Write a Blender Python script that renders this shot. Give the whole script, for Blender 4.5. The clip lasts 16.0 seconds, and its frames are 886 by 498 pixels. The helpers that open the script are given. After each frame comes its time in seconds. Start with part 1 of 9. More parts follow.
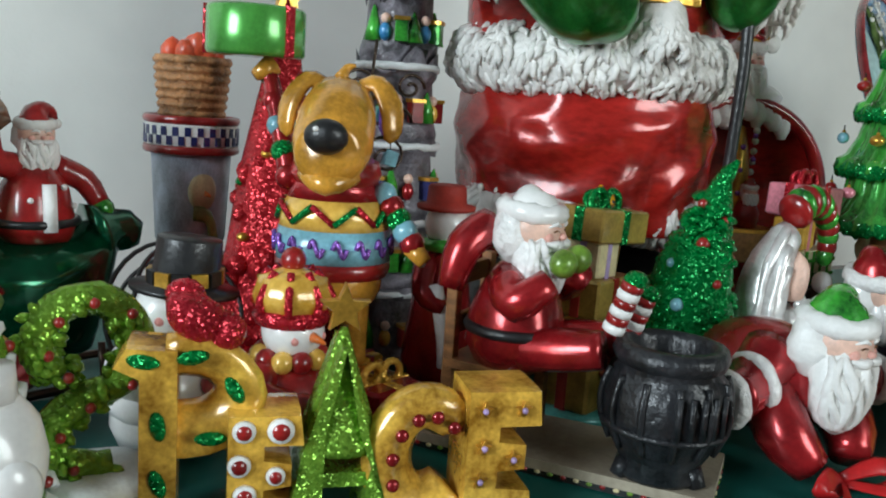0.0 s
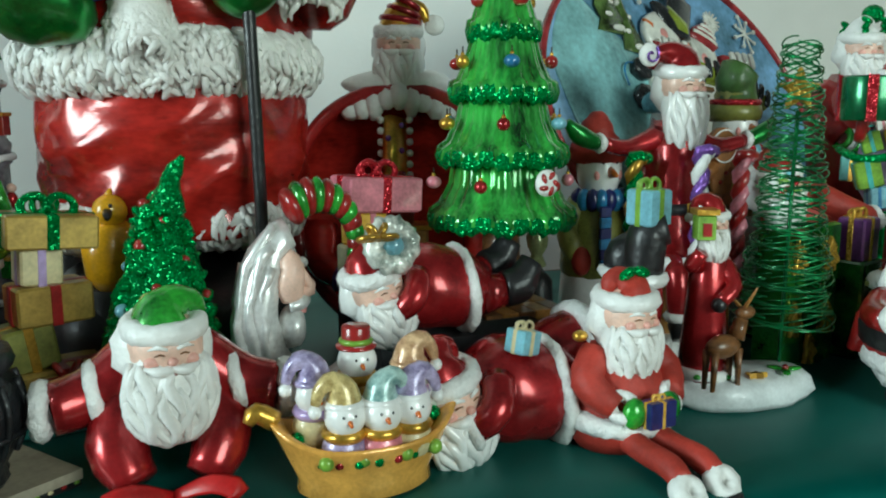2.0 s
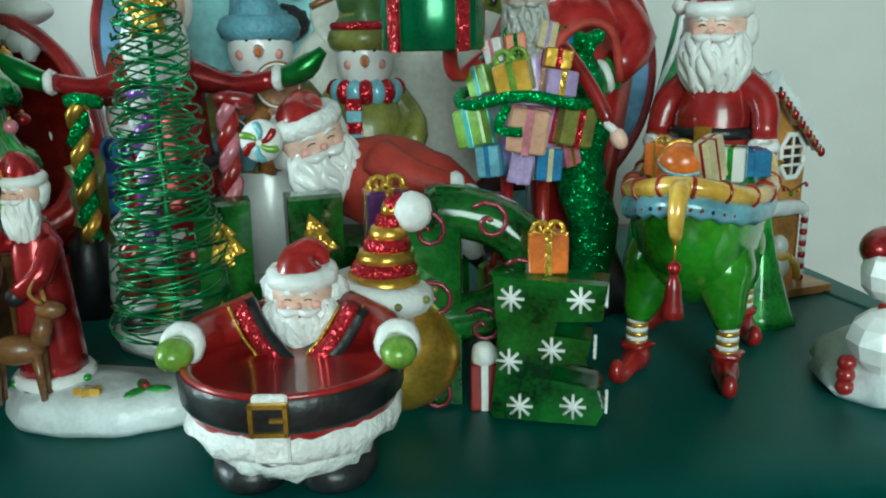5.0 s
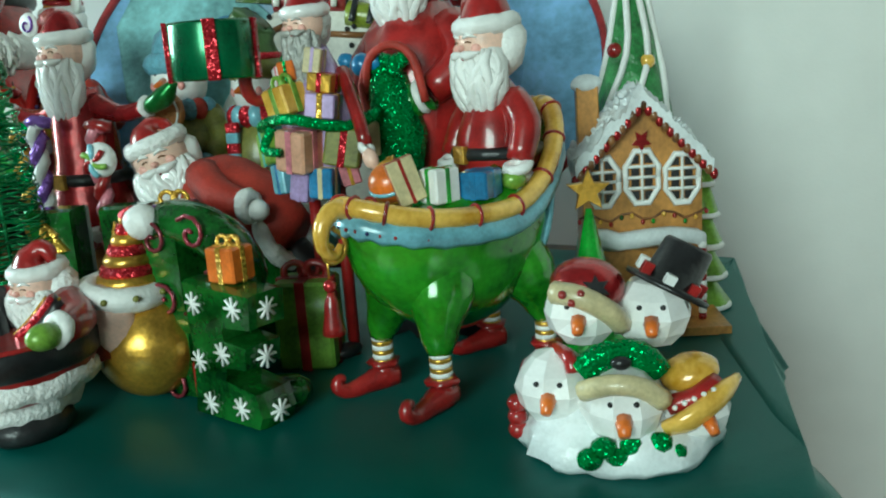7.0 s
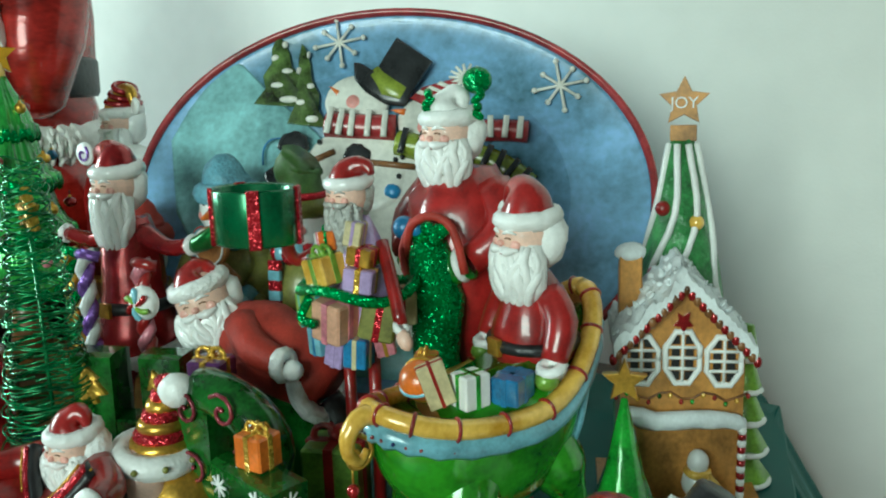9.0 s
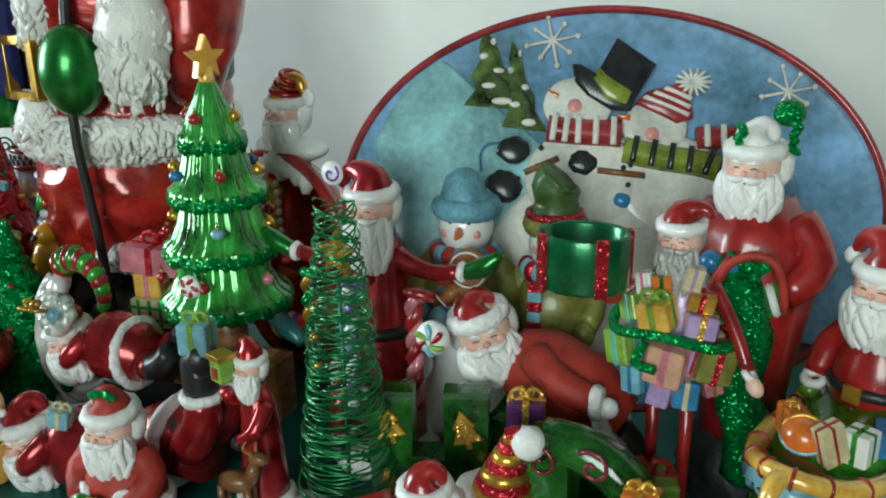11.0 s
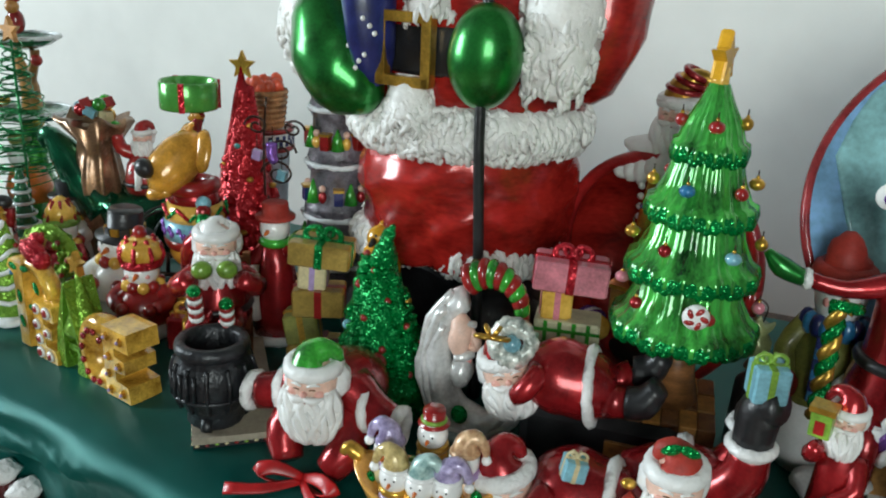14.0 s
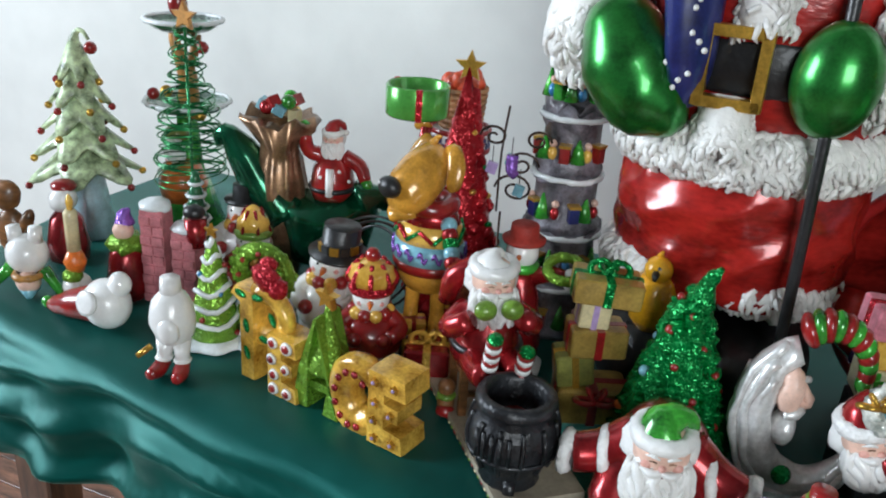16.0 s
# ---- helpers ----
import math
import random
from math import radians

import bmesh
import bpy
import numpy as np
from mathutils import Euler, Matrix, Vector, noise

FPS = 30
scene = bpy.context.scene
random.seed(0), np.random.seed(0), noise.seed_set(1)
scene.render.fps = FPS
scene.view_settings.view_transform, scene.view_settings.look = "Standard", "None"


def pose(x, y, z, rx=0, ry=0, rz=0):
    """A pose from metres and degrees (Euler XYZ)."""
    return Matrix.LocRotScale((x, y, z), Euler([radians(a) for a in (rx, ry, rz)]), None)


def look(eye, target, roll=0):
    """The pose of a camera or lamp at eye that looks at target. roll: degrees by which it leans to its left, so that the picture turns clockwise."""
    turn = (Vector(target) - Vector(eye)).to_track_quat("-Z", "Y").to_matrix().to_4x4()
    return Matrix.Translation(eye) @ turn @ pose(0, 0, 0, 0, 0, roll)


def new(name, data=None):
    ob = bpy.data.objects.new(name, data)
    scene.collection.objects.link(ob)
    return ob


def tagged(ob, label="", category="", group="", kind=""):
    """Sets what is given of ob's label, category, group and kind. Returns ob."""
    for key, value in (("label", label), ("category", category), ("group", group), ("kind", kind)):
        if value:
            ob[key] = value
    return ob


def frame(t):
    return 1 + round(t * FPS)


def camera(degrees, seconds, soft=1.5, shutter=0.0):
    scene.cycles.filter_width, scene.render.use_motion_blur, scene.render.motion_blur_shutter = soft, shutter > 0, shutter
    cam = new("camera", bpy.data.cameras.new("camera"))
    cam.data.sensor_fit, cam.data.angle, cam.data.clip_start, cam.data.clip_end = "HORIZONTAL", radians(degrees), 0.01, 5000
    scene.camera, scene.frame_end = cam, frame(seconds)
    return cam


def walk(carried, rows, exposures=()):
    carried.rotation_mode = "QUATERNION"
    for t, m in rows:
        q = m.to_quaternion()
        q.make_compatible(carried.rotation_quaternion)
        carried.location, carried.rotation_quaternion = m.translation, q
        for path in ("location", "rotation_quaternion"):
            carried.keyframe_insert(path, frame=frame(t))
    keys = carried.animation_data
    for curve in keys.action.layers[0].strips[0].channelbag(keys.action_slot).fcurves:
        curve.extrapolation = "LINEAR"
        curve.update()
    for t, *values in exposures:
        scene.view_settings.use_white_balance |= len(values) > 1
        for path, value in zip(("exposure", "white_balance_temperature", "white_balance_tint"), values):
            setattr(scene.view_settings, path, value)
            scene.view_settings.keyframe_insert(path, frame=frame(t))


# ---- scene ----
cam = camera(55.55, 16.0, soft=2.0)
PATH = [
    (0, (0.0001, -0.0034, 0.9582), (0.8940, 1.7513, 0.6094), 4.087),
    (0.5, (0.1103, -0.0537, 0.9483), (0.8975, 1.7530, 0.6075), 3.432),
    (1, (0.2313, -0.0799, 0.9428), (0.9416, 1.7605, 0.6140), 2.081),
    (1.5, (0.3463, -0.1238, 0.9585), (0.9566, 1.7509, 0.6223), 0.823),
    (2, (0.4486, -0.1462, 0.9660), (1.0021, 1.7444, 0.6208), 0.005),
    (2.5, (0.5549, -0.1724, 0.9944), (1.0360, 1.7221, 0.5705), -0.284),
    (3, (0.6598, -0.1977, 1.0069), (1.0488, 1.7113, 0.5548), -0.402),
    (3.5, (0.7483, -0.1948, 1.0154), (1.0517, 1.7231, 0.5363), -0.844),
    (4, (0.8493, -0.1393, 0.9719), (1.0457, 1.8002, 0.5251), -1.213),
    (4.5, (0.9629, -0.0914, 0.9564), (0.9438, 1.8492, 0.4732), -0.748),
    (5, (1.0696, -0.0610, 0.9629), (0.8717, 1.8631, 0.4544), -1.095),
    (5.2, (1.1139, -0.0535, 0.9743), (0.7981, 1.8491, 0.4445), -2.234),
    (7.3, (1.4773, 0.0555, 0.9470), (0.3786, 1.6739, 0.5302), -3.458),
    (7.5, (1.4938, 0.0668, 0.9454), (0.3516, 1.6580, 0.5409), -2.991),
    (8, (1.5011, 0.0875, 0.9664), (0.3229, 1.6631, 0.6068), -2.282),
    (8.5, (1.4820, 0.0948, 1.0122), (0.3205, 1.6799, 0.6405), -2.248),
    (8.7, (1.4669, 0.0881, 1.0309), (0.3147, 1.6782, 0.6514), -2.049),
    (10.8, (1.2224, -0.0412, 1.1519), (0.2773, 1.6076, 0.5289), -0.943),
    (11, (1.1927, -0.0465, 1.1478), (0.2531, 1.6074, 0.5298), -0.993),
    (11.5, (1.1232, -0.0633, 1.1464), (0.2104, 1.6023, 0.5198), -0.099),
    (12, (1.0406, -0.0945, 1.1541), (0.1695, 1.5895, 0.5174), 1.005),
    (12.5, (0.9565, -0.1216, 1.1595), (0.1328, 1.5849, 0.5195), 1.731),
    (13, (0.8732, -0.1427, 1.1548), (0.0995, 1.5846, 0.5083), 2.712),
    (13.5, (0.8124, -0.1528, 1.1516), (0.0419, 1.5678, 0.4839), 2.390),
    (14, (0.7409, -0.1706, 1.1530), (-0.0005, 1.5580, 0.4732), 2.731),
    (14.5, (0.6670, -0.1901, 1.1489), (-0.0428, 1.5501, 0.4648), 3.672),
    (15, (0.5961, -0.1879, 1.1405), (-0.1190, 1.5469, 0.4483), 4.202),
    (15.5, (0.5240, -0.1923, 1.1588), (-0.1715, 1.5331, 0.4244), 3.973),
    (16, (0.4542, -0.1889, 1.1768), (-0.2129, 1.5261, 0.3933), 4.091),
]
walk(cam, [(t, look(eye, target, roll)) for t, eye, target, roll in PATH],
     [(0.0, -0.71, 5990, 1), (2.5, -0.6, 5800, -17), (5.0, -0.47, 5560, -19), (8.5, -0.26, 5700, -22), (11.0, -0.57, 5930, -8), (13.0, -0.63, 6050, -4), (16.0, -0.47, 5860, 6)])

# ---- world and light: an overcast day behind one window in the front wall ----
world = bpy.data.worlds.new("sky")
scene.world = world
world.use_nodes = True
sky = world.node_tree.nodes.new("ShaderNodeTexSky")
sky.sky_type, sky.sun_disc, sky.sun_elevation, sky.sun_rotation = "NISHITA", False, radians(35), radians(200)
world.node_tree.links.new(sky.outputs[0], world.node_tree.nodes["Background"].inputs[0])
world.node_tree.nodes["Background"].inputs[1].default_value = 0.1
WIN = (1.65, -2.2, 1.6, 1.4, 1.3)  # window centre x, wall y, centre z, width, height


def window_light(name, m, sx, sy, watts, colour):
    lamp = bpy.data.lights.new(name, "AREA")
    lamp.shape, lamp.size, lamp.size_y, lamp.energy, lamp.color = "RECTANGLE", sx, sy, watts, colour
    ob = new(name, lamp)
    ob.matrix_world = m
    return ob


window_light("window_daylight", pose(WIN[0], WIN[1] - 0.02, WIN[2], 90, 0, 0), WIN[3] - 0.1, WIN[4] - 0.1, 77, (1.0, 0.985, 0.94))
window_light("side_window_daylight", pose(-2.23, -0.5, 1.6, 90, 0, -90), 1.0, 1.2, 122, (0.94, 0.97, 1.0))


# ---- materials ----
MATS = {}


def paint(name, col, rough=0.35, metal=0.0, coat=0.0, var=0.18, scale=45.0, bump=0.0, bscale=160.0, glitter=0.0, stretch=(1, 1, 1), second=None):
    """Procedural surface: colour that wanders at two scales, relief, and flakes of glitter."""
    if name in MATS:
        return MATS[name]
    m = bpy.data.materials.new(name)
    m.use_nodes = True
    nt = m.node_tree
    N, L = nt.nodes, nt.links
    b = N["Principled BSDF"]
    b.inputs["Roughness"].default_value = rough
    b.inputs["Metallic"].default_value = metal
    b.inputs["Coat Weight"].default_value = coat
    b.inputs["Coat Roughness"].default_value = 0.07
    tc = N.new("ShaderNodeTexCoord")
    mp = N.new("ShaderNodeMapping")
    mp.inputs["Scale"].default_value = stretch
    L.new(tc.outputs["Object"], mp.inputs["Vector"])
    big = N.new("ShaderNodeTexNoise")
    big.inputs["Scale"].default_value, big.inputs["Detail"].default_value = scale, 3
    fine = N.new("ShaderNodeTexNoise")
    fine.inputs["Scale"].default_value, fine.inputs["Detail"].default_value = scale * 9, 2
    L.new(mp.outputs[0], big.inputs["Vector"])
    L.new(mp.outputs[0], fine.inputs["Vector"])
    add = N.new("ShaderNodeMath")
    add.operation = "MULTIPLY_ADD"
    add.inputs[1].default_value = 0.35
    L.new(fine.outputs["Fac"], add.inputs[0])
    L.new(big.outputs["Fac"], add.inputs[2])
    ramp = N.new("ShaderNodeValToRGB")
    dark = [c * (1 - 1.6 * var) for c in col]
    lite = [min(1.0, c * (1 + 1.3 * var) + 0.02 * var) for c in (second or col)]
    ramp.color_ramp.elements[0].position, ramp.color_ramp.elements[1].position = 0.45, 0.88
    ramp.color_ramp.elements[0].color, ramp.color_ramp.elements[1].color = (*dark, 1), (*lite, 1)
    L.new(add.outputs[0], ramp.inputs[0])
    colour = ramp.outputs[0]
    if glitter:
        vor = N.new("ShaderNodeTexVoronoi")
        vor.inputs["Scale"].default_value = 900
        L.new(tc.outputs["Object"], vor.inputs["Vector"])
        geo = N.new("ShaderNodeNewGeometry")
        sub = N.new("ShaderNodeVectorMath")
        sub.operation = "SUBTRACT"
        sub.inputs[1].default_value = (0.5, 0.5, 0.5)
        L.new(vor.outputs["Color"], sub.inputs[0])
        mul = N.new("ShaderNodeVectorMath")
        mul.operation = "MULTIPLY_ADD"
        mul.inputs[1].default_value = (glitter * 1.7,) * 3
        L.new(sub.outputs[0], mul.inputs[0])
        L.new(geo.outputs["Normal"], mul.inputs[2])
        nrm = N.new("ShaderNodeVectorMath")
        nrm.operation = "NORMALIZE"
        L.new(mul.outputs[0], nrm.inputs[0])
        L.new(nrm.outputs[0], b.inputs["Normal"])
        b.inputs["Metallic"].default_value = max(metal, 0.55)
        b.inputs["Roughness"].default_value = 0.24
    elif bump:
        nz = N.new("ShaderNodeTexNoise")
        nz.inputs["Scale"].default_value, nz.inputs["Detail"].default_value = bscale, 4
        L.new(mp.outputs[0], nz.inputs["Vector"])
        bp = N.new("ShaderNodeBump")
        bp.inputs["Strength"].default_value, bp.inputs["Distance"].default_value = bump, 0.004
        L.new(nz.outputs["Fac"], bp.inputs["Height"])
        L.new(bp.outputs[0], b.inputs["Normal"])
        L.new(bp.outputs[0], b.inputs["Coat Normal"])
    L.new(colour, b.inputs["Base Color"])
    MATS[name] = m
    return m


RED = paint("red_gloss", (0.28, 0.009, 0.009), 0.28, 0, 0.6, 0.3, bump=0.08, bscale=60)
REDM = paint("red_metallic", (0.32, 0.01, 0.014), 0.27, 0.5, 0.5, 0.3, bump=0.1, bscale=70)
REDMATT = paint("red_matt", (0.37, 0.03, 0.018), 0.6, 0, 0, 0.2, bump=0.2, bscale=220)
REDSTAT = paint("red_statue", (0.35, 0.011, 0.007), 0.24, 0.15, 0.5, 0.4, scale=14, bump=0.35, bscale=22, stretch=(1, 1, 2.2))
REDG = paint("red_glitter", (0.48, 0.015, 0.03), glitter=0.6)
WHITE = paint("white_paint", (0.86, 0.855, 0.83), 0.42, 0, 0.1, 0.06, bump=0.3, bscale=190)
FUR = paint("sculpted_fur", (0.87, 0.855, 0.82), 0.4, 0, 0.3, 0.08, scale=30, bump=0.4, bscale=260)
FURG = paint("pearl_white_glitter", (0.86, 0.85, 0.83), 0.36, 0.0, 0.35, 0.1, bump=0.6, bscale=260)
PEARL = paint("pearl_white", (0.88, 0.87, 0.85), 0.28, 0.02, 0.5, 0.06)
SILVER = paint("pearl_silver", (0.784, 0.750, 0.706), 0.3, 0.3, 0.4, 0.3, scale=30, bump=0.3, bscale=80)
SKIN = paint("skin_paint", (0.8, 0.53, 0.42), 0.45, 0, 0.2, 0.14, scale=60)
PINK = paint("pink_blush", (0.75, 0.32, 0.29), 0.45, 0, 0.2, 0.2)
BLUSH = paint("blush_paint", (0.78, 0.41, 0.34), 0.45, 0, 0.2, 0.14, scale=60)
BLACK = paint("black_paint", (0.01, 0.01, 0.011), 0.4, 0, 0.15, 0.3, bump=0.2, bscale=140)
IRON = paint("cast_iron", (0.014, 0.015, 0.018), 0.4, 0.2, 0.15, 0.4, bump=0.5, bscale=120)
GREEN = paint("green_gloss", (0.025, 0.2, 0.03), 0.25, 0.2, 0.7, 0.4, second=(0.06, 0.36, 0.03), bump=0.15, bscale=50)
GREENM = paint("green_metallic", (0.026, 0.2, 0.03), 0.3, 0.7, 0.45, 0.3, bump=0.06, bscale=40)
GREENT = paint("green_ceramic", (0.02, 0.2, 0.03), 0.16, 0.3, 0.8, 0.5, scale=60, second=(0.07, 0.38, 0.05), stretch=(1, 1, 0.2), bump=0.3, bscale=60)
GREENG = paint("green_glitter", (0.01, 0.26, 0.05), glitter=0.75)
LIMEG = paint("lime_glitter", (0.22, 0.42, 0.04), glitter=0.5)
LIME = paint("lime_paint", (0.2, 0.36, 0.04), 0.35, 0.1, 0.4, 0.35)
DGREEN = paint("dark_green_glass", (0.004, 0.045, 0.005), 0.14, 0.0, 0.35, 0.55, scale=42, second=(0.012, 0.085, 0.006))
OLIVE = paint("olive_paint", (0.2, 0.2, 0.04), 0.4, 0, 0.3, 0.3)
GOLD = paint("gold_paint", (0.62, 0.36, 0.05), 0.3, 0.75, 0.3, 0.3, bump=0.2, bscale=90)
GOLDG = paint("gold_glitter", (0.7, 0.42, 0.06), glitter=0.55)
YELLOW = paint("yellow_amber", (0.7, 0.35, 0.02), 0.22, 0.08, 0.7, 0.18, scale=30, second=(0.78, 0.5, 0.1))
CREAM = paint("cream_paint", (0.62, 0.53, 0.3), 0.4, 0, 0.3, 0.2)
BROWN = paint("brown_paint", (0.2, 0.085, 0.025), 0.4, 0, 0.3, 0.4, stretch=(1, 1, 3))
TAN = paint("gingerbread", (0.46, 0.22, 0.05), 0.4, 0, 0.35, 0.35, scale=30)
ORANGE = paint("orange_paint", (0.68, 0.16, 0.02), 0.3, 0, 0.5, 0.25)
BLUE = paint("blue_paint", (0.04, 0.2, 0.42), 0.3, 0.1, 0.5, 0.3)
NAVY = paint("navy_paint", (0.012, 0.018, 0.12), 0.35, 0, 0.4, 0.3)
SKYBLUE = paint("pale_blue_paint", (0.22, 0.46, 0.55), 0.3, 0.05, 0.5, 0.25)
TEAL = paint("teal_paint", (0.1, 0.4, 0.36), 0.3, 0.1, 0.5, 0.25)
PURPLE = paint("purple_glitter", (0.26, 0.12, 0.5), glitter=0.4)
LILAC = paint("lilac_paint", (0.42, 0.3, 0.55), 0.32, 0.1, 0.5, 0.25)
PINKG = paint("pink_paint", (0.6, 0.2, 0.25), 0.32, 0.1, 0.5, 0.3)
WICKER = paint("wicker", (0.4, 0.19, 0.07), 0.5, 0, 0.1, 0.45, bump=0.6, bscale=240)
SNOW = paint("snow_plaster", (0.78, 0.81, 0.82), 0.4, 0, 0.3, 0.12, bump=0.4, bscale=90)
STONE = paint("grey_stone", (0.155, 0.143, 0.167), 0.45, 0.1, 0.3, 0.5, scale=60, bump=0.7, bscale=120)
WIRE = paint("green_tinsel_wire", (0.03, 0.24, 0.07), 0.26, 0.6, 0.3, 0.4)
DWIRE = paint("dark_wire", (0.05, 0.03, 0.02), 0.35, 0.8, 0.2, 0.2)
GLAZE = paint("platter_glaze", (0.2, 0.42, 0.55), 0.24, 0, 0.22, 0.35, scale=16, second=(0.2, 0.36, 0.58))
GLAZE2 = paint("platter_snowfield", (0.3, 0.56, 0.58), 0.24, 0, 0.22, 0.3, scale=20)
GLAZEW = paint("platter_white", (0.78, 0.77, 0.7), 0.24, 0, 0.22, 0.16, scale=25)
GLAZER = paint("platter_red", (0.3, 0.03, 0.035), 0.24, 0, 0.22, 0.3)
GLAZEG = paint("platter_green", (0.08, 0.13, 0.03), 0.24, 0, 0.22, 0.6, scale=60)
GLAZEO = paint("platter_olive", (0.22, 0.27, 0.03), 0.24, 0, 0.22, 0.35)
GLAZEK = paint("platter_black", (0.022, 0.024, 0.026), 0.24, 0, 0.22, 0.3)
RIBBON = paint("red_satin", (0.42, 0.008, 0.01), 0.36, 0, 0.1, 0.2)
CLOTH = paint("green_tablecloth", (0.0025, 0.05, 0.041), 0.38, 0, 0, 0.22, scale=5, bump=0.15, bscale=1400)
CLOTH.node_tree.nodes["Principled BSDF"].inputs["Specular IOR Level"].default_value = 0.55
CLOTH.node_tree.nodes["Principled BSDF"].inputs["Specular Tint"].default_value = (0.1, 0.8, 0.68, 1)
CLOTH.node_tree.nodes["Principled BSDF"].inputs["Sheen Weight"].default_value = 0.2
CLOTH.node_tree.nodes["Principled BSDF"].inputs["Sheen Roughness"].default_value = 0.35
CLOTH.node_tree.nodes["Principled BSDF"].inputs["Sheen Tint"].default_value = (0.2, 0.85, 0.7, 1)
WALL = paint("wall_paint", (0.82, 0.82, 0.78), 0.7, 0, 0, 0.05, scale=2.2, bump=0.08, bscale=260)
WOOD = paint("dark_table_wood", (0.1, 0.045, 0.02), 0.4, 0, 0.3, 0.5, scale=14, stretch=(6, 6, 0.6))
PLANK = paint("red_brown_parquet", (0.2, 0.085, 0.045), 0.35, 0, 0.3, 0.5, scale=8, stretch=(1, 7, 1))
# unseen walls: near-black colour holds down bounced fill and deepens the shade
ROOM = paint("far_wall_low_bounce", (0.05, 0.051, 0.05), 0.8, var=0.06, scale=2)
# ceiling out of view, dark grey so that it throws back little light
CEIL = paint("ceiling_low_bounce", (0.1, 0.1, 0.098), 0.8, var=0.03, scale=2)


# ---- mesh building ----
class Mesh:
    """Collects vertices and faces with a material each; T is the pose in which shapes are added."""

    def __init__(self):
        self.v, self.f, self.m, self.s, self.mats, self.T = [], [], [], [], [], Matrix()
        self.starts = []

    def slot(self, mat):
        if mat not in self.mats:
            self.mats.append(mat)
        return self.mats.index(mat)

    def start(self, name, label=""):
        """What is added from here on belongs to a new part of this name."""
        self.starts.append((len(self.f), name, label))

    def add(self, verts, faces, mat, smooth=True):
        k, i = len(self.v), self.slot(mat)
        self.v += [tuple(self.T @ Vector(p)) for p in verts]
        self.f += [tuple(a + k for a in q) for q in faces]
        self.m += [i] * len(faces)
        self.s += [smooth] * len(faces)

    def grid(self, rows, mat, closed=True, caps=True, smooth=True):
        n, k = len(rows[0]), len(rows)
        faces = []
        for i in range(k - 1):
            for j in range(n if closed else n - 1):
                a, b = i * n + j, i * n + (j + 1) % n
                faces.append((a, b, b + n, a + n))
        if caps and closed:
            faces += [tuple(range(n - 1, -1, -1)), tuple(range((k - 1) * n, k * n))]
        self.add([p for r in rows for p in r], faces, mat, smooth)

    def lathe(self, mat, prof, c=(0, 0, 0), n=20, sx=1.0, sy=1.0, wave=0.0, count=0, lump=0.0, freq=60.0, rot=(0, 0, 0), smooth=True, caps=True):
        T = self.T
        self.T = T @ pose(*c, *rot)
        rows = []
        for r, z in prof:
            row = []
            for j in range(n):
                a = 2 * math.pi * j / n
                q = r * (1 + wave * math.cos(count * a))
                p = Vector((q * sx * math.cos(a), q * sy * math.sin(a), z))
                if lump:
                    p *= 1 + lump * noise.noise(p * freq + Vector(c) * 31)
                row.append(tuple(p))
            rows.append(row)
        self.grid(rows, mat, smooth=smooth, caps=caps)
        self.T = T

    def ball(self, mat, c, r, rot=(0, 0, 0), n=14, lump=0.0, freq=60.0, flat=False):
        r = (r, r, r) if isinstance(r, (int, float)) else r
        k = max(6, n * 2 // 3)
        T = self.T
        self.T = T @ pose(*c, *rot)
        rows = []
        for i in range(k + 1):
            b = math.pi * (0.02 + 0.96 * i / k) - math.pi / 2
            row = []
            for j in range(n):
                a = 2 * math.pi * j / n
                d = Vector((math.cos(a) * math.cos(b), math.sin(a) * math.cos(b), math.sin(b)))
                p = Vector((d.x * r[0], d.y * r[1], d.z * r[2]))
                if lump:
                    p *= 1 + lump * noise.noise(p * freq + Vector(c) * 47)
                row.append(tuple(p))
            rows.append(row)
        self.grid(rows, mat, smooth=not flat)
        self.T = T

    def tube(self, mat, pts, radii, n=8, lump=0.0, freq=80.0, flat=1.0, soft=True):
        pts = [Vector(p) for p in pts]
        if isinstance(radii, (int, float)):
            radii = [radii] * len(pts)
        if soft and 2 < len(pts) < 12:
            line, sizes, last = [], [], len(pts) - 1
            for i in range(last):
                p0, p1, p2, p3 = pts[max(i - 1, 0)], pts[i], pts[i + 1], pts[min(i + 2, last)]
                for t in (0.0, 0.33, 0.67):
                    line.append(0.5 * (2 * p1 + (p2 - p0) * t + (2 * p0 - 5 * p1 + 4 * p2 - p3) * t * t + (3 * p1 - p0 - 3 * p2 + p3) * t ** 3))
                    sizes.append(radii[i] + (radii[i + 1] - radii[i]) * (t * t * (3 - 2 * t)))
            pts, radii = line + [pts[last]], sizes + [radii[last]]
        rows, ref = [], None
        for i, p in enumerate(pts):
            d = (pts[min(i + 1, len(pts) - 1)] - pts[max(i - 1, 0)]).normalized()
            if ref is None:
                ref = d.orthogonal().normalized()
            ref = (ref - d * ref.dot(d)).normalized()
            side = d.cross(ref)
            row = []
            for j in range(n):
                a = 2 * math.pi * j / n
                o = (ref * math.cos(a) + side * (math.sin(a) * flat)) * radii[i]
                q = p + o
                if lump:
                    q = p + o * (1 + lump * noise.noise(q * freq))
                row.append(tuple(q))
            rows.append(row)
        self.grid(rows, mat)

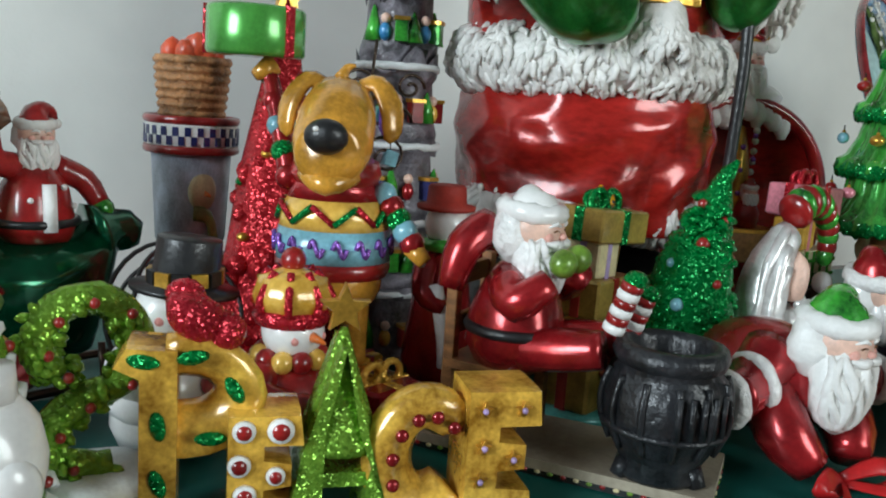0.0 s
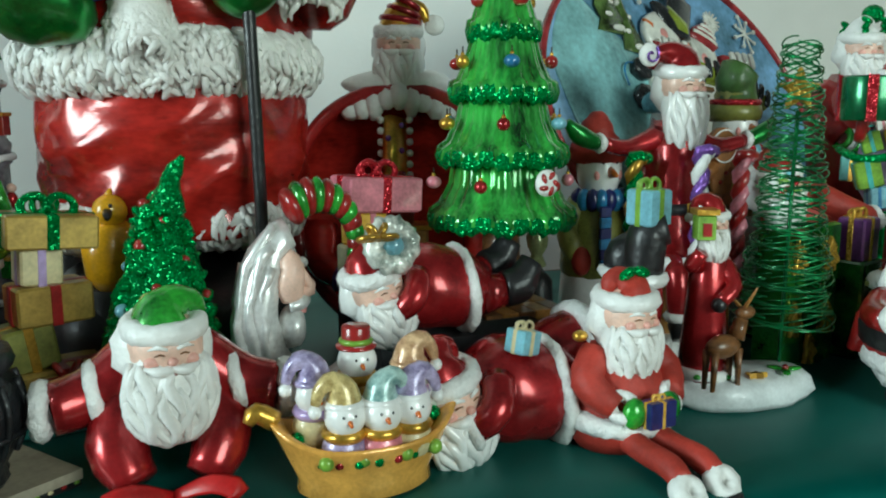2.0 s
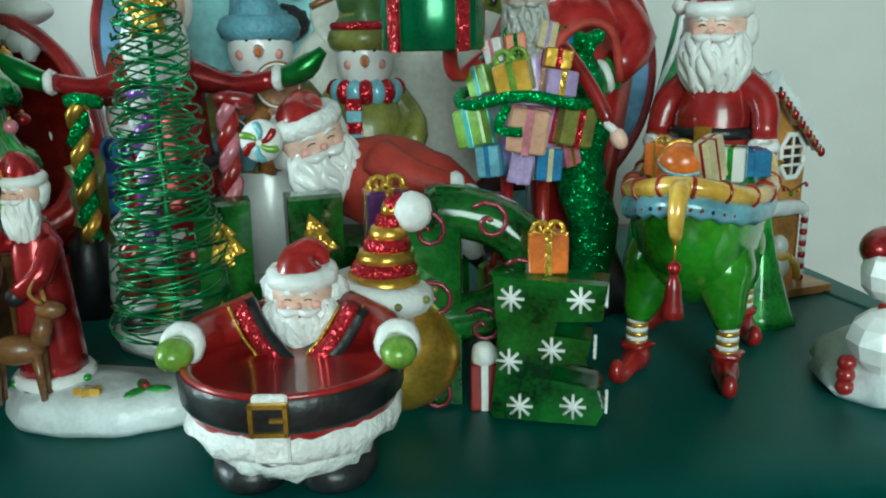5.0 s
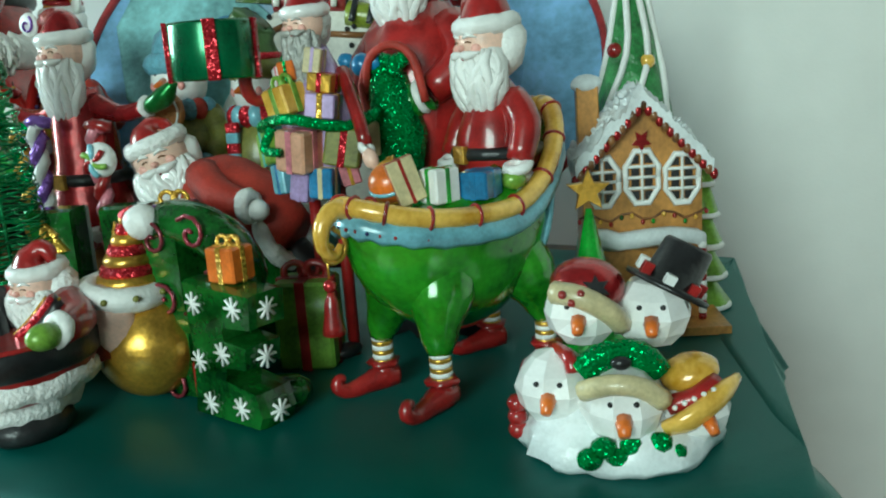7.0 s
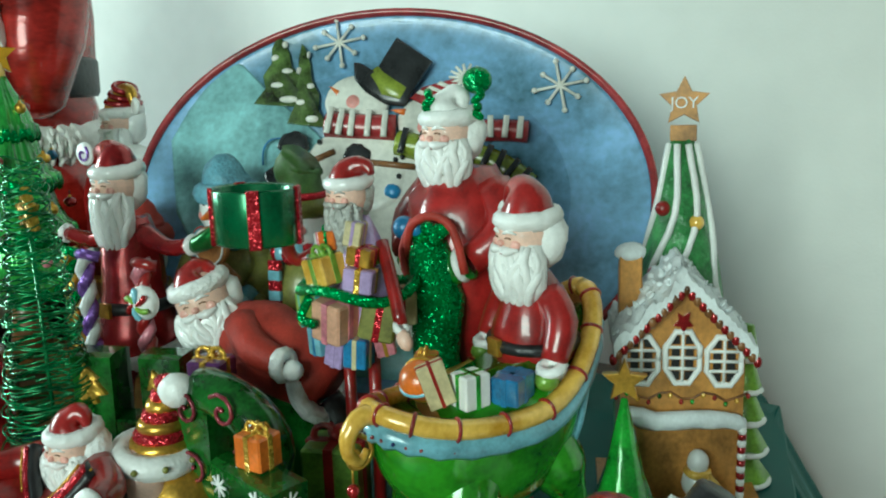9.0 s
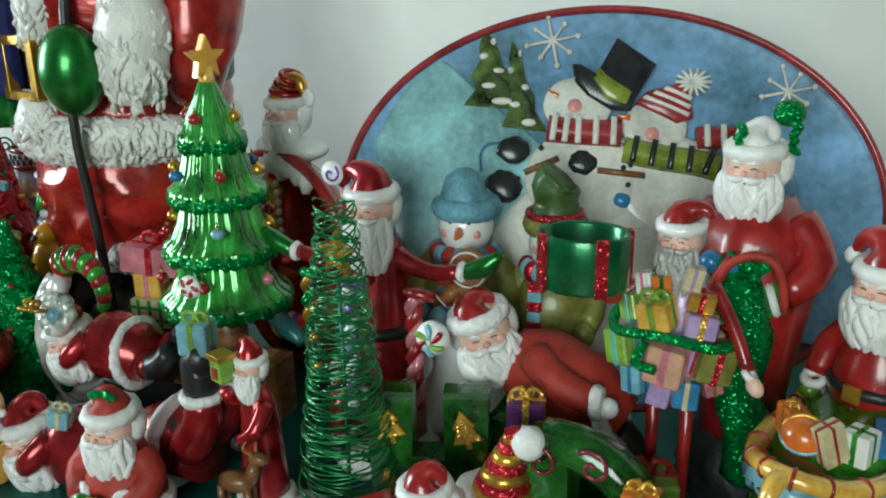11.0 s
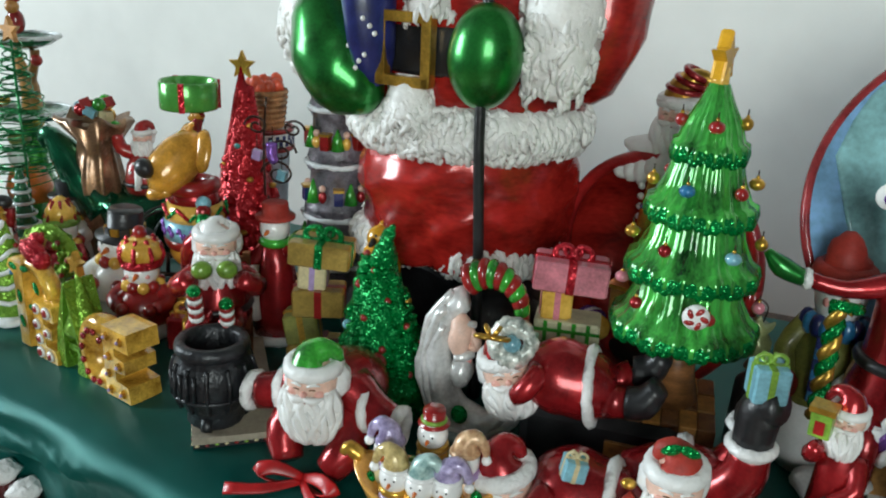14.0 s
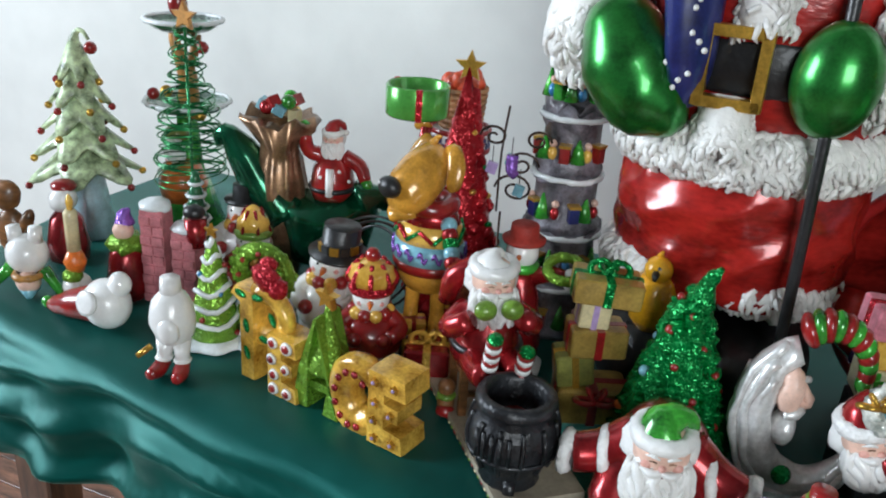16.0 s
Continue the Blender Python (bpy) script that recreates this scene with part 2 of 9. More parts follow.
    def ring(self, mat, c, R, r, rot=(0, 0, 0), n=28, k=8, lump=0.0, freq=60.0, sx=1.0, sy=1.0, tall=1.0):
        T = self.T
        self.T = T @ pose(*c, *rot)
        rows = []
        for i in range(n):
            a = 2 * math.pi * i / n
            row = []
            for j in range(k):
                b = 2 * math.pi * j / k
                q = r * math.cos(b)
                p = Vector(((R + q) * math.cos(a) * sx, (R + q) * math.sin(a) * sy, r * tall * math.sin(b)))
                if lump:
                    g = 1 + lump * noise.noise(p * freq + Vector(c) * 13)
                    p = Vector(((R + q * g) * math.cos(a) * sx, (R + q * g) * math.sin(a) * sy, r * tall * math.sin(b) * g))
                row.append(tuple(p))
            rows.append(row)
        rows.append(rows[0])
        self.grid(rows, mat, caps=False)
        self.T = T

    def box(self, mat, c, size, rot=(0, 0, 0), bevel=0.12):
        T = self.T
        self.T = T @ pose(*c, *rot)
        h = [s / 2 for s in size]
        b = min(h) * bevel
        rows = []
        for z, inset in ((-h[2], b), (-h[2] + b, 0), (h[2] - b, 0), (h[2], b)):
            x, y = h[0] - inset, h[1] - inset
            rows.append([(x - b, -y, z), (x, -y + b, z), (x, y - b, z), (x - b, y, z), (-x + b, y, z), (-x, y - b, z), (-x, -y + b, z), (-x + b, -y, z)])
        self.grid(rows, mat, smooth=False)
        self.T = T

    def slab(self, mat, outline, depth, c=(0, 0, 0), rot=(0, 0, 0), bevel=0.15, dome=0.0):
        """An outline in x and z, pushed out along y, centred on c; dome swells its front."""
        T = self.T
        self.T = T @ pose(*c, *rot)
        cx = sum(p[0] for p in outline) / len(outline)
        cz = sum(p[1] for p in outline) / len(outline)
        rows = []
        for y, k in ((-depth / 2, 1 - bevel * 0.5), (-depth / 2 + depth * 0.2, 1), (depth / 2 - depth * 0.2, 1), (depth / 2, 1 - bevel * 0.5)):
            rows.append([(cx + (p[0] - cx) * k, y, cz + (p[1] - cz) * k) for p in outline])
        for k, q in ((0.78, 0.45), (0.5, 0.8), (0.2, 0.97), (0.02, 1.0)) if dome else ():
            rows.insert(0, [(cx + (p[0] - cx) * k, -depth / 2 - dome * q, cz + (p[1] - cz) * k) for p in outline])
        self.grid(rows, mat, smooth=dome > 0)
        self.T = T

    def bow(self, mat, c, r, rot=(0, 0, 0)):
        T = self.T
        self.T = T @ pose(*c, *rot)
        for s in (-1, 1):
            self.ring(mat, (s * r * 0.55, 0, r * 0.3), r * 0.42, r * 0.16, (90, s * 25, 0), 14, 6, sx=1.2)
            self.ring(mat, (s * r * 0.3, r * 0.4, r * 0.28), r * 0.34, r * 0.14, (90, s * 25, 60 * s), 12, 6)
        self.ball(mat, (0, 0, r * 0.25), r * 0.22, n=8)
        self.T = T

    def build(self, name):
        me = bpy.data.meshes.new(name)
        me.from_pydata(self.v, [], self.f)
        for mat in self.mats:
            me.materials.append(mat)
        me.polygons.foreach_set("material_index", self.m)
        me.polygons.foreach_set("use_smooth", self.s)
        me.update()
        bm = bmesh.new()
        bm.from_mesh(me)
        bmesh.ops.recalc_face_normals(bm, faces=bm.faces)
        bm.to_mesh(me)
        bm.free()
        return me


def star(r, q=0.45, n=5):
    return [((r if i % 2 == 0 else r * q) * math.sin(math.pi * i / n), (r if i % 2 == 0 else r * q) * math.cos(math.pi * i / n)) for i in range(2 * n)]


def oval(rx, rz, n=24, cx=0.0, cz=0.0):
    return [(cx + rx * math.cos(2 * math.pi * i / n), cz + rz * math.sin(2 * math.pi * i / n)) for i in range(n)]


TOP = 0.75  # height of the table's cloth


def thing(name, x, y, rz, label, category, group="", z=TOP, kind="", size=1.0):
    ob = new(name)
    ob.matrix_world = pose(x, y, z, 0, 0, rz) @ Matrix.Scale(size, 4)
    ob.empty_display_size = 0.02
    return tagged(ob, label, category, group, kind)


def part(name, mesh, parent, label=""):
    ob = new(name, mesh.build(name))
    ob.parent = parent
    return tagged(ob, label)


def figure(name, mesh, x, y, rz, label, category, group="", z=TOP, size=1.0):
    if mesh.starts:
        t = thing(name, x, y, rz, label, category, group, z, "", size)
        assemble(mesh, t)
        return t
    ob = new(name, mesh.build(name))
    ob.matrix_world = pose(x, y, z, 0, 0, rz) @ Matrix.Scale(size, 4)
    return tagged(ob, label, category, group)


def assemble(m, t):
    """One child mesh for each part that was started."""
    for i, (k, name, label) in enumerate(m.starts):
        end = m.starts[i + 1][0] if i + 1 < len(m.starts) else len(m.f)
        q = Mesh()
        q.mats = m.mats[:]
        used = sorted({v for f in m.f[k:end] for v in f})
        new_at = {v: j for j, v in enumerate(used)}
        q.v = [m.v[v] for v in used]
        q.f = [tuple(new_at[v] for v in f) for f in m.f[k:end]]
        slots = sorted(set(m.m[k:end]))
        q.mats = [m.mats[j] for j in slots]
        q.m = [slots.index(j) for j in m.m[k:end]]
        q.s = m.s[k:end]
        part(name, q, t, label)


def head(m, c, r, hat=REDM, band=FURG, beard=WHITE, long=1.6, wide=1.0, tip=(1, 0.2), tall=1.3, pom=True, turn=0, nod=0, pommat=None):
    """A bearded head with a fur-banded cap; it looks along -y."""
    T = m.T
    if m.starts and m.starts[-1][1] != "bust":
        m.start("head", "bearded head in a fur-banded cap")
    m.T = T @ pose(*c, nod, 0, turn)
    m.ball(SKIN, (0, -0.1 * r, 0.1 * r), (r * 0.86, r * 0.84, r * 0.9), n=14)
    m.ball(BLUSH, (0, -r * 0.95, -r * 0.03), (r * 0.12, r * 0.12, r * 0.1), n=10)
    for s in (-1, 1):
        m.ball(BLUSH, (s * r * 0.42, -r * 0.75, -r * 0.06), (r * 0.19, r * 0.11, r * 0.15), n=12)
        m.tube(BROWN, [(s * r * 0.17, -r * 0.92, r * 0.12), (s * r * 0.27, -r * 0.91, r * 0.15), (s * r * 0.37, -r * 0.86, r * 0.11)], r * 0.022, 5, soft=False)
        m.tube(beard, [(s * r * 0.1, -r * 0.93, r * 0.25), (s * r * 0.3, -r * 0.9, r * 0.32), (s * r * 0.5, -r * 0.75, r * 0.24)], [r * 0.04, r * 0.06, r * 0.02], 6, soft=False)
        m.tube(beard, [(0, -r * 0.92, -r * 0.2), (s * r * 0.3, -r * 0.95, -r * 0.24), (s * r * 0.6, -r * 0.78, -r * 0.16)], [r * 0.1, r * 0.14, r * 0.04], 7)
    m.ball(RED, (0, -r * 0.92, -r * 0.32), (r * 0.1, r * 0.06, r * 0.06), n=8)
    m.ball(beard, (0, -r * 0.32, -r * 0.75 * long * 0.6), (r * 0.92 * wide, r * 0.62, r * long * 0.72), n=20, lump=0.16, freq=2.6 / r)
    rx, ry, rz, cz = r * 0.92 * wide, r * 0.62, r * long * 0.72, -r * 0.75 * long * 0.6
    for layer in range(2):
        for k in range(9 + layer):
            u0 = math.radians(-84 + 168 * k / (8 + layer))
            pts = []
            for j in range(7):
                f = j / 6
                v = math.radians(34 - 26 * layer - (62 + 14 * layer) * f)
                u = u0 * (1 - 0.3 * f) + 0.16 * math.sin(f * 6.5 + k * 2.2 + layer)
                pts.append((rx * 0.97 * math.cos(v) * math.sin(u), -r * 0.32 - ry * 0.98 * math.cos(v) * math.cos(u), cz + rz * 0.98 * math.sin(v)))
            m.tube(beard, pts, [r * q * (1.0 + 0.2 * math.sin(k * 3.7)) for q in (0.07, 0.12, 0.14, 0.14, 0.125, 0.095, 0.05)], 7, soft=False)
    m.ball(beard, (0, r * 0.28, 0), (r * 1.0 * wide, r * 0.72, r * 1.0), n=16, lump=0.14, freq=2.2 / r)
    m.ring(band, (0, 0, r * 0.6), r * 0.76, r * 0.25, (6, 0, 0), 40, 10, 0.25, 4.5 / r, tall=1.1)
    tx, tz = tip
    m.tube(hat, [(0, 0, r * 0.5), (tx * r * 0.05, r * 0.05, r * (0.5 + 0.45 * tall)), (tx * r * 0.4, r * 0.12, r * (0.5 + 0.75 * tall)),
                 (tx * r * 0.95, r * 0.15, r * (0.5 + tall * (0.62 + 0.3 * tz))), (tx * r * 1.25, r * 0.1, r * (0.4 + tz * tall))],
           [r * 0.84, r * 0.7, r * 0.46, r * 0.28, r * 0.14], 14, 0.06, 3 / r)
    if pom:
        m.ball(pommat or band, (tx * r * 1.3, r * 0.1, r * (0.32 + tz * tall)), r * 0.27, n=10, lump=0.2, freq=5 / r)
    m.T = T


def gift(m, c, s, mat, ribbon, rot=(0, 0, 0), bow=True):
    T = m.T
    m.T = T @ pose(*c, *rot)
    m.box(mat, (0, 0, s[2] / 2), s)
    w = min(s[0], s[1]) * 0.2
    m.box(ribbon, (0, 0, s[2] / 2), (w, s[1] * 1.03, s[2] * 1.03))
    m.box(ribbon, (0, 0, s[2] / 2), (s[0] * 1.03, w, s[2] * 1.03))
    if bow:
        m.bow(ribbon, (0, 0, s[2]), min(s[0], s[1]) * 0.42)
    m.T = T


def gift_box(x, y, rz, z, s, mat, ribbon, label, bow=True, group="", parent=None, rot=(0, 0, 0)):
    """A wrapped box with its ribbon and bow as parts; under a parent it is a part itself."""
    m = Mesh()
    m.T = pose(x, y, z, *rot) if parent else Matrix()
    T = m.T
    m.box(mat, (0, 0, s[2] / 2), s)
    if parent:
        body = t = part("gift_box", m, parent, label)
    else:
        t = thing("gift_box", x, y, rz, label, "gift box", group, z=z)
        body = part("box", m, t)
    w = min(s[0], s[1]) * 0.2
    m = Mesh()
    m.T = T
    m.box(ribbon, (0, 0, s[2] / 2), (w, s[1] * 1.03, s[2] * 1.03))
    m.box(ribbon, (0, 0, s[2] / 2), (s[0] * 1.03, w, s[2] * 1.03))
    part("ribbon", m, t)
    if bow:
        m = Mesh()
        m.T = T
        m.bow(ribbon, (0, 0, s[2]), min(s[0], s[1]) * 0.42)
        part("bow", m, t)
    return t


def snowhead(m, c, r, hat, turn=0, nose=ORANGE, top=True):
    T = m.T
    m.T = T @ pose(*c, 0, 0, turn)
    m.ball(PEARL, (0, 0, 0), (r, r, r * 0.92), n=16)
    m.tube(nose, [(0, -r * 0.85, 0), (0, -r * 1.5, -r * 0.08)], [r * 0.2, r * 0.05], 8)
    for s in (-1, 1):
        m.ball(BLACK, (s * r * 0.33, -r * 0.86, r * 0.28), r * 0.08, n=6)
        m.ball(PINK, (s * r * 0.55, -r * 0.76, -r * 0.1), (r * 0.16, r * 0.1, r * 0.14), n=6)
    m.T = T


# ---- the room ----
def room():
    def wall(name, c, size, label):
        m = Mesh()
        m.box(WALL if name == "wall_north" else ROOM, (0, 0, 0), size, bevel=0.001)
        ob = new(name, m.build(name))
        ob.matrix_world = pose(*c)
        tagged(ob, label, "wall", kind="structure")

    wall("wall_north", (0.4, 1.06, 1.3), (5.4, 0.12, 2.6), "plain off-white painted wall behind the table")
    wall("wall_east", (3.06, -0.65, 1.3), (0.12, 3.3, 2.6), "plain unseen side wall, darkened to cut bounced light")
    # front wall with the window's opening
    x0, x1, z0, z1 = WIN[0] - WIN[3] / 2, WIN[0] + WIN[3] / 2, WIN[2] - WIN[4] / 2, WIN[2] + WIN[4] / 2
    m = Mesh()
    for a, b, c, d in ((-2.3, x0, 0, 2.6), (x1, 3.1, 0, 2.6), (x0, x1, 0, z0), (x0, x1, z1, 2.6)):
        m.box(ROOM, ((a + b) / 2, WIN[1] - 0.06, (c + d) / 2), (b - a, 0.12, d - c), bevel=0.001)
    tagged(new("wall_south", m.build("wall_south")), "unseen wall with one window, darkened to cut bounced light", "wall", kind="structure")
    m = Mesh()
    for a, b, c, d in ((-2.2, -1.0, 0, 2.6), (0.0, 1.0, 0, 2.6), (-1.0, 0.0, 0, 1.0), (-1.0, 0.0, 2.2, 2.6)):
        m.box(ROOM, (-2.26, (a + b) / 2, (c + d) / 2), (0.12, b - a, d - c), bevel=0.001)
    tagged(new("wall_west", m.build("wall_west")), "unseen side wall with a window, darkened to cut bounced light", "wall", kind="structure")
    m = Mesh()
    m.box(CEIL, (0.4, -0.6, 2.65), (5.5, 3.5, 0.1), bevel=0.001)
    tagged(new("ceiling", m.build("ceiling")), "plain unseen ceiling, darkened to cut bounced light", "ceiling", kind="structure")
    m = Mesh()
    m.box(PLANK, (0.4, -0.6, -0.06), (5.5, 3.5, 0.1), bevel=0.001)
    floor = tagged(new("floor", m.build("floor")), "red-brown parquet floor", "floor", kind="structure")
    m = Mesh()
    m.box(PLANK, (0, 0, 0), (0.238, 0.058, 0.012), bevel=0.15)
    me = m.build("plank")
    for i in range(15):
        for j in range(14):
            ob = new("plank", me)
            ob.parent = floor
            ob.matrix_world = pose(-1.7 + 0.24 * (j // 2) + 0.12, -0.75 + 0.12 * i + 0.06 * (j % 2) + 0.06 * (j // 2 % 2), -0.004)


def table():
    pts = [(-0.385, 0.84), (-0.395, 0.64), (-0.382, 0.49), (-0.335, 0.4), (-0.2, 0.349), (0.0, 0.316), (0.25, 0.275), (0.5, 0.245), (0.76, 0.238), (1.0, 0.262),
           (1.2, 0.312), (1.33, 0.355), (1.395, 0.42), (1.365, 0.49), (1.302, 0.625), (1.24, 0.78), (1.224, 0.84), (1.222, 0.9)]
    line = []
    for i in range(len(pts) - 1):
        p0, p1, p2, p3 = [Vector(pts[max(0, min(len(pts) - 1, i + k))]) for k in (-1, 0, 1, 2)]
        for j in range(14):
            t = j / 14
            line.append(0.5 * (2 * p1 + (p2 - p0) * t + (2 * p0 - 5 * p1 + 4 * p2 - p3) * t * t + (3 * p1 - p0 - 3 * p2 + p3) * t ** 3))
    line.append(Vector(pts[-1]))
    m = Mesh()
    rows = []
    for p in line:
        back = Vector((max(-0.375, min(1.27, p.x)), 0.84))
        row = []
        for k in range(13):
            q = back.lerp(p, (k / 12) ** 0.7)
            row.append((q.x, q.y, TOP - 0.0005 + 0.0009 * noise.noise(Vector((q.x * 6, q.y * 9, 1))) - (0.0035 if k == 12 else 0)))
        n = len(rows)
        a = line[min(n + 1, len(line) - 1)] - line[max(n - 1, 0)]
        out = Vector((-a.y, a.x)).normalized() * -1
        if out.dot(p - Vector((0.4, 0.6))) < 0:
            out = -out
        drop = 0.13 + 0.17 * max(0.0, min(1.0, (p.x - 0.02) / 0.3))
        flare = max(0.0, min(1.0, (p.x - 1.1) / 0.1)) * max(0.0, min(1.0, (p.y - 0.74) / 0.1))
        drop -= 0.18 * flare
        s = n / 14
        for k in range(1, 31):
            d = drop * k / 30
            fold = (0.013 * math.sin(s * 5.1 + 2 * noise.noise(Vector((s, 0, 3)))) + 0.007 * math.sin(s * 13 + d * 9)) * min(1, d / 0.08)
            fold += 0.004 * noise.noise(Vector((s * 2, d * 30, 5)))
            crease = 1 - 2 * abs(noise.noise(Vector((s * 0.55 + d * 2, d * 21 + s * 1.3, 8)))) + 0.5 * noise.noise(Vector((s * 1.6, d * 60 + s * 4, 3)))
            fold += 0.008 * crease * min(1, d / 0.04) * max(0, min(1, (0.55 - p.x) / 0.35))
            ridge = d * 62 + p.x * 8 + 1.6 * noise.noise(Vector((p.x * 4, d * 9, 4)))
            fold += (0.006 * (1 - 2 * abs(math.sin(ridge))) + 0.003 * math.sin(2.7 * ridge + 5 * noise.noise(Vector((p.x * 6, d * 14, 7))))) * min(1, d / 0.025) * max(0, min(1, (0.42 - p.x) / 0.2))
            inward = max(0.0, min(1.0, (p.x - 1.22) / 0.1)) * max(0.0, min(1.0, (p.y - 0.4) / 0.05)) * (1 - flare)
            fold *= 1 - 0.8 * inward - 0.85 * flare
            q = p + out * (0.004 + (0.06 + 0.58 * flare - 0.25 * inward) * d + fold + 0.01 * min(1, d / 0.01))
            row.append((q.x, q.y, TOP - 0.006 - d))
        rows.append(row)
    m.grid(rows, CLOTH, closed=False, caps=False)
    cl = tagged(new("tablecloth", m.build("tablecloth")), "dark green satin tablecloth hanging in soft folds", "tablecloth")
    cl.modifiers.new("thick", "SOLIDIFY").thickness = 0.0012
    t = thing("dining_table", 0.36, 0.58, 0, "dark wooden dining table under a green cloth", "table", z=0)
    m = Mesh()
    m.slab(WOOD, [(p.x - 0.36, p.y - 0.58) for p in line[::3]] + [(-0.74, 0.255)], 0.028, (0, 0, 0), (0, 0, 0), 0.0)
    m.v = [(x, z * 0.985, 0.7285 - y) for x, y, z in m.v]
    part("tabletop", m, t)
    for x, y in ((-0.33, 0.46), (1.12, 0.44), (-0.33, 0.77), (1.15, 0.78)):
        m = Mesh()
        m.box(WOOD, (x - 0.36, y - 0.58, 0.358), (0.055, 0.055, 0.714))
        part("leg", m, t)


room()
table()


# ---- the large painted statue ----
def statue():
    m = Mesh()
    shag = random.Random(17)

    def lock(p, n, d, size):
        """One moulded lock of fur lying on a surface at p with normal n, pointing along d."""
        d = (d - n * d.dot(n)).normalized()
        side = n.cross(d) * shag.uniform(-0.5, 0.5) * size
        m.tube(FUR, [p - n * size * 0.16, p + d * size * 0.5 + n * size * 0.05 + side * 0.5, p + d * size + n * size * 0.03 + side, p + d * size * 1.35 - n * size * 0.16 + side * 0.6], [size * 0.12, size * 0.25, size * 0.2, size * 0.05], 5, soft=False)

    def tufts(c, R, r, sx, sy, count, seed):
        for _ in range(count):
            a, b = shag.uniform(math.pi * 0.93, math.pi * 2.07), shag.uniform(-1.5, 1.7)
            q = R + r * math.cos(b)
            p = Vector(c) + Vector((q * math.cos(a) * sx, q * math.sin(a) * sy, r * math.sin(b)))
            n = Vector((math.cos(a) * math.cos(b), math.sin(a) * math.cos(b), math.sin(b)))
            lock(p, n, Vector((shag.uniform(-0.7, 0.9), 0, -1)), shag.uniform(0.009, 0.015))

    def sleeve(pts, radii, count):
        m.tube(FUR, pts, radii, 30, 0.14, 110)
        for _ in range(count):
            f = shag.uniform(0, len(pts) - 1.01)
            i = int(f)
            c = Vector(pts[i]).lerp(Vector(pts[i + 1]), f - i)
            r = radii[i] + (radii[i + 1] - radii[i]) * (f - i)
            a = shag.uniform(math.pi * 0.85, math.pi * 2.15)
            n = Vector((math.cos(a), math.sin(a), 0))
            lock(c + n * r, n, Vector((shag.uniform(-0.8, 0.8), shag.uniform(-0.8, 0.8), -1)), shag.uniform(0.008, 0.013))

    m.T = Matrix.Translation((0, 0, 0))
    for s in (-1, 1):
        m.ball(BLACK, (s * 0.05 - 0.018, -0.03, 0.045), (0.05, 0.095, 0.05), n=22)
        m.lathe(BLACK, [(0.055, 0.0), (0.057, 0.03), (0.052, 0.12)], (s * 0.048 - 0.018, 0.01, 0), 18, sx=0.85)
    rows = []
    for i in range(34):
        z = 0.112 + 0.142 * i / 33
        row = []
        for j in range(110):
            a = 2 * math.pi * j / 110
            d = Vector((math.cos(a), math.sin(a), 0))
            fold = 1 - 2 * abs(noise.noise(Vector((d.x * 1.5, d.y * 1.5, z * 24 + 0.7 * math.sin(2 * a)))))
            fold += 0.4 * noise.noise(Vector((d.x * 4, d.y * 4, z * 60)))
            split = math.exp(-(((a - 1.5 * math.pi) / 0.1) ** 2)) * max(0, (0.2 - z) / 0.09)
            r = (0.104 + 0.012 * math.sin(math.pi * i / 33)) * (1 + 0.055 * fold - 0.13 * split)
            row.append((r * d.x * 0.92 - 0.012, r * d.y * 0.9, z))
        rows.append(row)
    m.grid(rows, REDSTAT)
    for s in (-1, 1):
        m.ring(FUR, (s * 0.042 - 0.018, -0.012, 0.124), 0.044, 0.019, (0, 0, 0), 90, 16, 0.16, 120, sy=1.25, tall=1.05)
        tufts((s * 0.042 - 0.018, -0.012, 0.124), 0.044, 0.0185, 1.0, 1.25, 300, 5 + s)
    m.ring(FUR, (-0.014, 0, 0.246), 0.096, 0.024, (0, -2, 0), 140, 20, 0.16, 90, sy=0.97, tall=1.0)
    tufts((-0.014, 0, 0.245), 0.094, 0.025, 1.0, 0.97, 800, 1)
    m.lathe(REDSTAT, [(0.108, 0.25), (0.112, 0.28), (0.11, 0.3), (0.113, 0.33), (0.118, 0.38), (0.115, 0.44), (0.09, 0.5), (0.05, 0.53)], (-0.01, 0, 0), sy=0.9, n=48, lump=0.08, freq=18)
    sleeve([(-0.025, -0.106, 0.255), (-0.027, -0.102, 0.275), (-0.027, -0.097, 0.292)], [0.024, 0.022, 0.018], 190)
    sleeve([(-0.012, -0.098, 0.345), (-0.01, -0.094, 0.4), (-0.008, -0.08, 0.46)], [0.022, 0.024, 0.02], 90)
    m.lathe(BLACK, [(0.113, 0.295), (0.116, 0.3), (0.117, 0.335), (0.114, 0.34)], (-0.01, 0, 0), sy=0.9, n=48)
    for dx, dz, w, h in ((-0.022, 0, 0.009, 0.062), (0.022, 0, 0.009, 0.062), (0, 0.027, 0.05, 0.009), (0, -0.027, 0.05, 0.009)):
        m.box(GOLD, (-0.028 + dx, -0.114, 0.318 + dz), (w, 0.012, h))
    # mittens, cuffs and sleeves
    m.tube(GREENM, [(-0.125, -0.085, 0.355), (-0.12, -0.095, 0.338), (-0.108, -0.1, 0.31), (-0.09, -0.106, 0.288), (-0.068, -0.108, 0.28), (-0.056, -0.108, 0.28)], [0.016, 0.032, 0.041, 0.038, 0.026, 0.01], 24)
    m.ball(GREENM, (0.045, -0.11, 0.318), (0.032, 0.03, 0.044), (0, 4, 0), n=24)
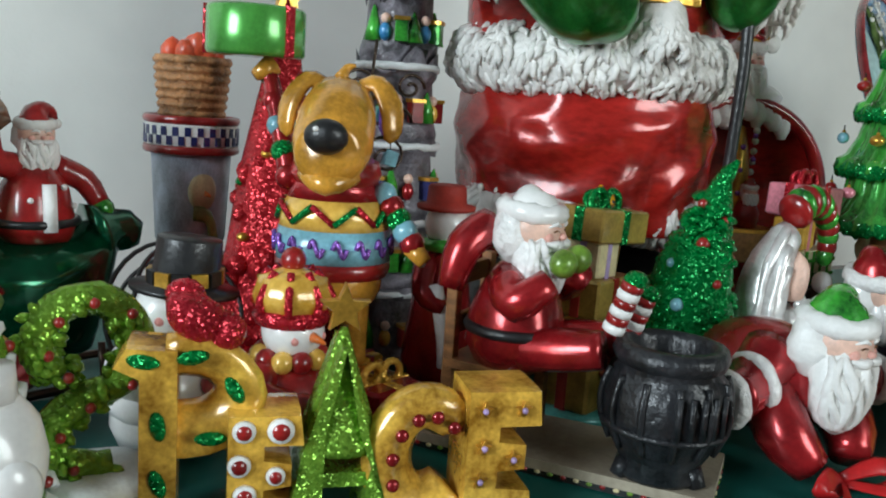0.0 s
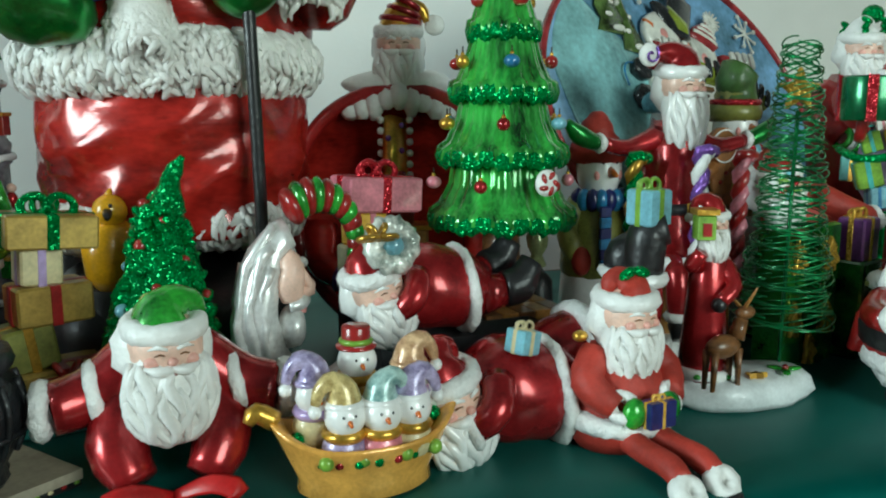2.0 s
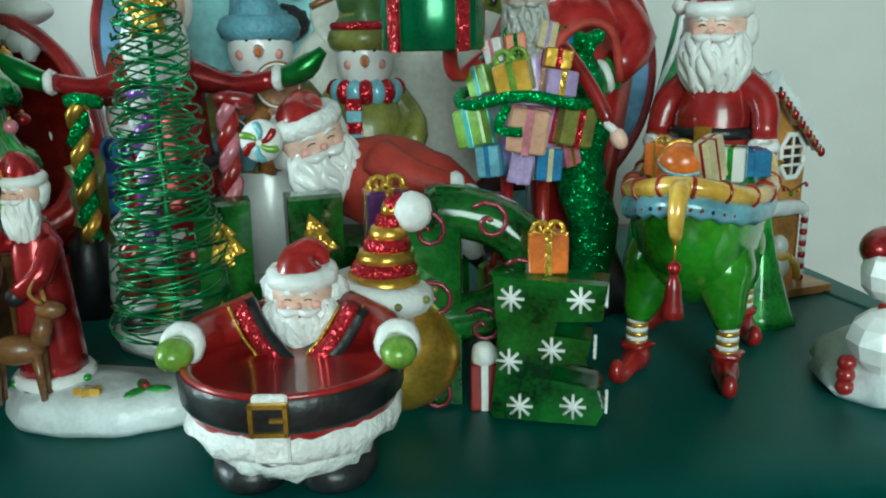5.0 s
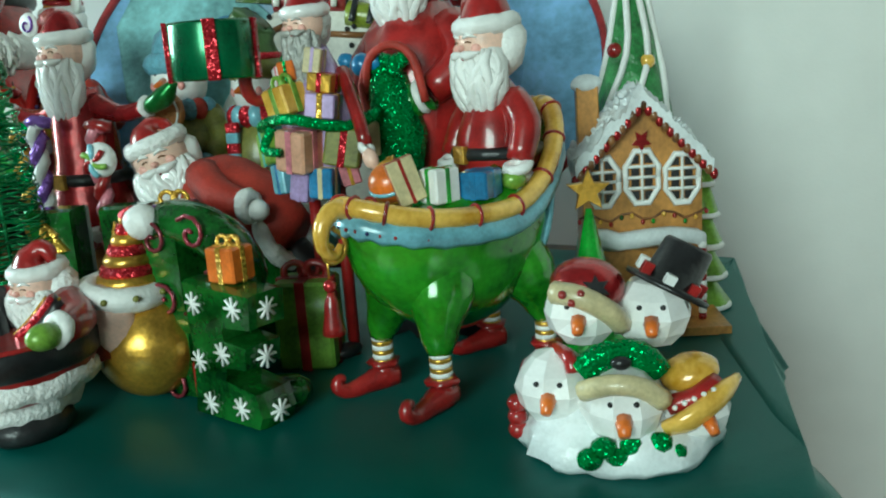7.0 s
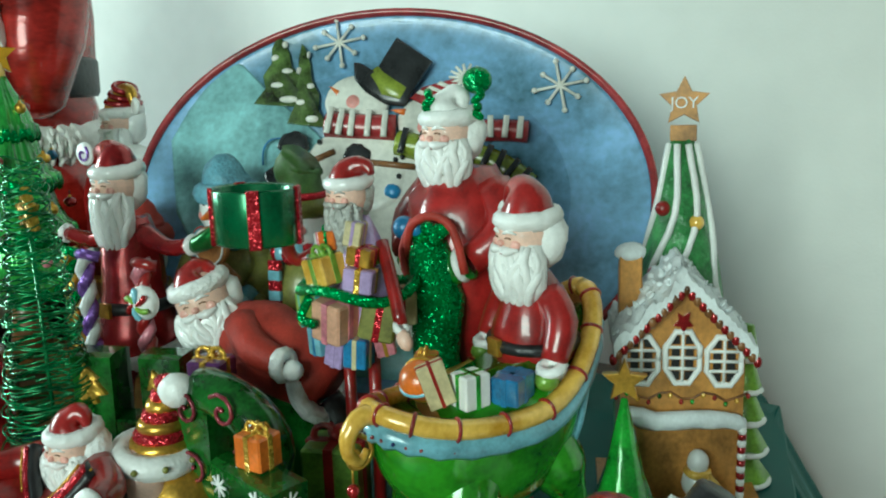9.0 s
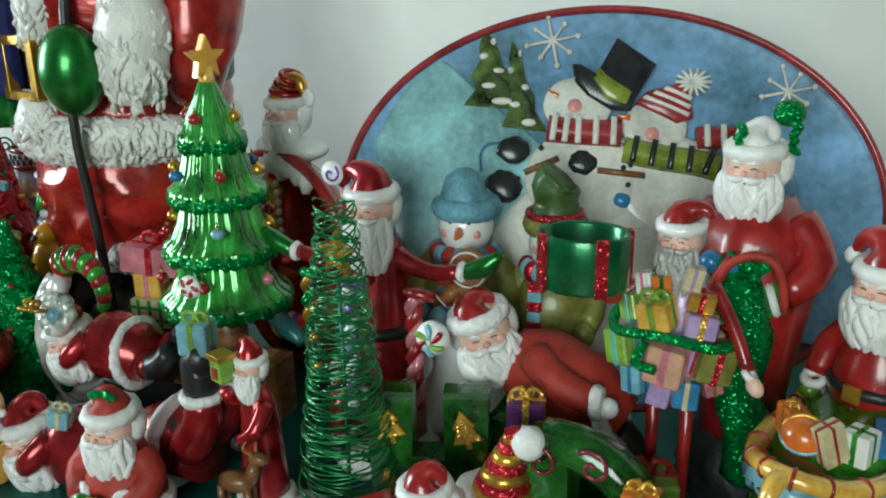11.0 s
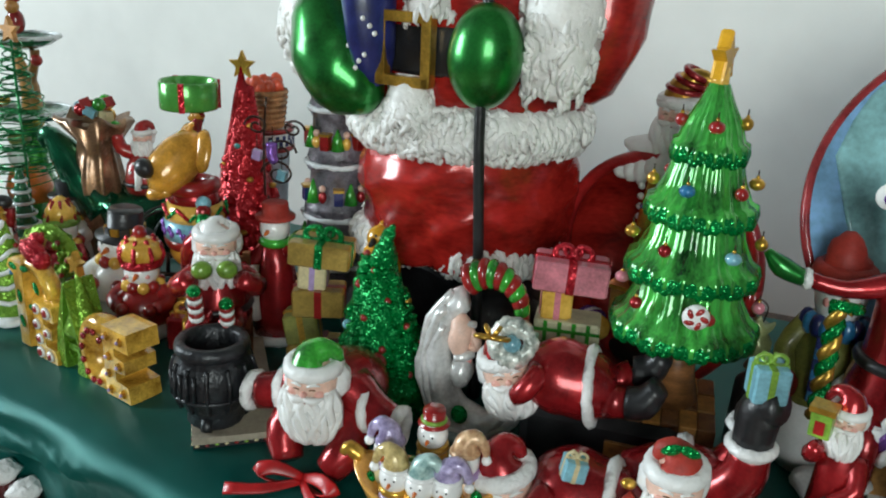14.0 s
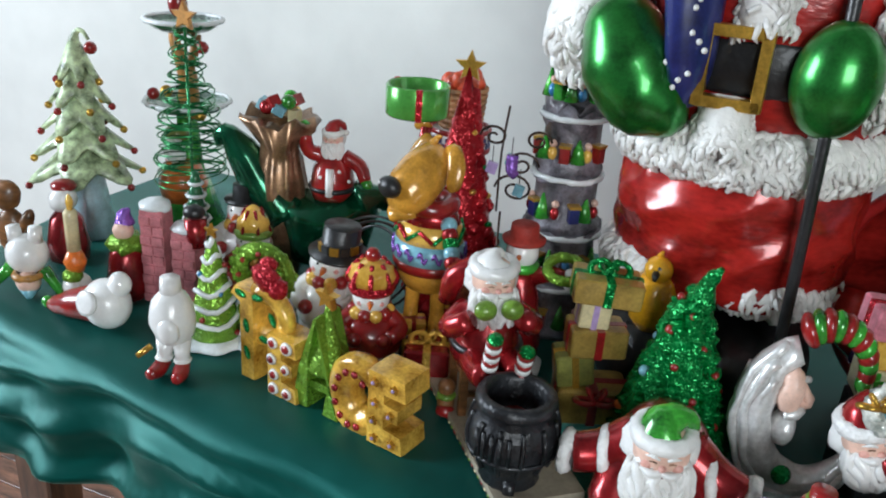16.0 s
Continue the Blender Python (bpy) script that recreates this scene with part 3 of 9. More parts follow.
    sleeve([(-0.148, -0.055, 0.292), (-0.154, -0.055, 0.32), (-0.15, -0.05, 0.355), (-0.135, -0.045, 0.4)], [0.03, 0.04, 0.04, 0.03], 240)
    sleeve([(0.094, -0.078, 0.29), (0.098, -0.08, 0.32), (0.096, -0.075, 0.355), (0.092, -0.07, 0.4)], [0.022, 0.03, 0.034, 0.026], 200)
    m.tube(REDSTAT, [(0.085, -0.02, 0.285), (0.1, -0.02, 0.3), (0.11, -0.015, 0.34), (0.108, 0, 0.4), (0.085, 0.01, 0.47)], [0.012, 0.032, 0.043, 0.046, 0.045], 26, 0.12, 30)
    m.tube(REDSTAT, [(-0.14, -0.03, 0.36), (-0.136, 0, 0.41), (-0.1, 0.01, 0.47)], [0.034, 0.044, 0.045], 26, 0.12, 30)
    m.tube(NAVY, [(-0.058, -0.108, 0.285), (-0.06, -0.117, 0.325), (-0.068, -0.114, 0.4), (-0.086, -0.1, 0.46)], [0.012, 0.022, 0.028, 0.04], 14, flat=0.6)
    rnd = random.Random(3)
    for i in range(26):
        z = 0.3 + i * 0.006
        m.ball(WHITE, (-0.06 - (z - 0.3) * 0.08 + rnd.uniform(-0.014, 0.014), -0.133 + rnd.uniform(0, 0.004), z), 0.0024, n=6)
    m.tube(BLACK, [(0.042, -0.088, 0.5), (0.046, -0.118, 0.3), (0.05, -0.112, 0.15), (0.052, -0.105, 0.0)], 0.0048, 10)
    head(m, (0, -0.03, 0.56), 0.075, REDSTAT, FUR, FUR, 1.9, 1.1, (0.7, 0.6))
    figure("statue", m, 0.447, 0.6, -2, "tall bearded statue in red suit with white fur and black staff", "statue")


statue()


# ---- ceramic tree with hanging ornaments ----
def ceramic_tree():
    t = thing("ceramic_tree", 0.677, 0.471, 8, "glossy green ceramic tree with glitter edges and a yellow star", "christmas tree")
    m = Mesh()
    for k in range(5):
        for j in range(3):
            m.box(TAN if (j + k) % 2 else BROWN, (-0.028 + 0.014 * k, -0.03 + 0.03 * j, 0.03), (0.0135, 0.028, 0.06), bevel=0.1)
    part("base", m, t, "brick-patterned brown base")
    m = Mesh()
    m.lathe(BROWN, [(0.02, 0.058), (0.015, 0.09), (0.014, 0.14)], n=14, lump=0.1, freq=90)
    part("trunk", m, t)
    tiers = ((0.122, 0.19, 0.0575, 0.033), (0.17, 0.235, 0.051, 0.026), (0.218, 0.275, 0.042, 0.02), (0.263, 0.318, 0.0285, 0.007))
    for z0, z1, r0, r1 in tiers:
        m = Mesh()
        h = z1 - z0
        prof = [(r0 * 0.55, z0 + 0.012), (r0 * 0.93, z0 + 0.002), (r0, z0 + 0.004), (r0 * 0.96, z0 + 0.012), (r0 * 0.84, z0 + 0.25 * h), (r0 * 0.7, z0 + 0.48 * h), (r1 + (r0 - r1) * 0.22, z0 + 0.78 * h), (r1, z1)]
        rows = []
        for r, z in prof:
            rows.append([(r * (1 + 0.028 * math.cos(26 * a) + 0.02 * math.sin(9 * a)) * math.cos(a), r * (1 + 0.028 * math.cos(26 * a) + 0.02 * math.sin(9 * a)) * math.sin(a),
                          z + 0.0015 * math.cos(11 * a) * (r / r0)) for a in (2 * math.pi * j / 104 for j in range(104))])
        m.grid(rows, GREENT)
        tier = part("tier", m, t)
        m = Mesh()
        rows = []
        for i in range(5):
            b = math.pi * i / 4
            rows.append([((r0 * (1.006 + 0.02 * math.sin(9 * a)) - 0.004 + 0.0046 * math.sin(b)) * math.cos(a), (r0 * (1.006 + 0.02 * math.sin(9 * a)) - 0.004 + 0.0046 * math.sin(b)) * math.sin(a),
                          z0 + 0.0015 * math.cos(11 * a) + 0.0015 * math.cos(37 * a) + 0.004 - 0.0065 * math.cos(b)) for a in (2 * math.pi * j / 104 for j in range(104))])
        m.grid(rows, GREENG, caps=False)
        part("glitter_edge", m, tier, "green glitter edge")
    m = Mesh()
    m.slab(paint("yellow_star", (0.75, 0.4, 0.02), 0.25, 0.1, 0.7, 0.15), star(0.019), 0.01, (0, 0, 0.337), (0, 0, 72))
    m.tube(YELLOW, [(0, 0, 0.31), (0, 0, 0.33)], [0.007, 0.006], 10)
    part("star", m, t, "yellow ceramic star")
    rnd = random.Random(5)
    for z, r, mats, n, off in ((0.155, 0.056, (RED, PINKG, REDM), 6, -1.3), (0.2, 0.05, (SKYBLUE, GOLD, REDM), 6, -1.0), (0.245, 0.04, (BLUE, RED, GOLD), 6, -1.9), (0.29, 0.024, (RED, GOLD, RED), 4, -1.5)):
        for k in range(n):
            a = off + 2 * math.pi * k / n
            m = Mesh()
            c = Vector((r * 0.96 * math.cos(a), r * 0.96 * math.sin(a), z))
            mat = mats[k % 3]
            m.ball(mat, c, 0.005 if k % 2 else (0.006, 0.006, 0.0048), n=12)
            m.ball(GOLD, c + Vector((0, 0, 0.0055)), 0.0016, n=8)
            m.tube(DWIRE, [c + Vector((0, 0, 0.006)), c + Vector((0, 0, 0.011))], 0.0006, 5)
            part("ornament", m, t)
    m = Mesh()
    a = math.radians(-84)
    c = (0.058 * math.cos(a), 0.058 * math.sin(a), 0.158)
    m.T = pose(*c, 0, 0, 6)
    m.lathe(WHITE, [(0.006, -0.0035), (0.0098, -0.001), (0.0098, 0.001), (0.006, 0.0035)], rot=(90, 0, 0), n=20)
    for k in range(5):
        b = 2 * math.pi * k / 5
        m.ball(RED, (0.0055 * math.cos(b), -0.0028, 0.0055 * math.sin(b)), (0.0042, 0.0016, 0.0022), (0, -math.degrees(b) + 35, 0), n=8)
    part("peppermint", m, t, "red and white swirl mint ornament")


ceramic_tree()


# ---- oval platter with two painted snowmen ----
def platter():
    t = thing("oval_platter", 0.967, 0.65, 25, "large oval blue platter painted with two snowmen on a stand", "platter", z=TOP, size=1.06)
    lean = pose(0, 0, 0.192, -23, 1, 0)
    RX, RZ = 0.224, 0.168

    def piece(name, draw, label="", parent=None):
        m = Mesh()
        m.T = lean
        draw(m)
        return part(name, m, parent or t, label)

    def dish(m):
        rows = []
        for k, y in ((1.0, 0.006), (1.0, 0.001), (0.97, 0.004), (0.8, 0.0055), (0.5, 0.007), (0.02, 0.008)):
            rows.append([(RX * k * math.cos(a), y, RZ * k * math.sin(a)) for a in (2 * math.pi * i / 96 for i in range(96))])
        m.grid(rows, GLAZE)
        rows = [[(RX * k * math.cos(a), y, RZ * k * math.sin(a)) for a in (2 * math.pi * i / 96 for i in range(96))] for k, y in ((1.0, 0.007), (0.7, 0.019), (0.4, 0.02), (0.02, 0.02))]
        m.grid(rows, GLAZE)

    body = piece("dish", dish, "blue mottled glaze")

    def rim(m):
        rows = []
        for i in range(96):
            a = 2 * math.pi * i / 96
            rows.append([((RX + 0.0035 * math.cos(b)) * math.cos(a), 0.002 + 0.0045 * math.sin(b), (RZ + 0.0035 * math.cos(b)) * math.sin(a)) for b in (2 * math.pi * j / 8 for j in range(8))])
        rows.append(rows[0])
        m.grid(rows, GLAZER, caps=False)

    piece("rim", rim, "dark red rim")

    def U(px, py):
        return ((px - 1118) * 0.00048 + 0.014, (338 - py) * 0.00048 + 0.012)

    def blob(px, py, rx, rz, n=26, wob=0.0, seed=0):
        u, v = U(px, py)
        return [(u + rx * 0.00048 * math.cos(a) * (1 + wob * noise.noise(Vector((math.cos(a) * 2, math.sin(a) * 2, seed)))),
                 v + rz * 0.00048 * math.sin(a) * (1 + wob * noise.noise(Vector((math.cos(a) * 2, math.sin(a) * 2, seed + 9))))) for a in (2 * math.pi * i / n for i in range(n))]

    def flat(name, mat, pts, depth, y, label="", parent=None):
        return piece(name, lambda m: m.slab(mat, pts, depth, (0, y, 0), bevel=0.08, dome=0.0025), label, parent)

    hill = [U(*p) for p in ((672, 260), (700, 200), (740, 140), (775, 100), (800, 112), (850, 160), (905, 205), (950, 240), (1010, 300), (1050, 420), (1020, 560), (900, 600), (780, 520), (700, 400))]
    flat("snowfield", GLAZE2, hill, 0.002, 0.0045)
    flat("ground", paint("platter_brown", (0.07, 0.04, 0.035), 0.16, 0, 0.7, 0.4), blob(1180, 600, 250, 26, wob=0.2), 0.002, 0.0035, "brown painted ground")
    flat("snowbank", GLAZE2, blob(1150, 648, 190, 34, wob=0.15), 0.002, 0.0042)
    # pines
    for ax, ay, bx, by, w in ((868, 55, 890, 190, 60), (916, 72, 938, 228, 40)):
        pts = []
        for k in range(6):
            f = k / 5
            cx, cy = ax + (bx - ax) * f, ay + (by - ay) * f
            pts.append((cx, cy, w * (0.12 + 0.88 * f)))
        left = [U(c[0] - c[2] * (1 if i % 2 else 0.7), c[1]) for i, c in enumerate(pts)]
        right = [U(c[0] + c[2] * (1 if i % 2 else 0.7), c[1] + 8) for i, c in enumerate(pts)]
        pine = flat("pine", GLAZEG, left + right[::-1], 0.002, 0.0022, "painted snowy pine")
        for i in range(1, 6):
            c = pts[i]
            flat("snow_patch", GLAZEW, blob(c[0] + (8 if i % 2 else -12), c[1] - 8, c[2] * 0.32, 7, 10), 0.0012, 0.0008, "", pine)

    def flake(px, py, r):
        def draw(m):
            u, v = U(px, py)
            for k in range(4):
                a = math.pi * k / 4 + 0.2
                d = Vector((math.cos(a), 0, math.sin(a))) * r * 0.00048 * (1 if k % 2 == 0 else 0.8)
                m.tube(GLAZEW, [Vector((u, 0.001, v)) - d, Vector((u, 0.001, v)) + d], 0.0014, 6)
                for s in (-1, 1):
                    m.ball(GLAZEW, (u + s * d.x, 0.001, v + s * d.z), 0.0026, n=8)
        piece("snowflake", draw, "white painted snowflake")

    flake(985, 72, 46)
    flake(1392, 160, 46)
    # snowmen
    flat("snowman_body", GLAZEW, blob(1075, 470, 195, 165, 36, 0.06, 2), 0.006, 0.002, "white painted snowman")
    flat("snowman_body", GLAZEW, blob(1040, 320, 100, 85, 30, 0.04, 3), 0.007, 0.0005)
    flat("snowman_body", GLAZEW, blob(1190, 330, 95, 90, 30, 0.04, 4), 0.006, 0.001)
    flat("snowman_head", GLAZEW, blob(1030, 190, 60, 50, 28, 0.03, 5), 0.008, -0.0005)
    flat("snowman_head", GLAZEW, blob(1163, 228, 56, 48, 28, 0.03, 6), 0.007, 0.0)
    flat("cheek", PINK, blob(1025, 193, 16, 16, 14), 0.002, -0.0048)
    flat("cheek", PINK, blob(1158, 240, 15, 15, 14), 0.002, -0.004)
    flat("carrot_nose", ORANGE, [U(975, 160), U(1002, 172), U(996, 186)], 0.003, -0.003)
    flat("carrot_nose", ORANGE, [U(1094, 208), U(1122, 206), U(1120, 218)], 0.003, -0.004)
    hat = flat("top_hat", GLAZEK, [U(*p) for p in ((1020, 118), (1030, 118), (1042, 150), (1062, 135), (1097, 70), (1165, 118), (1128, 180), (1122, 200), (1085, 198), (1045, 176), (1024, 150))], 0.006, -0.004, "black painted top hat")
    flat("hat_band", GLAZEO, [U(*p) for p in ((1050, 142), (1066, 126), (1122, 168), (1112, 190), (1078, 182))], 0.003, -0.007, "", hat)
    knit = flat("knit_hat", GLAZER, [U(*p) for p in ((1128, 186), (1150, 165), (1205, 150), (1222, 168), (1228, 212), (1200, 222), (1165, 205))], 0.006, -0.003, "red striped knit hat")
    for k in range(3):
        flat("stripe", GLAZEW, [U(1140 + 18 * k, 178 - 8 * k), U(1146 + 18 * k, 172 - 8 * k), U(1222 + 2 * k, 204 - 14 * k), U(1218 + 2 * k, 210 - 14 * k)], 0.002, -0.0066, "", knit)

    def pom(m):
        u, v = U(1228, 148)
        for k in range(14):
            a = 2 * math.pi * k / 14
            m.tube(GLAZEW, [(u, -0.004, v), (u + 0.015 * math.cos(a), -0.006, v + 0.012 * math.sin(a))], [0.0022, 0.0012], 5)
    piece("pompom", pom, "frayed pale pompom", knit)

    def scarf(name, mat, pts, w, stripe, n, y):
        def draw(m):
            q = [Vector((U(*p)[0], y, U(*p)[1])) for p in pts]
            m.tube(mat, q, w * 0.00048, 10, flat=1.0)
        sc = piece(name, draw, "striped painted scarf")
        tot = len(pts) - 1
        for k in range(n):
            f = (k + 0.5) / n * tot
            i = min(int(f), tot - 1)
            a, b = Vector(pts[i]), Vector(pts[i + 1])
            p = a.lerp(b, f - i)
            d = (b - a).normalized()
            nn = Vector((-d.y, d.x))
            w2 = w * 0.97
            flat("stripe", stripe, [U(*(p + nn * w2 - d * 5)), U(*(p + nn * w2 + d * 5)), U(*(p - nn * w2 + d * 5)), U(*(p - nn * w2 - d * 5))], 0.003, y - w * 0.00052, "", sc)

    scarf("red_scarf", GLAZER, [(978, 232), (1030, 238), (1105, 240)], 25, GLAZEW, 5, -0.001)
    scarf("red_scarf", GLAZER, [(1235, 245), (1290, 243), (1340, 246)], 20, GLAZEW, 4, -0.001)
    scarf("green_scarf", GLAZEO, [(1110, 268), (1180, 282), (1250, 292), (1300, 312), (1345, 345)], 24, GLAZEK, 9, -0.002)
    for px, py, r in ((920, 272, 29), (1040, 293, 25), (905, 337, 33)):
        flat("mitten", GLAZEK, blob(px, py, r, r * 0.85, 20, 0.25, px), 0.007, -0.004, "black painted mitten")
    for a, b in (((940, 312), (998, 286)), ((1065, 306), (1146, 314))):
        piece("stick", lambda m: m.tube(BROWN, [(U(*a)[0], -0.006, U(*a)[1]), (U(*b)[0], -0.006, U(*b)[1])], 0.0028, 7), "brown painted stick")
    piece("string", lambda m: m.tube(BLUE, [(U(*p)[0], -0.003, U(*p)[1]) for p in ((864, 310), (862, 280), (875, 262), (900, 260))], 0.001, 5))
    for px, py in ((968, 268), (962, 300), (1118, 330), (1110, 300), (1122, 295)):
        flat("button", GLAZEK, blob(px, py, 5, 5, 10), 0.003, -0.0045)
    flat("bird", BLUE, blob(1108, 357, 15, 13, 12, 0.4, 8), 0.004, -0.004, "small blue painted bird")
    flat("squirrel", BROWN, blob(1290, 560, 22, 42, 16, 0.4, 12), 0.004, -0.001, "brown painted squirrel")
    m = Mesh()
    m.T = pose(0, -0.03, 0)
    for s in (-1, 1):
        m.tube(BLACK, [(s * 0.09, -0.035, 0.004), (s * 0.09, -0.03, 0.05), (s * 0.09, -0.012, 0.042), (s * 0.09, 0.02, 0.05), (s * 0.08, 0.09, 0.16)], 0.004, 8)
        m.tube(BLACK, [(s * 0.09, 0.02, 0.05), (s * 0.09, 0.1, 0.004)], 0.004, 8)
    m.tube(BLACK, [(-0.09, 0.03, 0.03), (0.09, 0.03, 0.03)], 0.004, 8)
    part("stand", m, t, "black wire plate stand")


platter()


# ---- the green vessel on four booted legs, and its rider ----
def vessel():
    t = thing("sleigh_bowl", 1.18, 0.483, 72, "green sleigh-shaped bowl on striped legs with red curled boots", "bowl")
    m = Mesh()
    rows = []
    for k in range(9):
        f = k / 8
        r = (0.2, 0.43, 0.61, 0.75, 0.85, 0.92, 0.965, 0.99, 1.0)[k]
        row = []
        for j in range(48):
            a = 2 * math.pi * j / 48
            x, y = 0.084 * r * math.cos(a), 0.042 * r * math.sin(a)
            lift = 0.055 * max(0, math.cos(a)) ** 2 + 0.012 * max(0, -math.cos(a)) ** 3
            row.append((x, y, 0.037 + f ** 1.15 * (0.073 + lift)))
        rows.append(row)
    m.grid(rows, paint("vessel_green", (0.03, 0.17, 0.008), 0.16, 0.1, 0.8, 0.3, scale=28, second=(0.06, 0.27, 0.01)))
    part("hull", m, t, "glossy apple-green hull")
    m = Mesh()
    m.tube(SKYBLUE, [Vector(rows[k][41]) * 1.004 for k in range(2, 9)], [0.003, 0.004, 0.0045, 0.005, 0.005, 0.005, 0.005], 8, flat=0.5)
    part("upright_band", m, t, "pale blue band down the hull")

    def edge(k, dz):
        pts = []
        for j in range(49):
            a = 2 * math.pi * j / 48
            lift = 0.055 * max(0, math.cos(a)) ** 2 + 0.012 * max(0, -math.cos(a)) ** 3
            pts.append(Vector((0.084 * k * math.cos(a), 0.042 * k * math.sin(a), 0.11 + lift + dz)))
        return pts
    m = Mesh()
    m.tube(SKYBLUE, edge(1.0, -0.006), [0.0042 * (1 + 0.35 * math.cos(j * 3.1)) for j in range(49)], 8, flat=1.6)
    band = part("scalloped_band", m, t, "pale blue scalloped band")
    m = Mesh()
    for j, p in enumerate(edge(1.055, -0.007)):
        m.ball(RED if j % 3 else NAVY, p, 0.0012, n=6)
    part("beads", m, band)
    m = Mesh()
    m.tube(YELLOW, edge(0.97, 0.004), 0.0066, 10, flat=0.9)
    m.tube(YELLOW, [(-0.074, 0, 0.12), (-0.089, 0, 0.126), (-0.099, 0, 0.118), (-0.1, 0, 0.106), (-0.093, 0, 0.1), (-0.088, 0, 0.106)], [0.0066, 0.006, 0.005, 0.004, 0.003, 0.002], 9)
    rim = part("rim", m, t, "amber rim with red bands")
    e = edge(0.97, 0.004)
    for j in range(1, 48, 3):
        m = Mesh()
        d = (e[j + 1] - e[j - 1]).normalized()
        m.ring(RED, e[j], 0.0063, 0.0012, tuple(math.degrees(x) for x in d.to_track_quat("Z", "Y").to_euler()), 14, 5)
        part("red_band", m, rim)
    m = Mesh()
    m.lathe(TAN, [(0.75, 0.0), (0.8, 0.004), (0.2, 0.008)], (0.002, 0, 0.107), 24, sx=0.09, sy=0.042)
    m.grid([[tuple(p) for p in edge(0.9, 0.0)[:48]], [(0.8 * p.x, 0.8 * p.y, 0.105 + 0.3 * (p.z - 0.105)) for p in edge(1.0, 0.0)[:48]]], TAN, caps=False)
    part("filling", m, t, "amber lining and inner floor")
    m = Mesh()
    m.tube(GOLD, [(-0.095 + 0.0011 * k * math.cos(k * 0.7), 0.0, 0.104 + 0.0011 * k * math.sin(k * 0.7)) for k in range(1, 12)], 0.0016, 6)
    part("scroll", m, t, "gold wire scroll")
    for x, y, r in ((-0.044, -0.026, 10), (-0.046, 0.028, -10), (0.045, -0.028, 20), (0.05, 0.028, -15)):
        m = Mesh()
        m.tube(paint("vessel_green", (0, 0, 0)), [(x * 0.62, y * 0.5, 0.084), (x * 0.8, y * 0.72, 0.066), (x * 0.95, y * 0.92, 0.047), (x, y, 0.034)], [0.022, 0.021, 0.012, 0.0072], 16)
        leg = part("leg", m, t)
        m = Mesh()
        for i in range(6):
            m.lathe(WHITE if i % 2 else GOLD, [(0.0066, 0.018 + i * 0.003), (0.007, 0.0195 + i * 0.003), (0.0066, 0.021 + i * 0.003)], (x, y, 0), 12)
        part("stocking", m, leg, "white and gold striped stocking")
        m = Mesh()
        T = m.T
        m.T = pose(x, y, 0, 0, 0, r)
        m.lathe(RED, [(0.009, 0.016), (0.0105, 0.0185), (0.0085, 0.02)], n=14, wave=0.15, count=5)
        m.tube(RED, [(0.008, 0, 0.008), (-0.002, 0, 0.0085), (-0.016, 0, 0.006), (-0.026, 0, 0.005), (-0.033, 0, 0.009), (-0.032, 0, 0.014), (-0.028, 0, 0.0135)], [0.0075, 0.0085, 0.006, 0.005, 0.0045, 0.0035, 0.0025], 10)
        m.tube(RED, [(0, 0, 0.004), (0, 0, 0.018)], [0.008, 0.007], 10)
        m.T = T
        part("boot", m, leg, "red curled-toe boot")
    m = Mesh()
    m.tube(GOLD, [(-0.098, 0, 0.1), (-0.098, 0, 0.088)], 0.0007, 5)
    m.ball(REDM, (-0.098, 0, 0.084), 0.004, n=10)
    m.tube(RED, [(-0.098, 0, 0.08), (-0.098, 0, 0.072), (-0.098, 0, 0.056)], [0.002, 0.0045, 0.0068], 10)
    part("tassel", m, t, "red bead tassel on a hook")
    # rider
    m = Mesh()
    m.start("body", "red coat with a black belt")
    m.lathe(RED, [(0.026, 0.0), (0.031, 0.015), (0.029, 0.035), (0.019, 0.06), (0.011, 0.07)], n=22, lump=0.06, freq=50)
    m.ring(BLACK, (0, 0, 0.022), 0.0295, 0.0042, n=26, tall=1.1)
    m.box(GOLD, (0, -0.033, 0.022), (0.012, 0.004, 0.012))
    m.ring(WHITE, (0, 0, 0.004), 0.03, 0.005, lump=0.4, freq=150, n=40)
    for s in (-1, 1):
        m.tube(RED, [(s * 0.018, 0, 0.058), (s * 0.034, -0.002, 0.042), (s * 0.038, -0.012, 0.018)], [0.011, 0.011, 0.009], 12)
        m.ring(WHITE, (s * 0.038, -0.014, 0.014), 0.007, 0.004, (20, 0, 0), 20, 7, 0.3, 200)
        m.ball(LIME, (s * 0.038, -0.018, 0.006), (0.008, 0.009, 0.007), n=10)
    head(m, (0, -0.004, 0.094), 0.024, RED, WHITE, WHITE, 1.75, 1.12, (-0.9, 0.35), 1.1, turn=0)
    figure("sleigh_rider", m, 1.193, 0.517, -24, "bearded figurine in red coat sitting in the sleigh bowl", "figurine", z=TOP + 0.124, size=0.9)
    # loose packages in the bowl
    for x, y, z, kind in ((1.16, 0.442, 0.122, 0), (1.178, 0.438, 0.124, 1), (1.19, 0.448, 0.122, 2), (1.206, 0.468, 0.122, 3), (1.152, 0.458, 0.123, 4)):
        m = Mesh()
        if kind == 0:
            m.ball(ORANGE, (0, 0, 0.012), (0.0135, 0.0135, 0.012), n=16)
            m.ring(SKYBLUE, (0, 0, 0.012), 0.0125, 0.0016, (30, 0, 0), 20, 5)
            m.ring(GOLD, (0, 0, 0.012), 0.0125, 0.0014, (80, 20, 0), 20, 5)
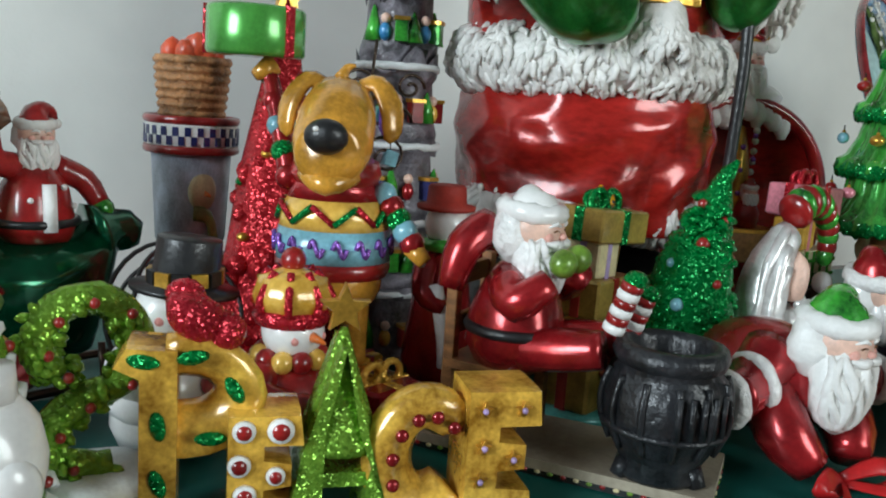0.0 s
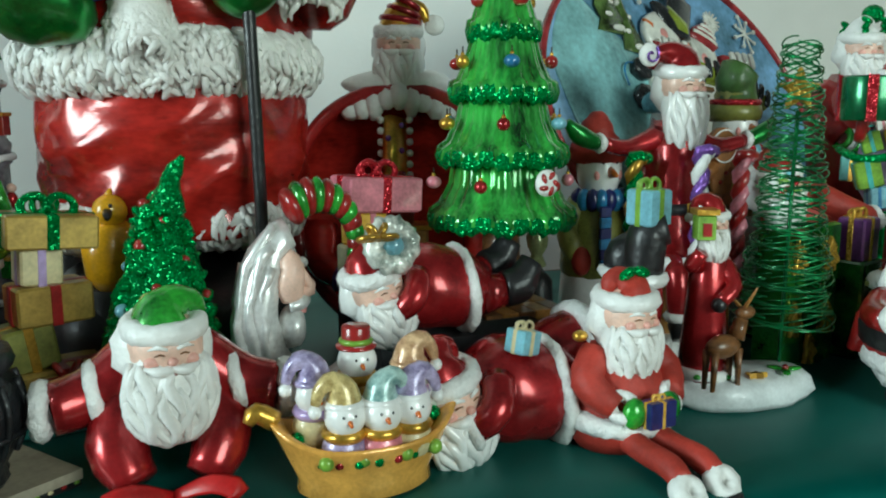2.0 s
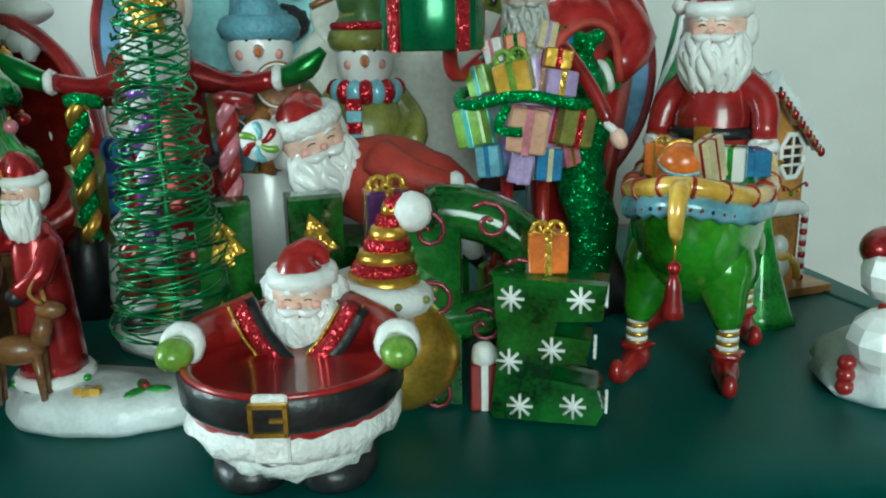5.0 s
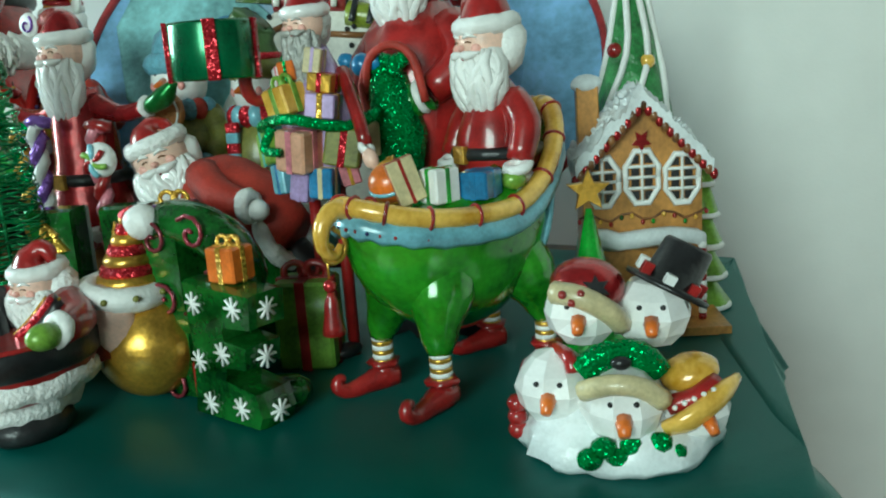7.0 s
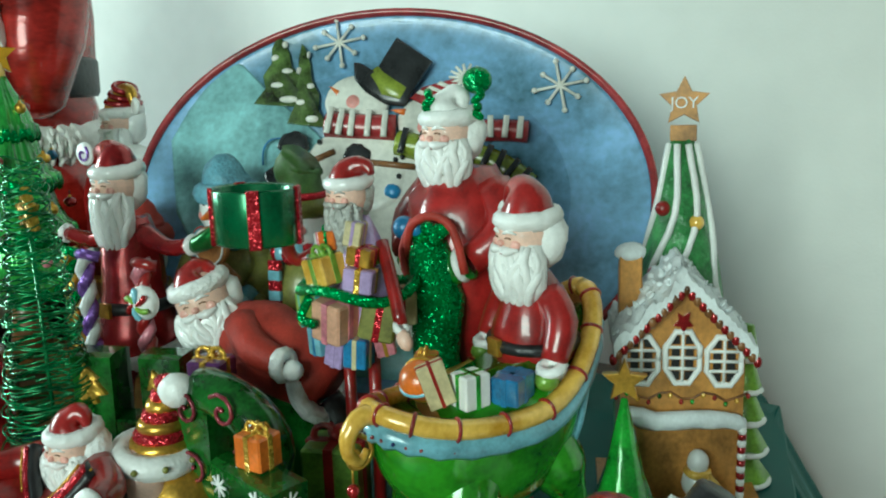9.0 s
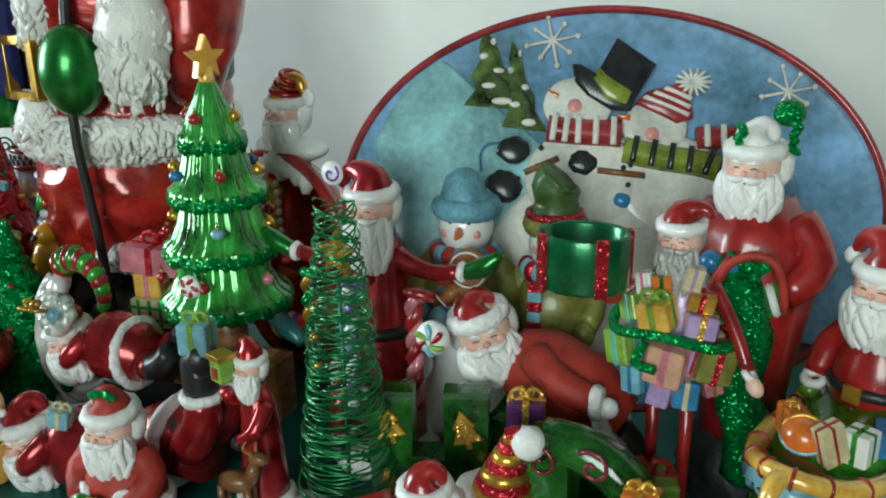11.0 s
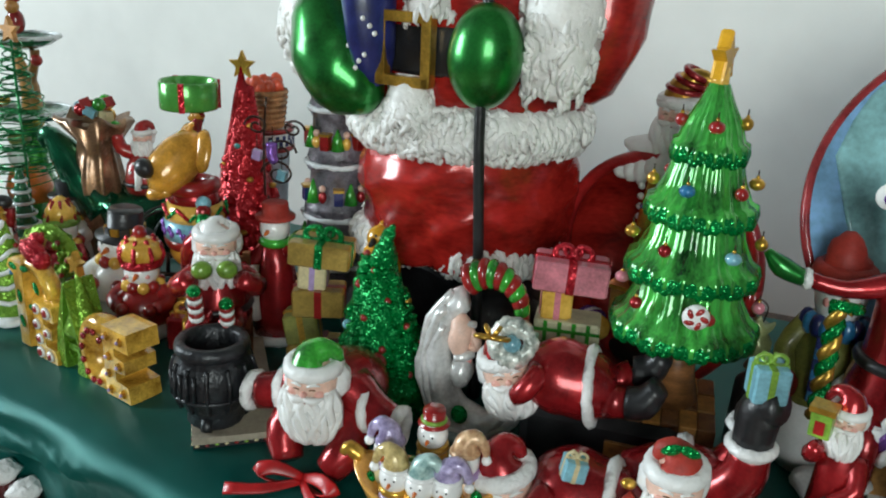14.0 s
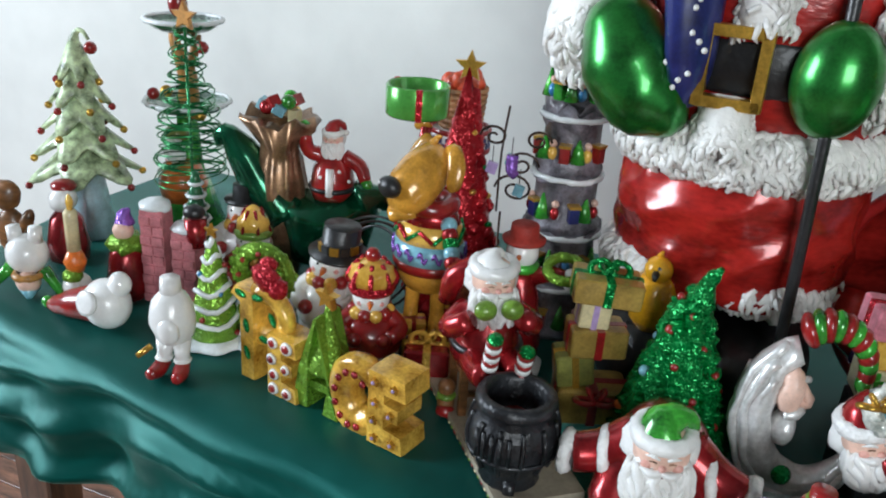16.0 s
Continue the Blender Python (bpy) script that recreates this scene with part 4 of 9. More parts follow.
            figure("ball", m, x, y, 0, "striped orange and blue ball among the packages", "ball", z=TOP + z)
            continue
        s = ((0.016, 0.01, 0.026), (0.018, 0.016, 0.02), (0.024, 0.018, 0.016), (0.02, 0.014, 0.02))[kind - 1]
        mats = ((CREAM, RED), (WHITE, GREEN), (BLUE, BLUE), (ORANGE, GOLD))[kind - 1]
        gift(m, (0, 0, 0), s, mats[0], mats[1], (0, -18 if kind == 1 else 0, 0), kind == 4)
        figure("gift_box", m, x, y, 20 + kind * 25, ("white holly-painted", "cream and red", "plain blue", "orange")[(kind + 2) % 4] + " little gift box inside the sleigh bowl", "gift box", "packages in the bowl", z=TOP + z)


vessel()


# ---- gingerbread house and the cone tree behind it ----
def house():
    t = thing("gingerbread_house", 1.242, 0.642, 27, "gingerbread house with white icing on its roof and windows", "house ornament")
    t.matrix_world = t.matrix_world @ Matrix.Diagonal((0.9, 0.9, 1.07, 1))
    m = Mesh()
    w, d = 0.047, 0.03
    m.slab(TAN, [(-w, 0.0), (w, 0.0), (w, 0.118), (0, 0.152), (-w, 0.118)], 2 * d, (0, 0, 0), bevel=0.02)
    m.box(TAN, (0, -0.012, 0.003), (0.125, 0.095, 0.006))
    wall = part("wall", m, t, "golden gingerbread walls")
    for s in (-1, 1):
        m = Mesh()
        rows = []
        for i in range(25):
            row = []
            for j in range(27):
                u, v = i / 24, j / 26
                x = s * (u * 0.053)
                z = 0.163 - u * 0.048 + 0.006 * noise.noise(Vector((u * 5, v * 7, s))) + 0.005 * noise.noise(Vector((u * 15, v * 17, s)))
                row.append((x, -d - 0.014 + v * (2 * d + 0.028), z))
            rows.append(row)
        m.grid(rows, SNOW, closed=False, caps=False)
        low = [[(x * 0.985, y, z - 0.009) for x, y, z in r] for r in rows]
        m.grid(low, SNOW, closed=False, caps=False)
        edge = [r[0] for r in rows] + rows[-1] + [r[-1] for r in rows[::-1]]
        lowe = [r[0] for r in low] + low[-1] + [r[-1] for r in low[::-1]]
        m.grid([edge, lowe], SNOW, closed=False, caps=False)
        roof = part("roof", m, t, "snow-iced roof")
        m = Mesh()
        for k in range(14):
            u = k / 13
            m.ball(REDM if k % 2 else BROWN, (s * u * 0.053, -d - 0.012, 0.152 - u * 0.047), (0.0035, 0.003, 0.004), n=7)
        part("candy_edge", m, roof)
        m = Mesh()
        for k in range(30):
            u, v = random.Random(k + s).random(), random.Random(k * 7 + 3).random()
            m.ball(SNOW, (s * u * 0.052, -d + v * 2 * d, 0.165 - u * 0.048), (0.004, 0.003, 0.0015), (0, s * 36, k * 31), n=6)
        part("icing_patch", m, roof)
    for x, z, hh in ((-0.031, 0.102, 0.0185), (0.0, 0.104, 0.02), (0.031, 0.102, 0.0185)):
        m = Mesh()
        pts = oval(0.0125, hh * 0.86, 16)
        m.tube(WHITE, [(x + p[0] * (1 + 0.12 * (i % 2)), -d - 0.001, z + p[1] * (1 + 0.1 * (i % 2))) for i, p in enumerate(pts + pts[:1])], 0.0023, 6, 0.3, 300)
        for k in (-1, 0, 1):
            m.tube(WHITE, [(x - 0.011, -d - 0.0015, z + k * hh * 0.36), (x + 0.011, -d - 0.0015, z + k * hh * 0.36)], 0.0012, 5)
        m.tube(WHITE, [(x, -d - 0.0015, z - hh * 0.8), (x, -d - 0.0015, z + hh * 0.8)], 0.0012, 5)
        win = part("window", m, t, "white icing window frame")
        for i in (-1, 1):
            for k in range(4):
                m = Mesh()
                m.box(BLACK, (x + i * 0.0052, -d - 0.0002, z + (k - 1.5) * hh * 0.4), (0.006, 0.002, hh * 0.28))
                part("pane", m, win)
    m = Mesh()
    m.slab(REDM, star(0.008, 0.5), 0.004, (0, -d - 0.001, 0.128), (0, 180, 0))
    part("heart_vent", m, t)
    m = Mesh()
    m.tube(BROWN, [(-0.05 + 0.0083 * k, -d - 0.001, 0.078 + 0.003 * math.sin(k * 1.7)) for k in range(13)], 0.0009, 5)
    for k in range(13):
        m.ball((RED, GREEN, YELLOW)[k % 3], (-0.05 + 0.0083 * k, -d - 0.002, 0.076 + 0.003 * math.sin(k * 1.7)), 0.0018, n=6)
    part("light_string", m, t)
    m = Mesh()
    m.tube(SNOW, [(-0.046, -d - 0.006, 0.068), (-0.02, -d - 0.009, 0.063), (0.02, -d - 0.009, 0.065), (0.047, -d - 0.006, 0.061)], [0.005, 0.007, 0.006, 0.005], 8, 0.4, 120)
    part("porch_snow", m, t)
    for x in (-0.045, 0.045):
        m = Mesh()
        for k in range(12):
            m.lathe(WHITE if k % 2 else REDM, [(0.003, 0.006 + k * 0.0045), (0.0035, 0.008 + k * 0.0045), (0.003, 0.0105 + k * 0.0045)], (x, -d - 0.008, 0), 10)
        part("candy_post", m, t)
    m = Mesh()
    m.box(TAN, (-0.037, 0.014, 0.142), (0.018, 0.018, 0.046))
    chim = part("chimney", m, t)
    m = Mesh()
    m.ball(SNOW, (-0.037, 0.014, 0.166), (0.013, 0.013, 0.0065), n=12, lump=0.2, freq=120)
    part("chimney_snow", m, chim)
    m = Mesh()
    m.ball(PEARL, (0.012, -d - 0.012, 0.022), 0.012, n=12)
    m.ball(PEARL, (0.012, -d - 0.014, 0.037), 0.0085, n=12)
    m.ring(YELLOW, (0.012, -d - 0.013, 0.03), 0.008, 0.003, n=16, k=6)
    m.tube(YELLOW, [(0.018, -d - 0.02, 0.029), (0.026, -d - 0.022, 0.022), (0.028, -d - 0.022, 0.012)], 0.0035, 7)
    part("snowman", m, t, "tiny snowman with a yellow scarf")
    # little icing trees at both ends of the house
    for x, y, h, mats in ((0.05, 0.022, 0.118, 0), (-0.045, -0.07, 0.1, 1)):
        m = Mesh()
        n = 5 if mats == 0 else 1
        for k in range(n):
            f = k / n
            m.lathe(LIME if mats == 0 else GREEN, [(0.004, h * (f + 0.24)), (0.02 * (1 - 0.75 * f), h * (f + 0.03)), (0.019 * (1 - 0.75 * f), h * f), (0.004, h * (f + 0.03))] if n > 1 else [(0.03, 0.0), (0.026, 0.006), (0.012, h * 0.5), (0.002, h)], n=18, wave=0.08, count=7)
            if n > 1:
                m.ring(WHITE, (0, 0, h * f + 0.003), 0.0195 * (1 - 0.75 * f), 0.0022, n=26, k=6, lump=0.4, freq=200)
        if n == 1:
            m.slab(GOLD, star(0.015), 0.008, (0, 0, h + 0.012))
        p = pose(1.247, 0.637, TOP, 0, 0, 27) @ Vector((x, y, 0))
        figure("little_tree", m, p.x, p.y, 24, "small green tree with white icing beside the gingerbread house" if n > 1 else "small glossy green tree with a gold star", "christmas tree")
    t = thing("cone_tree", 1.215, 0.72, 20, "slim green gingerbread cone tree with icing ribbons and a star", "christmas tree")
    m = Mesh()
    m.lathe(paint("cone_green", (0.06, 0.24, 0.06), 0.4, 0, 0.3, 0.5, bump=0.8, bscale=130), [(0.052, 0.0), (0.05, 0.03), (0.03, 0.15), (0.008, 0.252)], n=26, lump=0.07, freq=90)
    part("cone", m, t)
    m = Mesh()
    for a0, sw in ((-2.0, 0.55), (-1.2, 0.6), (-0.2, 0.5), (-3.0, 0.5)):
        pts = []
        for k in range(16):
            f = k / 15
            z = 0.25 - 0.2 * f
            r = 0.0105 + 0.037 * f * 1.08
            a = a0 + sw * math.sin(f * 9) * (0.25 + f)
            pts.append((r * math.cos(a), r * math.sin(a), z))
        m.tube(WHITE, pts, 0.0028, 6)
    part("icing_ribbon", m, t, "white icing ribbons")
    for k, (a, z, mat) in enumerate(((-2.4, 0.2, RED), (-1.0, 0.19, YELLOW), (-2.3, 0.15, PINKG), (-2.7, 0.125, TEAL), (-0.7, 0.118, TEAL), (-1.9, 0.118, RED), (-2.9, 0.07, YELLOW))):
        r = 0.05 - 0.042 * (z - 0.02) / 0.235
        m = Mesh()
        m.ball(mat, (r * 1.06 * math.cos(a), r * 1.06 * math.sin(a), z), 0.0062, n=12)
        part("candy_ball", m, t)
    m = Mesh()
    m.slab(TAN, star(0.02, 0.5), 0.008, (0, 0, 0.282))
    m.box(TAN, (0, 0, 0.258), (0.02, 0.008, 0.012))
    st = part("star", m, t, "gingerbread star")
    cu = bpy.data.curves.new("word", "FONT")
    cu.body, cu.size, cu.extrude, cu.align_x, cu.align_y = "JOY", 0.0125, 0.0008, "CENTER", "CENTER"
    cu.materials.append(WHITE)
    ob = new("word", cu)
    ob.parent = st
    ob.matrix_parent_inverse = Matrix()
    ob.matrix_basis = pose(0, -0.0052, 0.281, 90, 0, 0)


house()


def candle_cluster():
    """Five snowman heads piled on a snow base, cut out for a candle."""
    m = Mesh()
    m.start("snow_base")
    m.lathe(SNOW, [(0.055, 0.0), (0.06, 0.006), (0.054, 0.018), (0.04, 0.03), (0.02, 0.05), (0.005, 0.055)], n=44, sy=0.92, lump=0.16, freq=60)

    def h(c, r, turn=0):
        m.start("snowman_head", "faceted pearly head with a carrot nose")
        m.ball(PEARL, c, r, n=10, lump=0.1, freq=140, flat=True)
        a = math.radians(turn)
        f = Vector((math.sin(a), -math.cos(a), 0))
        side = Vector((math.cos(a), math.sin(a), 0))
        c = Vector(c)
        m.tube(ORANGE, [c + f * r * 0.85, c + f * r * 1.25 - Vector((0, 0, r * 0.25))], [r * 0.22, r * 0.13], 8)
        for s in (-1, 1):
            m.ball(BLACK, c + f * r * 0.88 + side * s * r * 0.28 + Vector((0, 0, r * 0.35)), r * 0.07, n=6)
    h((-0.018, 0.0, 0.083), 0.022, -10)
    h((0.022, 0.008, 0.078), 0.023, -8)
    h((-0.036, -0.014, 0.042), 0.023, -12)
    h((0.0, -0.03, 0.036), 0.024, -5)
    h((0.04, -0.02, 0.028), 0.021, 14)
    m.start("cap", "red cap with a cream band")
    m.ball(REDM, (-0.014, 0.006, 0.096), (0.022, 0.021, 0.017), (0, 12, 0), n=18)
    m.tube(CREAM, [(-0.034, -0.012, 0.098), (-0.02, -0.02, 0.097), (-0.004, -0.017, 0.086), (0.003, -0.006, 0.075)], 0.0068, 9)
    for k in range(3):
        m.ball(RED, (-0.03 + 0.005 * k, -0.024, 0.1 - 0.005 * (k % 2)), 0.0026, n=7)
    m.slab(BLACK, star(0.008, 0.5, 6), 0.004, (-0.011, -0.0145, 0.1), (-35, 0, 0))
    m.start("top_hat", "black top hat with a red and white band")
    m.lathe(BLACK, [(0.025, 0.0), (0.0255, 0.003), (0.016, 0.004), (0.0145, 0.028), (0.013, 0.03)], (0.03, 0.004, 0.092), 24, rot=(-8, 30, 0))
    for k in range(7):
        a = 2 * math.pi * k / 7
        m.box(WHITE if k % 2 else RED, (0.033 + 0.0158 * math.cos(a), 0.004 + 0.0158 * math.sin(a), 0.0995 - 0.009 * math.cos(a)), (0.006, 0.006, 0.008), (0, 30, 0))
    m.start("knit_cap", "green and cream cap")
    m.tube(GREENG, [(-0.022, -0.03, 0.055), (-0.008, -0.028, 0.064), (0.01, -0.026, 0.063), (0.02, -0.026, 0.052)], 0.0085, 10)
    m.tube(CREAM, [(-0.022, -0.04, 0.048), (-0.008, -0.048, 0.055), (0.008, -0.049, 0.053), (0.02, -0.042, 0.042)], 0.006, 9)
    m.ball(BLACK, (-0.001, -0.037, 0.063), (0.006, 0.004, 0.004), n=8)
    m.start("sun_hat", "yellow hat with a red band")
    m.tube(YELLOW, [(0.022, -0.04, 0.024), (0.034, -0.042, 0.03), (0.05, -0.036, 0.04), (0.062, -0.026, 0.046)], [0.004, 0.0055, 0.0055, 0.003], 8, flat=2.2)
    m.ball(YELLOW, (0.038, -0.02, 0.049), (0.017, 0.015, 0.011), (0, -18, 0), n=14)
    m.tube(RED, [(0.024, -0.035, 0.036), (0.038, -0.038, 0.042), (0.05, -0.03, 0.048)], 0.0058, 8)
    for k in range(5):
        m.ball(WHITE, (0.026 + 0.005 * k, -0.043, 0.038 + 0.0025 * k), 0.0016, n=6)
    m.start("scarf", "green glitter scarf")
    for k in range(7):
        m.ball(GREENG, (-0.02 + 0.0075 * k, -0.05 + 0.001 * k, 0.012 + 0.006 * (k % 2)), (0.0075, 0.006, 0.0065), n=9)
    m.start("berry_sprig", "red beads")
    for k in range(3):
        m.ball(RED, (-0.058, -0.006, 0.01 + 0.0085 * k), 0.006, n=10)
    m.tube(RED, [(-0.035, -0.006, 0.062), (-0.028, -0.026, 0.064), (-0.026, -0.03, 0.056)], 0.0042, 7)
    t = thing("candle_holder", 1.297, 0.436, 26, "pile of white snowman heads in hats and scarves", "candle holder")
    t.matrix_world = t.matrix_world @ Matrix.Diagonal((0.9, 0.92, 0.86, 1))
    assemble(m, t)


candle_cluster()


# ---- green glass letters, elf ornament between them ----
def hope_letters():
    def letter(x, y, rz, label, draw):
        t = thing("letter", x, y, rz, label, "letter", "green glass letters")
        draw(t)

    def hh(t):
        m = Mesh()
        for s in (-1, 1):
            m.slab(DGREEN, [(s * 0.027 - 0.015, 0), (s * 0.027 + 0.015, 0), (s * 0.027 + 0.017, 0.118), (s * 0.027 - 0.016, 0.118)], 0.026, (0, 0, 0), bevel=0.06)
        m.box(DGREEN, (0, 0, 0.055), (0.05, 0.024, 0.026))
        body = part("body", m, t)
        for x, z in ((-0.027, 0.095), (-0.027, 0.045), (0.027, 0.092), (0.027, 0.04), (0.0, 0.018)):
            m = Mesh()
            m.slab(GOLDG, [(0, 0.017), (0.008, 0.004), (0.005, 0.004), (0.011, -0.009), (0.002, -0.009), (0.002, -0.014), (-0.002, -0.014), (-0.002, -0.009), (-0.011, -0.009), (-0.005, 0.004), (-0.008, 0.004)], 0.004, (x, -0.0145, z), (0, -14, 0))
            part("gold_tree", m, t, "gold glitter tree on the letter")

    letter(0.915, 0.418, 24, "dark green glass letter H with gold glitter trees", hh)

    def pp(t):
        m = Mesh()
        m.slab(DGREEN, [(-0.04, 0), (-0.012, 0), (-0.012, 0.118), (-0.042, 0.12)], 0.026, bevel=0.05)
        pts = [Vector((-0.026 + 0.045 * math.sin(a) * 1.15 + 0.002, 0, 0.082 + 0.032 * math.cos(a))) for a in [math.pi * k / 12 for k in range(13)]]
        m.tube(DGREEN, [(-0.03, 0, 0.113)] + [tuple(p) for p in pts] + [(-0.03, 0, 0.05)], 0.0155, 12, flat=0.9)
        part("body", m, t)
        for x, z in ((-0.03, 0.105), (0.004, 0.11), (0.022, 0.078), (-0.027, 0.065), (-0.026, 0.03), (0.0, 0.05), (-0.028, 0.008)):
            m = Mesh()
            m.tube(paint("spiral_red", (0.24, 0.03, 0.05), 0.3, 0.4, 0.4, 0.3), [(x + 0.0009 * k * math.cos(k * 0.62), -0.0155, z + 0.0009 * k * math.sin(k * 0.62)) for k in range(1, 15)], 0.0014, 6)
            part("spiral", m, t, "raised red spiral")

    letter(1.045, 0.40, 2, "dark green glass letter P with raised red spirals", pp)

    def ee(t):
        m = Mesh()
        m.slab(DGREEN, [(-0.03, 0.0), (0.03, -0.0), (0.034, 0.008), (0.03, 0.022), (0.004, 0.026), (0.006, 0.035), (0.024, 0.036), (0.026, 0.05), (0.006, 0.052), (0.006, 0.06), (0.032, 0.062), (0.034, 0.082), (-0.028, 0.085), (-0.025, 0.04)], 0.026, bevel=0.05)
        part("body", m, t)
        m = Mesh()
        m.tube(DGREEN, [(0.014, 0.004, 0.012), (0.019, 0.014, 0.012), (0.022, 0.024, 0.011), (0.023, 0.032, 0.01)], [0.0115, 0.0115, 0.0105, 0.006], 12)
        part("toe", m, t)
        for x, z in ((-0.017, 0.072), (0.02, 0.073), (-0.018, 0.036), (0.005, 0.044), (-0.012, 0.01), (0.017, 0.012)):
            m = Mesh()
            for k in range(4):
                a = math.pi * k / 4
                d = Vector((math.cos(a), 0, math.sin(a))) * 0.0072
                p = Vector((x, -0.0142, z))
                m.tube(WHITE, [p - d, p + d], 0.001, 5)
            part("snowflake", m, t, "white snowflake")
        for x, z in ((0.008, 0.07),):
            m = Mesh()
            for k in range(4):
                a = math.pi * k / 4
                d = Vector((0, math.cos(a), math.sin(a))) * 0.007
                for zz in (0.072, 0.042, 0.01):
                    p = Vector((0.033 if zz > 0.06 else 0.0275 if zz > 0.03 else 0.0345, 0, zz))
                    m.tube(WHITE, [p - d, p + d], 0.001, 5)
            part("snowflake", m, t)

    letter(1.08, 0.381, -7, "dark green glass stocking-shaped letter E with white snowflakes", ee)
    gift_box(1.081, 0.384, 2, TOP + 0.084, (0.021, 0.019, 0.021), ORANGE, GOLDG, "little orange gift box with a gold glitter bow")
    m = Mesh()
    m.box(RED, (0, 0, 0.014), (0.016, 0.012, 0.028))
    m.box(WHITE, (0, -0.0062, 0.014), (0.004, 0.001, 0.028))
    m.ball(WHITE, (0, 0, 0.032), 0.008, n=12, lump=0.2, freq=120)
    figure("gift_box", m, 1.046, 0.388, 5, "small red box with a white ball on top", "gift box")
    # the elf-capped ornament that stands for the O
    m = Mesh()
    m.start("body", "round gold body")
    m.ball(GOLD, (0.006, 0, 0.034), (0.036, 0.03, 0.034), n=24)
    m.start("face")
    m.ball(SKIN, (-0.006, -0.02, 0.056), (0.022, 0.016, 0.024), n=16)
    m.start("cap_band", "white band with olive dots")
    m.ring(WHITE, (-0.003, -0.004, 0.072), 0.022, 0.0085, (0, 8, 0), 30, 9, 0.15, 150)
    for k in range(10):
        a = 2 * math.pi * k / 10
        m.ball(OLIVE, (-0.003 + 0.0305 * math.cos(a), -0.004 + 0.0305 * math.sin(a), 0.072), 0.0022, n=6)
    m.start("cap", "red and gold striped cap")
    for k in range(7):
        f = k / 7
        m.lathe(REDG if k % 2 else GOLD, [(0.021 * (1 - f * 0.85), 0.076 + 0.0065 * k), (0.0215 * (1 - f * 0.85), 0.079 + 0.0065 * k), (0.019 * (1 - f * 0.9), 0.083 + 0.0065 * k)], (-0.001 + 0.001 * k, 0, 0), 18)
    m.tube(REDG, [(0.004, 0, 0.119), (0.01, 0, 0.123), (0.014, 0, 0.12)], [0.006, 0.004, 0.003], 8)
    m.start("pompom", "white pompom")
    m.ball(WHITE, (0.016, 0, 0.116), 0.0115, n=16, lump=0.08, freq=200)
    assemble(m, thing("elf_ornament", 0.991, 0.383, 10, "gold round ornament with a striped elf cap and white pompom", "ornament"))
    gift_box(0.985, 0.432, 20, TOP + 0.084, (0.026, 0.024, 0.036), paint("purple_gift", (0.12, 0.03, 0.16), 0.3, 0.1, 0.5, 0.3), GOLDG, "purple gift box with a gold glitter bow")
    m = Mesh()
    m.box(DGREEN, (0, 0, 0.042), (0.034, 0.03, 0.084))
    figure("glass_block", m, 0.985, 0.432, 20, "dark green glass block under the purple gift", "block")
    gift_box(1.062, 0.47, 24, TOP, (0.04, 0.035, 0.062), LIME, RED, "speckled lime gift box with a red ribbon")


hope_letters()


